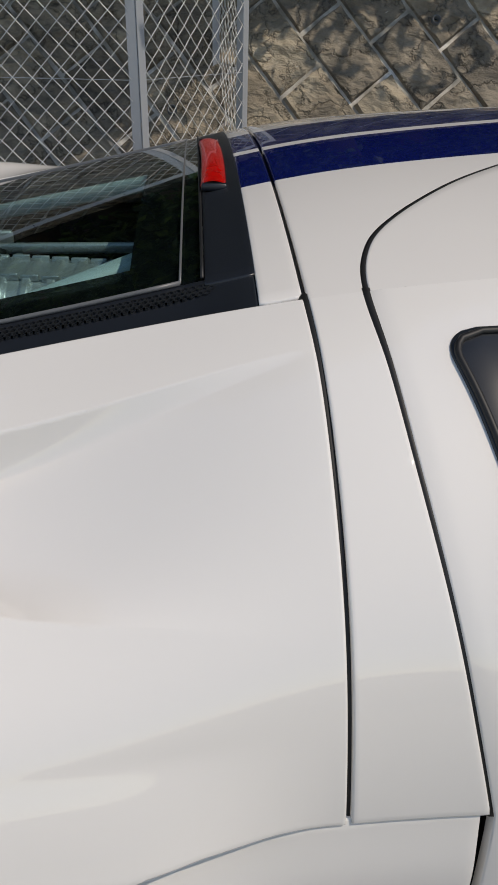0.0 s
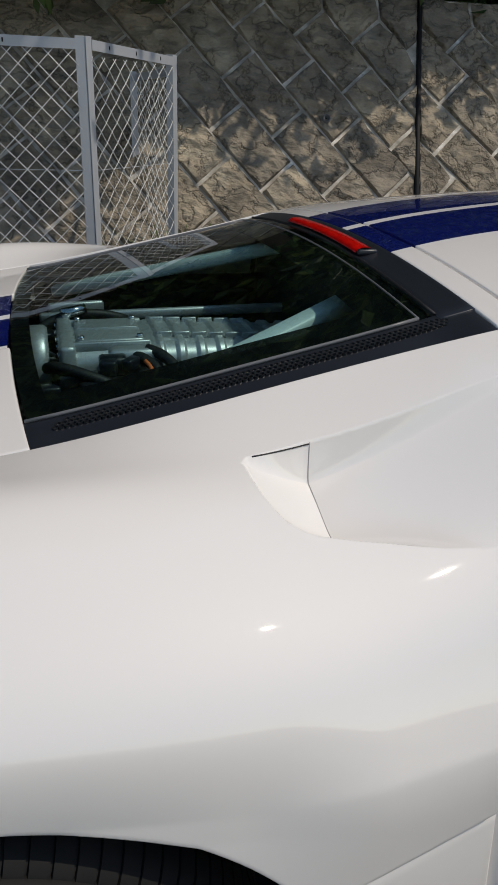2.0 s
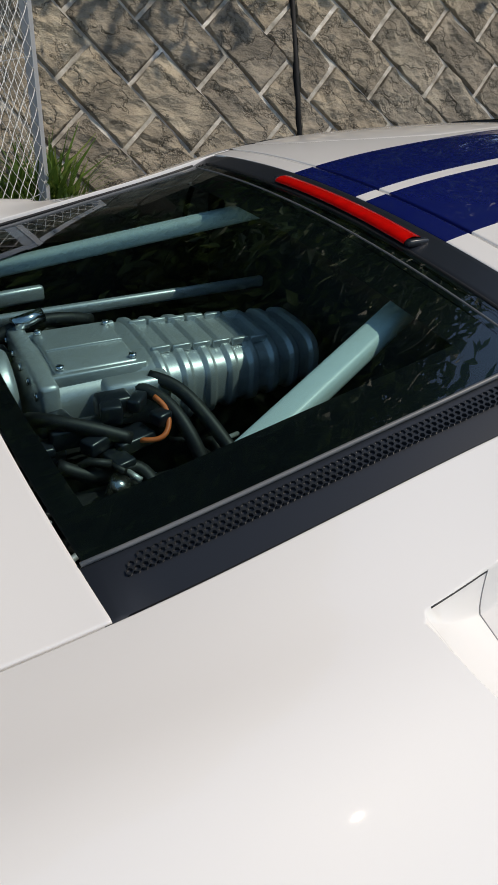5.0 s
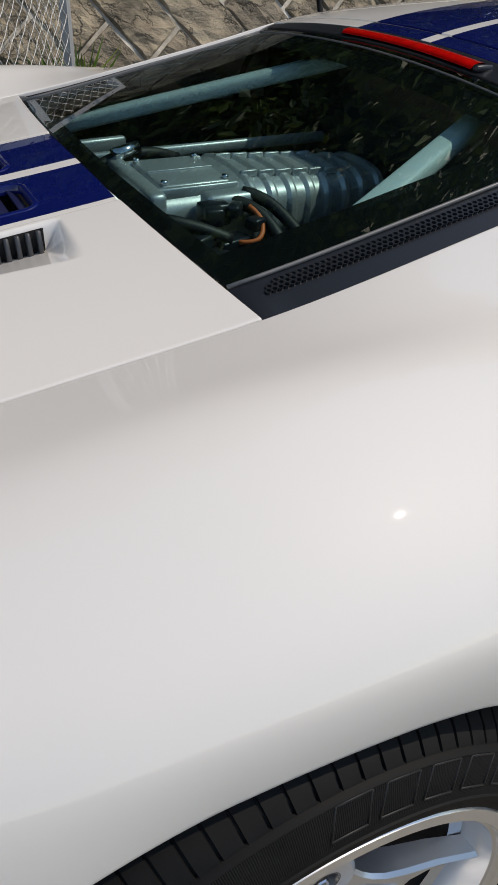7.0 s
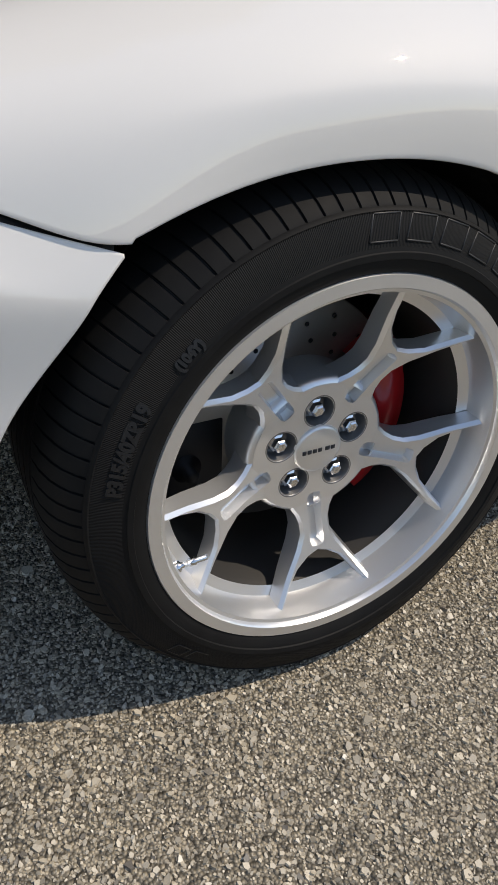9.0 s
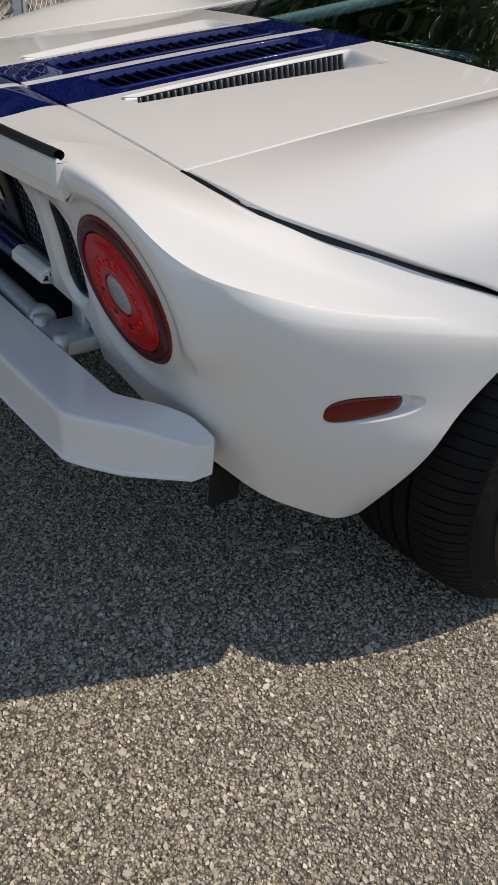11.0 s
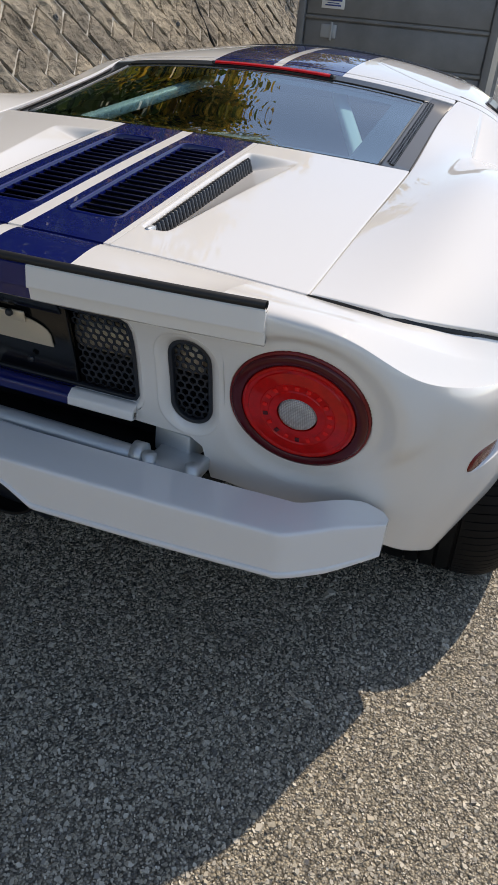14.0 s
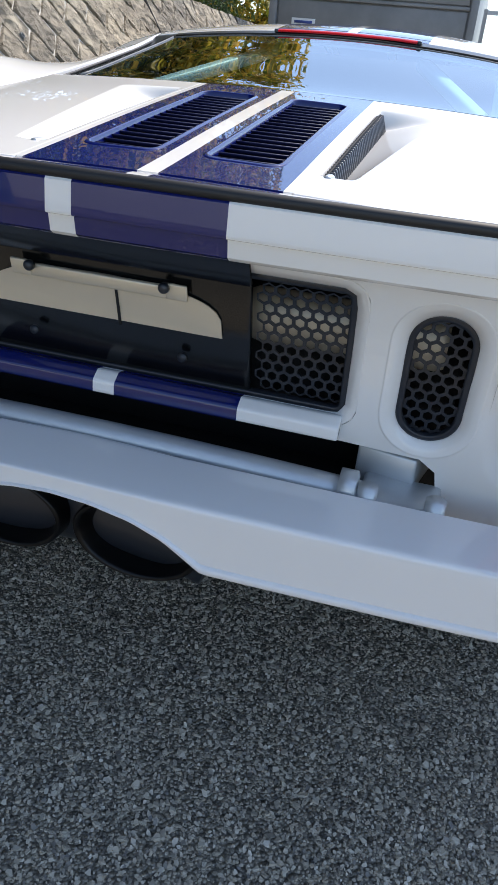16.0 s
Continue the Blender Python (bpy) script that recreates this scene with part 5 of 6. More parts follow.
for k, (x, y, z, sx, sy, sz, t) in enumerate(((0.160, -0.13, 0.822, 0.05, 0.035, 0.02, 0.2), (0.205, -0.185, 0.812, 0.045, 0.025, 0.022, 0.5), (0.235, -0.155, 0.838, 0.03, 0.03, 0.028, -0.2), (0.275, -0.150, 0.842, 0.035, 0.02, 0.02, 0.9), (0.300, -0.175, 0.825, 0.025, 0.025, 0.02, 0.4), (0.130, -0.165, 0.806, 0.04, 0.03, 0.016, 0.0), (0.225, -0.205, 0.795, 0.03, 0.05, 0.012, 0.3), (0.12, 0.10, 0.825, 0.06, 0.04, 0.02, 0.1), (0.15, 0.15, 0.82, 0.05, 0.03, 0.025, -0.3))):
    part("plug", box_bm(sx, sy, sz, (x, y, z), 0.004, Matrix.Rotation(t, 4, "Z")), M["black"], sc, "black plastic plug")
for k in range(60):
    r = random.Random(k)
    a = Vector((r.uniform(0.08, 0.40), r.choice((-1, 1)) * r.uniform(0.14, 0.36), r.uniform(0.70, 0.78)))
    b = a + Vector((r.uniform(-0.08, 0.08), r.uniform(-0.06, 0.06), r.uniform(-0.04, 0.03)))
    v, f = tube([a, (a + b) / 2 + Vector((0, 0, 0.012)), b], r.uniform(0.003, 0.009), 8)
    ob_from("cable", v, f, M["seal"] if k % 4 else M["cast"], sc)
part("cam_cover", box_bm(0.42, 0.15, 0.07, (0.36, -0.26, 0.70), 0.015, Matrix.Rotation(0.4, 4, "X")), M["seal"], sc)
part("cam_cover", box_bm(0.42, 0.15, 0.07, (0.36, 0.28, 0.70), 0.015, Matrix.Rotation(-0.4, 4, "X")), M["seal"], sc)
# two pale struts of the space frame cross the bay
for s in (-1, 1):
    a, b = Vector((0.185, s * 0.452, 0.845)), Vector((0.76, s * 0.212, 1.001))
    d = (b - a)
    m = Matrix.Translation((a + b) / 2) @ d.to_track_quat("X", "Z").to_matrix().to_4x4()
    bm = box_bm(d.length, 0.040, 0.030, (0, 0, -0.006), 0.010, None, 3)
    bmesh.ops.transform(bm, matrix=m, verts=bm.verts)
    part("frame_strut", bm, M["strut"], car, "pale aluminium frame strut")
part("cross_rail", box_bm(0.016, 0.56, 0.022, (0.43, 0.225, 0.836), 0.006, Matrix.Rotation(1.60, 4, "Z")), M["cast"], car)
part("side_plate", box_bm(0.13, 0.018, 0.030, (0.235, 0.350, 0.822), 0.006, Matrix.Rotation(0.12, 4, "Z")), M["cast"], car)


# ---- wheels ----
def make_wheel(name, label, width, radius, rim_r, detailed):
    """A wheel that faces -y, its outer lip at y = 0, its middle at the origin."""
    wheel = new(name)
    tagged(wheel, label, "wheel")
    # tyre
    R, ri = radius, rim_r
    prof = [(ri - 0.012, 0.010), (ri + 0.002, 0.000), (ri + 0.008, -0.003), (ri + 0.016, -0.004), (ri + 0.017, -0.006), (ri + 0.024, -0.006), (ri + 0.025, -0.004), (R - 0.062, -0.001), (R - 0.046, 0.0055), (R - 0.0365, 0.0105), (R - 0.0345, 0.0100), (R - 0.0325, 0.0125), (R - 0.0315, 0.0165), (R - 0.029, 0.018), (R - 0.020, 0.028), (R - 0.011, 0.042), (R - 0.005, 0.058), (R, 0.082)]
    for k in range(4):
        y = 0.085 + (width - 0.14) * (k + 1) / 5
        prof += [(R + 0.001, y - 0.004), (R - 0.007, y - 0.003), (R - 0.007, y + 0.003), (R + 0.001, y + 0.004)]
    prof += [(R, width - 0.055), (R - 0.010, width - 0.015), (R - 0.04, width + 0.008), (ri, width), (ri - 0.012, width - 0.01)]
    cuts = (0.0, 0.03, 0.13, 0.16, 0.45, 0.75) if detailed else (0.0, 0.5)
    blocks_n = 98 if detailed else 48
    seg, n = blocks_n * len(cuts), len(prof)
    verts, faces = [], []
    for k in range(seg):
        fr = cuts[k % len(cuts)]
        groove = detailed and k % len(cuts) in (1, 2)
        for i, (r, y) in enumerate(prof):
            w = 2 * math.pi * (k // len(cuts) + fr + (4.0 * max(0.0, y + 0.004) if detailed else 0.0)) / blocks_n
            rr = r - (0.0032 if groove and 13 <= i <= 17 else 0.0)
            yy = y + (0.003 if groove and i == 13 else 0.0)
            load = max(0.0, (-math.sin(w) - 0.72) / 0.28) ** 1.3
            yy -= 0.013 * load * float(np.interp(rr, (ri, R - 0.05, R - 0.02, R), (0, 0.8, 1, 1))) * (1 if y < 0.15 else -1)
            verts.append((rr * math.cos(w), yy, max(rr * math.sin(w), 0.010 - R)))
    for k in range(seg):
        l = (k + 1) % seg
        for i in range(n - 1):
            faces.append((k * n + i, l * n + i, l * n + i + 1, k * n + i + 1))
    tyre = ob_from("tyre", verts, faces, M["tyre"], wheel, "black road tyre with cut shoulder blocks")
    tyre.data.set_sharp_from_angle(angle=radians(30))
    # rim: flat lip, bright front barrel, inner barrel darkened for dust and shade
    v, f = lathe([(ri - 0.004, 0.020), (ri, 0.002), (ri - 0.0015, -0.001), (ri - 0.0165, -0.001), (ri - 0.018, 0.001), (ri - 0.0195, 0.006), (ri - 0.024, 0.0075), (ri - 0.027, 0.030), (ri - 0.030, 0.050), (ri - 0.044, 0.056)], 144)
    rim = ob_from("rim", v, f, M["alloy"], wheel, "silver alloy rim")
    rim.data.set_sharp_from_angle(angle=radians(28))
    v, f = lathe([(ri - 0.032, 0.056), (ri - 0.042, 0.075), (ri - 0.042, 0.16), (ri - 0.03, width - 0.02), (ri - 0.01, width)], 96)
    ob_from("inner_barrel", v, f, M["dust"], rim, "dusty inner barrel")
    # hub with five sunk nut wells
    turn0 = -16.0
    wells = [(0.0572 * math.cos(radians(turn0 + 36 + 72 * k)), 0.0572 * math.sin(radians(turn0 + 36 + 72 * k))) for k in range(5)]

    def circle(cx, cy, r, m):
        return [(cx + r * math.cos(2 * math.pi * k / m), cy + r * math.sin(2 * math.pi * k / m)) for k in range(m)]

    bm = bmesh.new()
    edge_loop = []
    for k in range(5):
        a = radians(turn0 + 72 * k)
        notch = [(0.0953, -0.0115), (0.082, -0.0113), (0.0755, -0.0085), (0.0735, 0.0), (0.0755, 0.0085), (0.082, 0.0113), (0.0953, 0.0115)]
        edge_loop += [(x * math.cos(a) - y * math.sin(a), x * math.sin(a) + y * math.cos(a)) for x, y in notch]
        edge_loop += [(0.096 * math.cos(a + radians(d)), 0.096 * math.sin(a + radians(d))) for d in np.linspace(11, 61, 12)]
    for loop in [edge_loop, *[circle(x, y, 0.0215, 32) for x, y in wells]]:
        vs = [bm.verts.new((x, 0.0703, y)) for x, y in loop]
        for i in range(len(vs)):
            bm.edges.new((vs[i], vs[(i + 1) % len(vs)]))
    bmesh.ops.triangle_fill(bm, use_beauty=True, edges=bm.edges[:])
    bmesh.ops.recalc_face_normals(bm, faces=bm.faces[:])
    if sum(q.normal.y for q in bm.faces) > 0:
        bmesh.ops.reverse_faces(bm, faces=bm.faces[:])
    part("hub_face", bm, M["alloy"], rim, smooth=False)
    v, f = lathe([(0.0955, 0.0712), (0.101, 0.0735), (0.104, 0.080), (0.104, 0.14)], 72)
    ob_from("hub_side", v, f, M["alloy"], rim)
    v, f = lathe([(0.0, 0.0655), (0.031, 0.066), (0.0345, 0.0672), (0.0355, 0.0695), (0.0365, 0.0716)], 48)
    cap = ob_from("centre_cap", v, f, M["cap"], rim, "round metal centre cap")
    for k, (x, wd) in enumerate(((-0.0225, 0.006), (-0.0145, 0.006), (-0.0065, 0.006), (0.0015, 0.006), (0.013, 0.007), (0.0215, 0.006))):
        part("cap_mark", box_bm(wd, 0.0012, 0.0062, (x, 0.0652, 0), 0.0004, None, 1), M["black"], cap)
    half = [(0.066, 0.0155), (0.074, 0.0330), (0.084, 0.0420), (0.094, 0.0360), (0.106, 0.0285), (0.120, 0.0240), (0.136, 0.0240), (0.156, 0.0325), (0.190, 0.0545), (0.2262, 0.0780), (0.2312, 0.0700), (0.205, 0.0515), (0.184, 0.0345), (0.1715, 0.0155)]
    outline = half + [(0.1665, 0.0)] + [(x, -y) for x, y in half[::-1]]
    q = [(0.1150 + 0.0425 * c, 0.0112 * e) for c, e in ((1, 0.0), (0.96, 0.75), (0.88, 1), (0, 1), (-0.88, 1), (-0.96, 0.75), (-1, 0), (-0.96, -0.75), (-0.88, -1), (0, -1), (0.88, -1), (0.96, -0.75))]

    def face_y(x, y):
        return float(np.interp(math.hypot(x, y), (0, 0.092, 0.099, 0.11, 0.15, 0.215, 0.238), (0.0745, 0.0735, 0.0718, 0.0680, 0.0550, 0.0335, 0.022)))

    def off(loop, d):
        out = []
        for i, p in enumerate(loop):
            a, b = Vector(loop[i - 1]), Vector(loop[(i + 1) % len(loop)])
            t = (b - a).normalized()
            out.append((p[0] - t.y * d, p[1] + t.x * d))
        return out

    def spoke_mesh():
        bm = bmesh.new()
        rings = []
        for d, dy in ((-0.0045, -0.0015), (0.0, 0.0035), (0.0035, 0.034)):
            loop = off(outline, d)
            rings.append([bm.verts.new((x, face_y(x, y) + dy * (1 if dy < 0.01 else float(np.interp(math.hypot(x, y), (0.05, 0.24), (1.2, 0.7)))), y)) for x, y in loop])
        slot = [bm.verts.new((x, face_y(x, y) - 0.0015, y)) for x, y in q]
        es = [bm.edges.new((r[i], r[(i + 1) % len(r)])) for r in (rings[0], slot) for i in range(len(r))]
        bmesh.ops.triangle_fill(bm, use_beauty=True, edges=es)
        for a, b in ((0, 1), (1, 2)):
            n = len(outline)
            for i in range(n):
                j = (i + 1) % n
                bm.faces.new((rings[a][i], rings[a][j], rings[b][j], rings[b][i]))
        deep = [bm.verts.new((0.1150 + (x - 0.1150) * 0.95, face_y(x, y) + 0.013, y * 0.66)) for x, y in q]
        for i in range(len(q)):
            j = (i + 1) % len(q)
            bm.faces.new((slot[i], slot[j], deep[j], deep[i]))
        bm.faces.new(deep)
        bmesh.ops.recalc_face_normals(bm, faces=bm.faces[:])
        me = bpy.data.meshes.new("spoke")
        sc = (ri - 0.026) / 0.238
        bmesh.ops.scale(bm, vec=(sc, 1, sc), verts=bm.verts)
        bm.to_mesh(me)
        bm.free()
        me.materials.append(M["alloy"])
        me.shade_smooth()
        me.set_sharp_from_angle(angle=radians(32))
        return me

    spoke = spoke_mesh()
    for k in range(5):
        a = radians(turn0 + 72 * k)
        sp = new("spoke", spoke)
        sp.parent = rim
        sp.matrix_basis = Matrix.Rotation(-a, 4, "Y")
        # wheel nuts in wells whose alloy colour is darkened as shade
        an = radians(turn0 + 36 + 72 * k)
        px, pz = 0.0572 * math.cos(an), 0.0572 * math.sin(an)
        v, f = lathe([(0.0, 0.092), (0.0180, 0.092), (0.0195, 0.089), (0.0212, 0.0716), (0.0222, 0.0698), (0.0236, 0.0702)], 32)
        ob_from("nut_well", v, f, M["well"], rim).location = (px, 0, pz)
        v, f = lathe([(0.0, 0.0690), (0.0060, 0.0690), (0.0085, 0.0705), (0.0100, 0.0725), (0.0100, 0.0800), (0.0135, 0.0815), (0.0140, 0.0860)], 6)
        nut = ob_from("wheel_nut", v, f, M["chrome"], rim, "chrome wheel nut", smooth=False)
        nut.location = (px, 0, pz)
    # valve
    an = radians(204)
    v, f = lathe([(0.0, -0.010), (0.004, -0.010), (0.004, 0.004), (0.0055, 0.005), (0.0055, 0.014), (0.004, 0.015), (0.004, 0.024), (0.008, 0.026), (0.008, 0.030)], 16)
    inward = Vector((-math.cos(an), -0.35, -math.sin(an))).normalized()
    stem = ob_from("valve", v, f, M["chrome"], rim, "chrome tyre valve")
    stem.matrix_basis = Matrix.Translation((0.209 * math.cos(an), 0.022, 0.209 * math.sin(an))) @ Vector((0, -1, 0)).rotation_difference(inward).to_matrix().to_4x4()
    # brake disc and caliper
    v, f = lathe([(0.05, 0.150), (0.085, 0.150), (0.088, 0.176), (0.178, 0.176), (0.180, 0.178), (0.180, 0.206), (0.09, 0.206)], 96)
    disc = ob_from("brake_disc", v, f, M["disc"], wheel, "drilled steel brake disc")
    # drilled holes are flat black dots that stand for their shade
    for k in range(48):
        a = radians(7.5 * k)
        r = 0.105 + 0.022 * (k % 3) + 0.006
        v, f = lathe([(0.0, 0.0), (0.0036, 0.0), (0.0036, 0.004)], 8)
        ob_from("drill_hole", v, f, M["gap"], disc, smooth=False).location = (r * math.cos(a), 0.1752, r * math.sin(a))
    cv, cf = [], []
    for a in np.linspace(-50, 38, 19):
        e = 1 - (abs(a + 6) / 44) ** 6
        for r, y in ((0.115, 0.165), (0.122, 0.135), (0.150, 0.120), (0.180, 0.125), (0.196, 0.150), (0.198, 0.215), (0.12, 0.215)):
            rr = 0.157 + (r - 0.157) * (0.8 + 0.2 * e)
            cv.append((rr * math.cos(radians(a)), y, rr * math.sin(radians(a))))
    for i in range(18):
        for j in range(6):
            cf.append((i * 7 + j, (i + 1) * 7 + j, (i + 1) * 7 + j + 1, i * 7 + j + 1))
    cf += [tuple(range(7)), tuple(18 * 7 + j for j in range(7))[::-1]]
    ob_from("caliper", cv, cf, M["caliper"], wheel, "red brake caliper")
    part("knuckle", box_bm(0.10, 0.05, 0.14, (-0.13, 0.20, -0.05), 0.012), M["seal"], wheel)
    for zz in (-0.06, -0.115):
        v, f = lathe([(0.0, 0.15), (0.009, 0.15), (0.010, 0.17), (0.022, 0.172), (0.024, 0.20)], 20)
        ob_from("knuckle_bolt", v, f, M["seal"] if zz > -0.1 else M["steel"], wheel).location = (-0.145 + 0.4 * (zz + 0.06) * -1, 0, zz)
    if detailed:
        # raised size marking, and plain raised blocks where the maker's name stands
        def round_text(txt, size, r_mid, mid_deg):
            cu = bpy.data.curves.new("marking", "FONT")
            cu.body, cu.size, cu.extrude, cu.align_x, cu.align_y = txt, size, 0.0008, "CENTER", "CENTER"
            cu.offset = 0.0011
            tmp = new("marking", cu)
            bpy.context.view_layer.update()
            me = bpy.data.meshes.new_from_object(tmp)
            bpy.data.objects.remove(tmp)
            for q in me.vertices:
                x, y, z = q.co
                a = radians(mid_deg) - x / r_mid
                rr = r_mid + y
                side = np.interp(rr, (ri + 0.025, R - 0.062, R - 0.046, R - 0.0345), (-0.004, -0.001, 0.0055, 0.0125))
                q.co = (rr * math.cos(a), float(side) - 0.0007 - z, rr * math.sin(a))
            me.flip_normals()
            me.materials.append(M["letters"])
            o = new("tyre_marking", me)
            o.parent = tyre
            o["label"] = "raised rubber size marking"

        round_text("P315/40ZR19", 0.0200, R - 0.0585, 158)
        round_text("(104Y)", 0.0135, R - 0.0640, 135)

        def blocks(count, pitch, size, r_mid, mid_deg, slant):
            for k in range(count):
                a = radians(mid_deg) - (k - (count - 1) / 2) * pitch / r_mid
                # a plain raised outline of the letter's size
                wx, wz, th = pitch * 0.36, size / 2, 0.0020
                bm = box_bm(wx * 2, 0.0016, th, (0, 0, wz), 0.0005, None, 1)
                for sx, sz, ax, az in ((wx * 2, th, 0, -wz), (th, size, -wx, 0), (th, size, wx, 0)):
                    bm = join_bm(bm, box_bm(sx, 0.0016, sz, (ax, 0, az), 0.0005, None, 1))
                for q in bm.verts:
                    q.co.x += slant * q.co.z
                    q.co.y += float(np.interp(r_mid + q.co.z, (ri + 0.025, R - 0.062, R - 0.046, R - 0.0345), (-0.004, -0.001, 0.0055, 0.0125)))
                    q.co.x *= 1.0
                m = Matrix.Translation((r_mid * math.cos(a), -0.0006, r_mid * math.sin(a))) @ Matrix.Rotation(math.pi / 2 - a, 4, "Y")
                bmesh.ops.transform(bm, matrix=m, verts=bm.verts)
                part("raised_block", bm, M["letters"], tyre)

        blocks(5, 0.049, 0.026, R - 0.0500, 70, 0.3)
        blocks(8, 0.034, 0.019, R - 0.050, 245, 0.0)
    return wheel


M["letters"] = Mat("raised_rubber", (0.009, 0.009, 0.010), 0.5).m
M["caliper"] = Mat("red_caliper_paint", (0.40, 0.010, 0.012), 0.3, Coat_Weight=0.6).m
rear_wheel = make_wheel("rear_wheel", "silver ten-spoke alloy wheel with a wide black tyre", 0.315, 0.3625, 0.264, True)
rear_wheel.parent = car
camber = Matrix.Rotation(radians(-2.4), 4, "X")
rear_wheel.matrix_basis = Matrix.Translation((0.0, -0.9885, 0.352)) @ camber
copy_thing(rear_wheel, Matrix.Translation((0, 0.9885, 0.352)) @ Matrix.Rotation(math.pi, 4, "Z") @ camber)
front = make_wheel("front_wheel", "silver ten-spoke alloy wheel with a black tyre", 0.245, 0.330, 0.245, False)
front.parent = car
front.location = (2.71, -0.955, 0.325)
copy_thing(front, Matrix.Translation((2.71, 0.955, 0.325)) @ Matrix.Rotation(math.pi, 4, "Z"))
for w in list(car.children):
    if w.name.startswith(("rear_wheel", "front_wheel")):
        for key in ("category",):
            if key in w:
                del w[key]


# ---- ground ----
tagged(ob_from("ground", [(-400, -400, 0), (400, -400, 0), (400, 400, 0), (-400, 400, 0)], [(0, 1, 2, 3)], M["asphalt"], smooth=False), "grey worn asphalt with coarse pale aggregate", "asphalt", kind="structure")

rng = np.random.default_rng(7)


def chips(count, x0, x1, y0, y1):
    """Loose-edged stone chips set in the asphalt's face."""
    cx, cy = rng.uniform(x0, x1, count) + rng.normal(0, 0.16, count), rng.uniform(y0, y1, count) + rng.normal(0, 0.16, count)
    size = rng.gamma(2.4, 0.00072, count) + 0.0011
    spin = rng.uniform(0, 2 * np.pi, count)
    k = np.arange(5) * 2 * np.pi / 5
    ang = k[None] + spin[:, None] + rng.uniform(-0.35, 0.35, (count, 5))
    rad = size[:, None] * rng.uniform(0.7, 1.25, (count, 5))
    lx, ly = rad * np.cos(ang), rad * np.sin(ang) * rng.uniform(0.55, 1.0, count)[:, None]
    c, s = np.cos(spin), np.sin(spin)
    px, py = cx[:, None] + c[:, None] * lx - s[:, None] * ly, cy[:, None] + s[:, None] * lx + c[:, None] * ly
    h = size * rng.uniform(0.2, 0.65, count)
    tx, ty = rng.normal(0, 0.36, count), rng.normal(0, 0.36, count)
    top = np.clip(h[:, None] + tx[:, None] * (px - cx[:, None]) + ty[:, None] * (py - cy[:, None]), 0.0003, 0.0055)
    a = np.stack([px, py, np.full_like(px, -0.0015)], -1)
    b = np.stack([cx[:, None] + (px - cx[:, None]) * 0.82, cy[:, None] + (py - cy[:, None]) * 0.82, top], -1)
    verts = np.concatenate([a, b], 1).reshape(-1, 3)
    base = (np.arange(count) * 10)[:, None]
    faces = [np.concatenate([base + 5 + i for i in range(5)], 1)]
    quads = [np.concatenate([base + i, base + (i + 1) % 5, base + 5 + (i + 1) % 5, base + 5 + i], 1) for i in range(5)]
    return verts.tolist(), faces[0].tolist() + np.concatenate(quads).tolist()


v, f = chips(170000, -1.60, 0.70, -1.80, 0.40)
tagged(ob_from("asphalt_chips", v, f, M["chip"], smooth=False), "pale and dark stone chips in the asphalt", "stone chips", kind="stuff")

# ---- retaining wall of stones laid on their corners ----
BAT = 0.64
FOOT, TOP = 3.33, 2.46
SLOPE = math.hypot(1, BAT)
wall_turn = Matrix(((1, 0, 0), (0, BAT / SLOPE, -1 / SLOPE), (0, 1 / SLOPE, BAT / SLOPE))).to_4x4()
wall_m = Matrix.Translation((0, FOOT, 0)) @ wall_turn

wall = ob_from("wall_north", [(-6, -0.2, 0.007), (17, -0.2, 0.007), (17, TOP, 0.007), (-6, TOP, 0.007), (-6, -0.2, -0.5), (17, -0.2, -0.5), (17, TOP, -0.5), (-6, TOP, -0.5)], [(0, 1, 2, 3), (3, 2, 6, 7), (0, 3, 7, 4), (1, 5, 6, 2), (4, 7, 6, 5), (0, 4, 5, 1)], M["mortar"], smooth=False)
wall.matrix_basis = wall_m
tagged(wall, "leaning retaining wall of rough brown stone laid diagonally", "wall", kind="structure")


def clip_poly(poly, a, b, c):
    """The part of a plan polygon where a x + b y <= c."""
    out = []
    for i, p in enumerate(poly):
        q = poly[(i + 1) % len(poly)]
        dp, dq = a * p[0] + b * p[1] - c, a * q[0] + b * q[1] - c
        if dp <= 0:
            out.append(p)
        if dp * dq < 0:
            t = dp / (dp - dq)
            out.append((p[0] + (q[0] - p[0]) * t, p[1] + (q[1] - p[1]) * t))
    return out


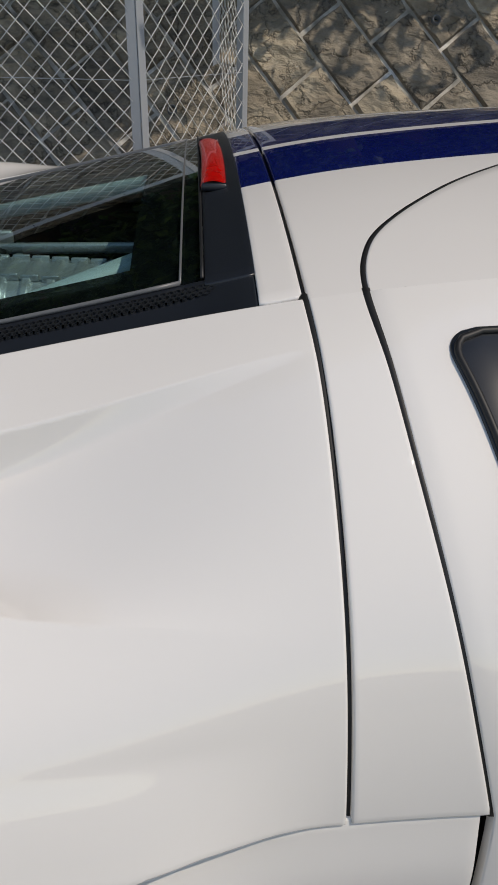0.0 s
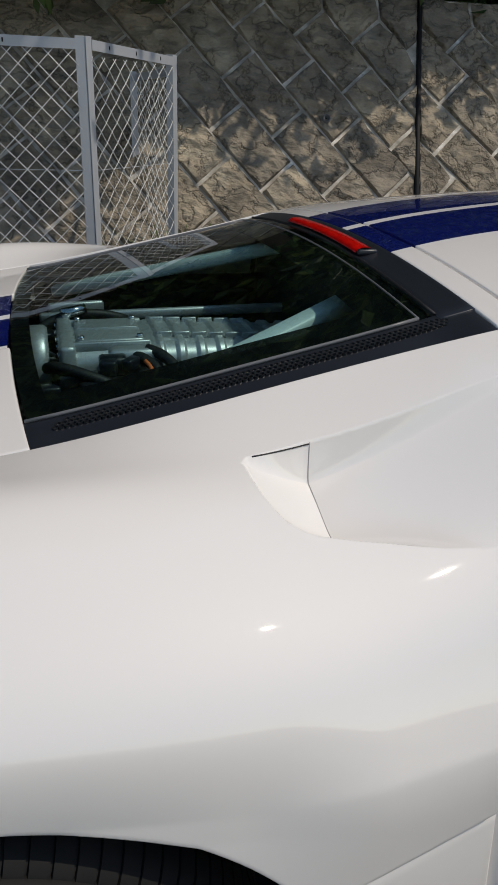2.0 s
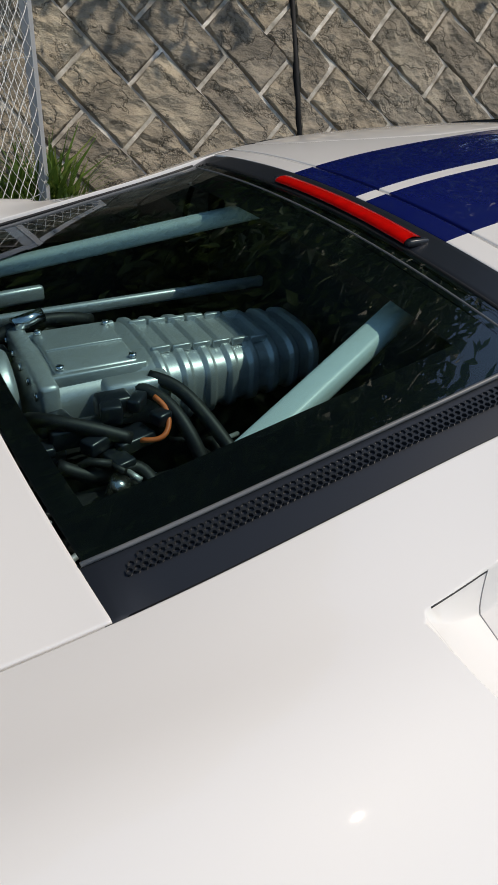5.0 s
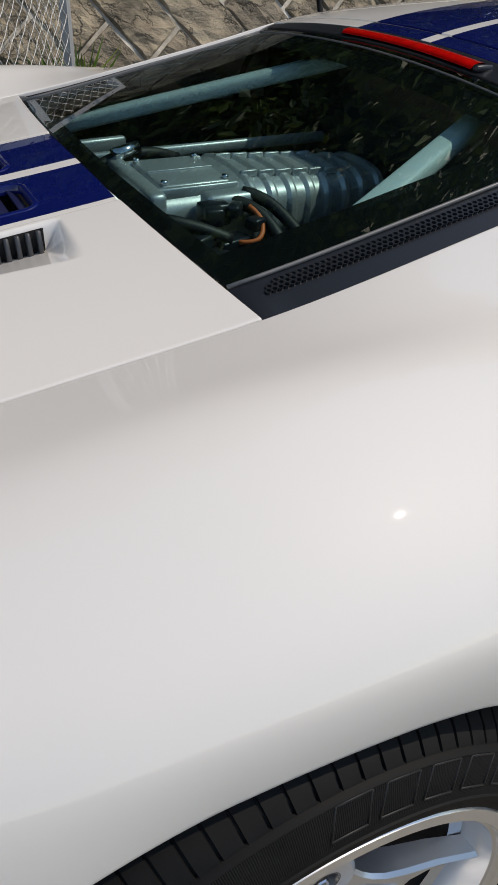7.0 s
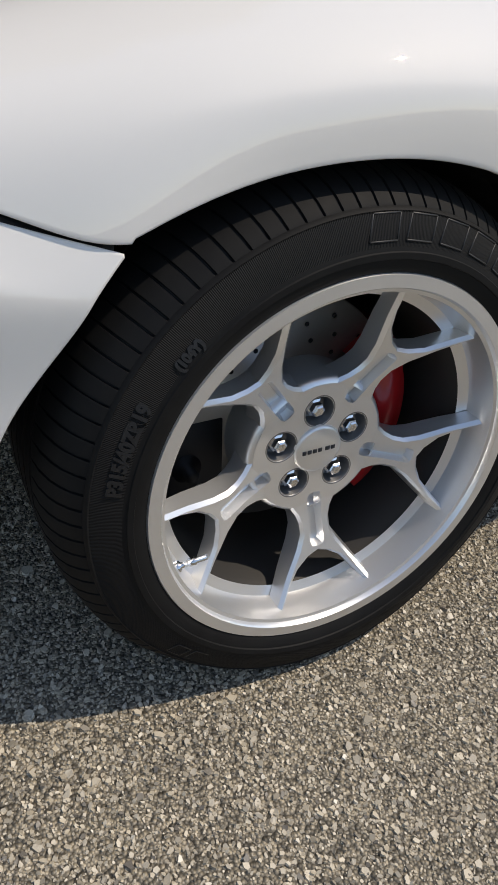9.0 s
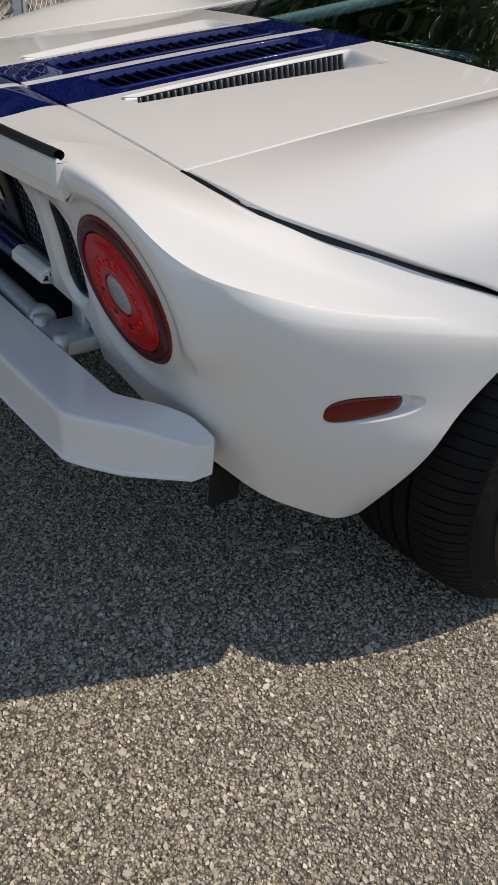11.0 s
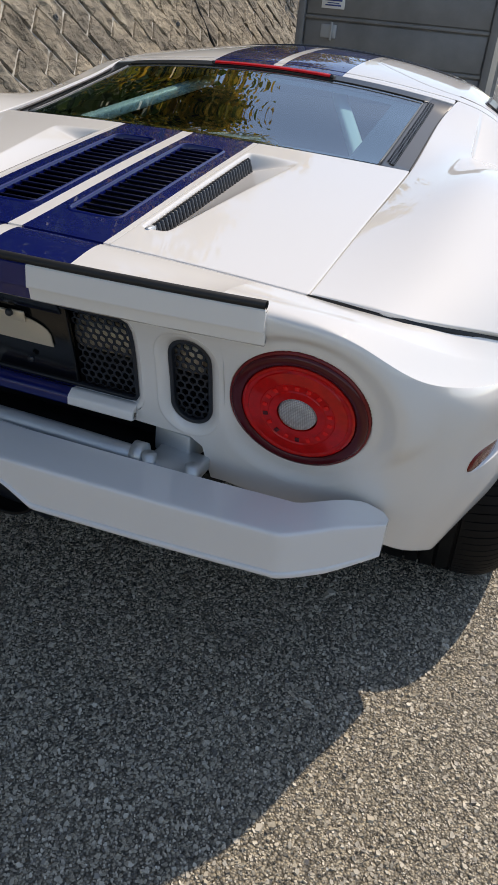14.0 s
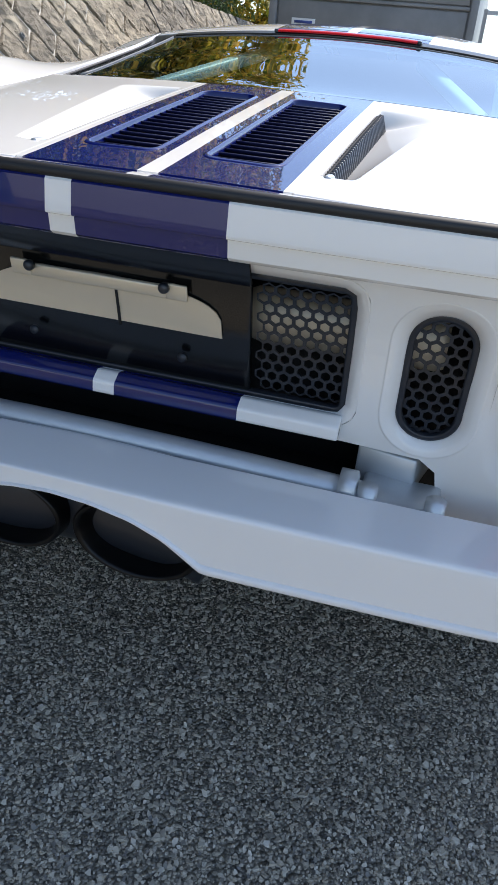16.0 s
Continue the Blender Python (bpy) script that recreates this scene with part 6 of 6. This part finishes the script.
def stone_mesh(poly, seed, bold):
    """A rough-faced block over a plan polygon: sunk edges, broken face."""
    bm = bmesh.new()
    vs = [bm.verts.new((x, y, -0.03)) for x, y in poly]
    face = bm.faces.new(vs)
    if face.normal.z < 0:
        face.normal_flip()
    g = bmesh.ops.extrude_face_region(bm, geom=[face])
    up = [e for e in g["geom"] if isinstance(e, bmesh.types.BMVert)]
    bmesh.ops.translate(bm, vec=(0, 0, 0.032), verts=up)
    faces = [e for e in g["geom"] if isinstance(e, bmesh.types.BMFace)]
    bmesh.ops.inset_region(bm, faces=faces, thickness=0.018, depth=0.012)
    bmesh.ops.triangulate(bm, faces=[f for f in bm.faces if len(f.verts) > 4 or f in faces])
    inner = [f for f in bm.faces if f.calc_center_median().z > 0.006 and f.normal.z > 0.8]
    for cut in range(3 if bold else 2):
        es = list({e for f in inner for e in f.edges if e.calc_length() > 0.05})
        bmesh.ops.subdivide_edges(bm, edges=es, cuts=1, use_grid_fill=True)
        bmesh.ops.triangulate(bm, faces=[f for f in bm.faces if len(f.verts) > 4])
        inner = [f for f in bm.faces if f.normal.z > 0.55 and f.calc_center_median().z > 0.004]
    off = Vector((seed * 3.7, seed * 1.3, seed))
    for v in bm.verts:
        if v.co.z > 0.008:
            n1 = noise.noise(v.co * 4.0 + off)
            n2 = noise.ridged_multi_fractal(v.co * 7.0 + off, 0.9, 2.1, 4, 1.0, 2.0)
            v.co.z += 0.030 * n1 + 0.020 * (n2 - 1.0) + 0.014
            v.co.x += 0.006 * noise.noise(v.co * 9 + off)
            v.co.z = max(v.co.z, 0.011 + 0.006 * n1)
    me = bpy.data.meshes.new("stone")
    bm.to_mesh(me)
    bm.free()
    me.materials.append(M["stone"])
    return me


JOINT = 0.018
shared = {}


def lay_stone(poly, seed, near, limits):
    """One stone over a plan polygon, trimmed by lines; whole ones share their mesh."""
    poly = [(p.x, p.y) for p in poly]
    cut = poly
    for line in limits:
        cut = clip_poly(cut, *line)
    if len(cut) < 3:
        return
    mid = Vector((sum(p[0] for p in cut) / len(cut), sum(p[1] for p in cut) / len(cut)))
    area = abs(sum(cut[i - 1][0] * cut[i][1] - cut[i][0] * cut[i - 1][1] for i in range(len(cut)))) / 2
    if area < 0.006 or not -2.4 < mid.x < 16.2:
        return
    flat = [(p[0] - mid.x, p[1] - mid.y) for p in cut]
    if len(cut) == 4 and cut == poly:
        key = (seed % 11, near, round(flat[0][0], 4))
        if key not in shared:
            shared[key] = stone_mesh(flat, seed % 11, near)
        mesh = shared[key]
    else:
        mesh = stone_mesh(flat, seed * 0.37, near)
    ob = new("stone", mesh)
    ob.parent = wall
    ob.location = (mid.x, mid.y, 0)


def shrink(poly, by):
    """The polygon with every side moved inwards."""
    out = []
    n = len(poly)
    for i in range(n):
        a, p, c = poly[i - 1], poly[i], poly[(i + 1) % n]
        u, w = (p - a).normalized(), (c - p).normalized()
        nu, nw = Vector((-u.y, u.x)), Vector((-w.y, w.x))
        out.append(p + (nu + nw) * (by / max(0.3, 1 + nu.dot(nw))))
    return out


def courses(start, down, up, short, stagger, long, limits):
    """Strips of stones that run down to the right, each strip's joints lower than its neighbour's, closed above by five-sided top stones."""
    e1 = Vector((math.cos(radians(down)), math.sin(radians(down))))
    e2 = Vector((math.cos(radians(up)), math.sin(radians(up))))
    step = e2 * short + e1 * stagger
    for r in range(-14, 40):
        foot = start + step * r
        if not -3.8 < foot.x < 17:
            continue
        head, last = foot + e2 * short, foot - e1 * stagger
        if max(head.y, last.y) < TOP - 0.02:
            lay_stone(shrink([last, foot, head, Vector((head.x, TOP)), Vector((last.x, TOP))], JOINT / 2), r * 5 + 3, head.x < 5, limits)
        for c in range(-2 if head.y > TOP else 0, 7):
            p = foot + e1 * (c * long)
            if p.y < -0.3:
                break
            lay_stone(shrink([p, p + e1 * long, p + e1 * long + e2 * short, p + e2 * short], JOINT / 2), r * 7 + c * 3, -1 < p.x < 5, limits)


LEAN = 0.176
SPLIT = 2.95 - LEAN * TOP / 2
edges = [(0, 1, TOP), (0, -1, 0.05)]
courses(Vector((1.627, 2.11)), -54.0, 40.0, 0.345, 0.322, 0.547, edges + [(1, -LEAN, SPLIT - 0.012)])
courses(Vector((3.324, 2.00)), -48.0, 41.6, 0.375, 0.335, 0.57, edges + [(-1, LEAN, -SPLIT - 0.012), (1, 0, 9.588)])
courses(Vector((3.464, 2.00)), -48.0, 41.6, 0.375, 0.335, 0.57, edges + [(-1, 0, -9.612)])
for c, lean in ((2.95, -0.174), (9.6, 0.0)):
    part("joint_strip", box_bm(0.026, TOP * 1.01, 0.06, (c, TOP / 2, 0.012), 0, Matrix.Rotation(lean, 4, "Z")), M["gap"], wall)
for x, s in ((2.24, 1.405), (5.6, 1.30), (0.55, 0.80), (8.6, 1.4)):
    v, f = lathe([(0.020, -0.05), (0.020, 0.045), (0.026, 0.047), (0.030, 0.044), (0.030, -0.05)], 28, "z")
    o = ob_from("drain_pipe", v, f, M["trim"], None)
    tagged(o, "short grey drain pipe end in the stone wall", "pipe")
    o.matrix_basis = wall_m @ Matrix.Translation((x, s, 0.01))
    # black disc closes the pipe and stands for the shade in its bore
    v, f = lathe([(0.0, 0.0), (0.0205, 0.0)], 20, "z")
    ob_from("pipe_bore", v, f, M["gap"], o, smooth=False).location = (0, 0, 0.012)

# bank of earth on top of the wall
bank_y = FOOT + BAT * TOP / SLOPE
bank_z = TOP / SLOPE
tagged(ob_from("bank", [(-30, bank_y - 0.02, bank_z), (30, bank_y - 0.02, bank_z), (30, bank_y + 3, bank_z + 0.2), (-30, bank_y + 3, bank_z + 0.2), (9, bank_y + 3, bank_z + 0.2), (7, bank_y + 9, 9.5), (-30, bank_y + 9, 9.5), (30, 60, 3.0), (9, 60, 3.0)], [(0, 1, 2, 4, 3), (3, 4, 5, 6), (4, 2, 7, 8)], M["earth"], smooth=False), "dark earth bank above the stone wall", "earth", kind="structure")


# ---- planting ----
def leaf_cards(centres, spread, per, size, seed):
    g = np.random.default_rng(seed)
    c = np.repeat(np.asarray(centres, float), per, 0)
    p = c + g.normal(0, 1, c.shape) * np.asarray(spread)
    n = len(p)
    a = g.normal(0, 1, (n, 3))
    a /= np.linalg.norm(a, axis=1, keepdims=True)
    b = np.cross(a, g.normal(0, 1, (n, 3)))
    b /= np.linalg.norm(b, axis=1, keepdims=True) + 1e-9
    s = size * g.uniform(0.6, 1.3, (n, 1))
    fold = np.cross(a, b) * s * 0.18
    verts = np.stack([p - a * s, p + b * s * 0.45 + fold, p + a * s, p - b * s * 0.45 + fold], 1).reshape(-1, 3)
    faces = np.arange(n * 4).reshape(-1, 4)
    return verts.tolist(), faces.tolist()


def tree(x, y, z0, height, spread, leaves, label, seed, per=110, low=0.25, size=0.105, lean=0.0):
    g = random.Random(seed)
    t = empty("tree", label, "tree", (x, y, z0))
    trunk = [(0.12 * math.sin(2.0 * k / 7 + seed), 0.12 * math.cos(1.7 * k / 7 + seed) - 0.12 - lean * (k / 7) ** 0.7, height * 0.8 * k / 7) for k in range(8)]
    v, f = tube(trunk, [0.16 * (1 - 0.8 * k / 7) + 0.02 for k in range(8)], 10)
    ob_from("trunk", v, f, M["bark"], t)
    centres = []
    lv, lf = [], []
    for k in range(16):
        h = height * (low + (0.8 - low) * k / 15)
        a = k * 2.4 + seed
        reach = spread * (0.55 + 0.45 * g.random()) * math.sin(math.pi * (0.25 + 0.6 * (k / 15)))
        b = Vector(trunk[min(7, int(7 * h / (height * 0.8)))])
        e = b + Vector((math.cos(a) * reach, math.sin(a) * reach, 0.25 * reach + 0.3))
        v, f = tube([b, (b + e) / 2 + Vector((0, 0, 0.12)), e], (0.055, 0.035, 0.012), 6)
        lf += [tuple(i + len(lv) for i in q) for q in f]
        lv += v
        for q in range(7):
            w = 0.35 + 0.75 * g.random()
            centres.append(b + (e - b) * w + Vector((g.gauss(0, 0.35), g.gauss(0, 0.35), g.gauss(0.1, 0.3))))
    for q in range(26):
        a, r = g.uniform(0, 6.28), g.uniform(0, 0.6) * spread
        centres.append(Vector((math.cos(a) * r, math.sin(a) * r, height * g.uniform(0.72, 1.0))) - Vector((0, lean, 0)))
    ob_from("limbs", lv, lf, M["bark"], t)
    v, f = leaf_cards([tuple(c) for c in centres], (0.27, 0.27, 0.20), per, size, seed)
    tagged(ob_from("crown", v, f, leaves, t, smooth=False), kind="stuff")


for i, (x, y, h, r) in enumerate(((-3.0, 5.6, 6.4, 2.7), (-0.6, 5.1, 6.0, 2.7), (1.5, 4.9, 6.0, 2.7), (4.4, 6.3, 6.2, 2.4), (6.9, 7.4, 6.6, 2.4))):
    tree(x, y, bank_z, h, r, M["leaf"], "broadleaved tree with a dense dark green crown above the wall", 11 + i, low=0.25 if x < 2 else 0.42)
# leaning trees added as blockers, so their crowns shade the wall
for i, (x, y, h, r) in enumerate(((-1.3, 5.0, 4.6, 1.8), (-0.1, 5.0, 4.6, 1.8), (0.75, 5.15, 4.6, 1.6))):
    tree(x, y, bank_z, h, r, M["leaf"], "leaning tree whose dark green crown overhangs the wall", 51 + i, per=340, size=0.082, lean=2.7, low=0.12)
for i, (x, y, h, r, ln) in enumerate(((2.15, 5.3, 3.7, 1.0, 0.52), (3.45, 5.45, 3.6, 1.1, 0.62), (4.9, 5.7, 3.5, 1.1, 0.72))):
    tree(x, y, bank_z, h, r, M["leaf"], "leaning tree whose dark green crown overhangs the wall", 71 + i, per=290, size=0.085, lean=ln, low=0.22)
# one more tree added to deepen the shade high on the wall
for i, (x, y, h, r) in enumerate(((2.9, 5.5, 4.6, 1.4),)):
    tree(x, y, bank_z, h, r, M["leaf"], "young tree with a dark green crown above the wall", 61 + i, per=150, lean=0.5, low=0.2)
for i, (x, y, h, r) in enumerate(((9.2, 7.4, 7.5, 2.7), (12.4, 7.2, 7.8, 2.8), (16.0, 7.0, 8.0, 3.0), (20.0, 7.0, 8.5, 3.2), (26, 8.5, 9.0, 3.4))):
    tree(x, y, bank_z if x < 17 else 0.0, h, r, M["autumn"], "tree with yellowing autumn leaves beyond the wall", 31 + i, per=95, size=0.11)
g = random.Random(5)
hedge = [(x + g.gauss(0, 0.1), bank_y + 0.35 + g.random() * 0.9, bank_z + 0.05 + g.random() ** 1.3 * 0.9) for x in np.arange(-2.5, 16, 0.085) for _ in range(2)]
v, f = leaf_cards(hedge, (0.10, 0.10, 0.09), 55, 0.036, 3)
tagged(ob_from("hedge", v, f, M["leaf"], smooth=False), "dark green hedge along the top of the stone wall", "hedge", kind="stuff")

# thicket fills the rear window's reflection, its leaves coloured as if in shade
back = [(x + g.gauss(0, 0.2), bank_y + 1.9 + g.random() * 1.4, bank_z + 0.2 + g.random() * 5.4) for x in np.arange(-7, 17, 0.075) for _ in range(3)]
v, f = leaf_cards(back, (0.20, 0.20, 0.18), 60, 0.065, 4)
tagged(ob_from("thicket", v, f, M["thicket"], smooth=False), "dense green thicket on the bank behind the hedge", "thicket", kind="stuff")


def weed(x, y, h, n, seed):
    g = random.Random(seed)
    verts, faces = [], []
    for k in range(n):
        a, tilt, ln = g.uniform(0, 6.28), g.uniform(0.15, 0.9), h * g.uniform(0.5, 1.1)
        d = Vector((math.cos(a), math.sin(a), 0))
        side = Vector((-d.y, d.x, 0)) * g.uniform(0.006, 0.016)
        p0 = Vector((x + g.gauss(0, 0.06), y + g.gauss(0, 0.06), 0))
        pts = [p0 + d * (tilt * ln * t * t) + Vector((0, 0, ln * (t - 0.25 * tilt * t * t))) for t in (0, 0.35, 0.7, 1.0)]
        b = len(verts)
        for q, w in zip(pts, (0.6, 1.0, 0.8, 0.1)):
            verts += [q - side * w, q + side * w]
        faces += [(b + 2 * i, b + 2 * i + 1, b + 2 * i + 3, b + 2 * i + 2) for i in range(3)]
    o = ob_from("weed", verts, faces, M["weed"], smooth=False)
    tagged(o, "green weeds at the foot of the fence", "weed", kind="stuff")


for k, (x, y, h) in enumerate(((0.98, 3.28, 0.62), (0.86, 3.3, 0.5), (0.70, 3.2, 0.42), (0.55, 2.9, 0.36), (1.08, 3.35, 0.45))):
    weed(x, y, h, 90, k)


# ---- wire fence of framed panels ----
def fence_panel(a, b, h0, h1, label, seed, post_a=True, post_b=True, pitch=0.092):
    """A framed chain-link panel from a to b (plan), its top at h0 and h1."""
    a, b = Vector((*a, 0)), Vector((*b, 0))
    d = (b - a)
    ln = d.length
    d.normalize()
    fence = empty("fence_panel", label, "fence", a, "fence panels")
    rot = Matrix(((d.x, -d.y, 0, 0), (d.y, d.x, 0, 0), (0, 0, 1, 0), (0, 0, 0, 1)))

    def add(name, bm, mat, lab=""):
        bmesh.ops.transform(bm, matrix=rot, verts=bm.verts)
        return part(name, bm, mat, fence, lab, smooth=False)

    for on, x, h in ((post_a, 0.0, h0), (post_b, ln, h1)):
        if on:
            bm = box_bm(0.045, 0.005, h + 0.012, (x, 0, (h + 0.012) / 2), 0.001, None, 1)
            bm = join_bm(bm, box_bm(0.005, 0.040, h + 0.012, (x + (0.02 if x == 0 else -0.02), 0.022, (h + 0.012) / 2), 0.001, None, 1))
            add("post", bm, M["galv"], "galvanised angle post")
    mid = (h0 + h1) / 2
    tilt = Matrix.Rotation(-math.atan2(h1 - h0, ln), 4, "Y")
    add("top_rail", box_bm(ln - 0.04, 0.004, 0.045, (ln / 2, -0.004, mid - 0.022), 0.0, tilt), M["galv"], "flat bar with bolt slots")
    # slots are thin black boxes, their shade put on as colour
    for k in range(3):
        x = ln * (0.2 + 0.3 * k)
        add("bolt_slot", box_bm(0.007, 0.002, 0.018, (x, -0.0072, h0 + (h1 - h0) * x / ln - 0.021), 0.0), M["gap"])
    for z in (0.955, 0.30):
        add("tie_wire", box_bm(ln, 0.003, 0.003, (ln / 2, 0.004, z), 0.0), M["galv"])
    verts, faces = [], []

    def rod(p, q, off):
        u = (q - p)
        if u.length < 0.02:
            return
        n = max(1, round(u.length / (pitch * 0.7071)))
        pts = [p + u * (k / n) + Vector((0, off * (1 if k % 2 else -1), 0)) for k in range(n + 1)]
        v, f = tube(pts, 0.0023, 4)
        base = len(verts)
        verts.extend(v)
        faces.extend(tuple(i + base for i in q2) for q2 in f)

    top_h = min(h0, h1) - 0.045
    lo = 0.06
    step_x = pitch
    x = -top_h
    while x < ln:
        for sgn in (1, -1):
            # lines rise to one side or the other
            if sgn > 0:
                p0, p1 = Vector((x, 0, lo)), Vector((x + (top_h - lo), 0, top_h))
            else:
                p0, p1 = Vector((x + (top_h - lo), 0, lo)), Vector((x, 0, top_h))
            t0, t1 = 0.0, 1.0
            dx = p1.x - p0.x
            for lim, low in ((0.012, True), (ln - 0.012, False)):
                t = (lim - p0.x) / dx
                if (dx > 0) == low:
                    t0 = max(t0, t)
                else:
                    t1 = min(t1, t)
            if t1 - t0 > 0.01:
                rod(p0 + (p1 - p0) * t0, p0 + (p1 - p0) * t1, 0.0022)
        x += step_x
    o = ob_from("wire_mesh", [rot @ v for v in verts], faces, M["wire"], fence, "diamond wire mesh")
    tagged(o, kind="stuff")
    return fence


fence_panel((-1.30, 2.66), (0.415, 2.52), 1.535, 1.53, "galvanised chain-link fence panel beside the stone wall", 1)
fence_panel((0.455, 2.53), (0.965, 3.13), 1.53, 1.505, "galvanised chain-link fence panel set at an angle", 2)
fence_panel((0.965, 3.17), (0.845, 3.92), 1.46, 1.44, "chain-link fence panel that runs back to the wall", 3, post_a=False)
fence_panel((-3.0, 2.80), (-1.34, 2.66), 1.535, 1.535, "galvanised chain-link fence panel beside the stone wall", 4)

# ---- grey container with a small plate ----
CX, CY0, CY1, CH = 8.4, -0.13, 2.31, 2.6
box = empty("container", "grey painted steel container at the end of the yard", "container", (CX, 0, 0))
part("body", box_bm(6.0, CY1 - CY0, CH, (3.03, (CY0 + CY1) / 2, CH / 2), 0.01), M["grey"], box)
for y in (CY0 + 0.04, CY1 - 0.04):
    part("corner_post", box_bm(0.07, 0.09, CH, (0.0, y, CH / 2), 0.008), M["grey"], box)
for z in (0.06, 0.52, 0.98, 1.44, 1.90, 2.36):
    part("rib", box_bm(0.045, CY1 - CY0 - 0.18, 0.035, (0.01, (CY0 + CY1) / 2, z), 0.006), M["grey"], box)
for z in (0.29, 0.75, 1.21, 1.67, 2.13):
    part("panel", box_bm(0.03, CY1 - CY0 - 0.20, 0.40, (0.018, (CY0 + CY1) / 2, z), 0.012), M["grey"], box)
plate = part("name_plate", box_bm(0.006, 0.29, 0.135, (-0.012, 1.88, 1.61), 0.002), M["sign"], box, "small white enamel plate with blue writing")
for z, w, h in ((1.638, 0.22, 0.030), (1.602, 0.15, 0.010), (1.578, 0.20, 0.016)):
    part("writing", box_bm(0.002, w, h, (-0.0165, 1.88, z)), M["signink"], plate)
part("latch", box_bm(0.03, 0.20, 0.15, (-0.005, 1.90, 1.30), 0.01), M["galv"], box, "bare metal latch plate")
part("latch_bar", box_bm(0.03, 0.03, 0.20, (-0.03, 1.86, 1.30), 0.006), M["galv"], box)
fence_panel((8.35, -1.75), (8.35, -0.22), 1.9, 1.9, "wire mesh panel beside the container", 6)

# plain low wall, unseen, added to close the yard behind and bounce light
part_wall = part("wall_west", box_bm(0.3, 18.0, 0.9, (-7.6, -3.5, 0.45), 0.01), M["render"])
tagged(part_wall, "plain low pale rendered wall behind the yard", "wall", kind="structure")

# plain low wall, unseen, added along the yard's open side for the flank to mirror
tagged(part("wall_south", box_bm(26.0, 0.25, 0.9, (2.0, -5.6, 0.45), 0.01), M["warmwall"]), "plain low beige yard wall across from the car", "wall", kind="structure")
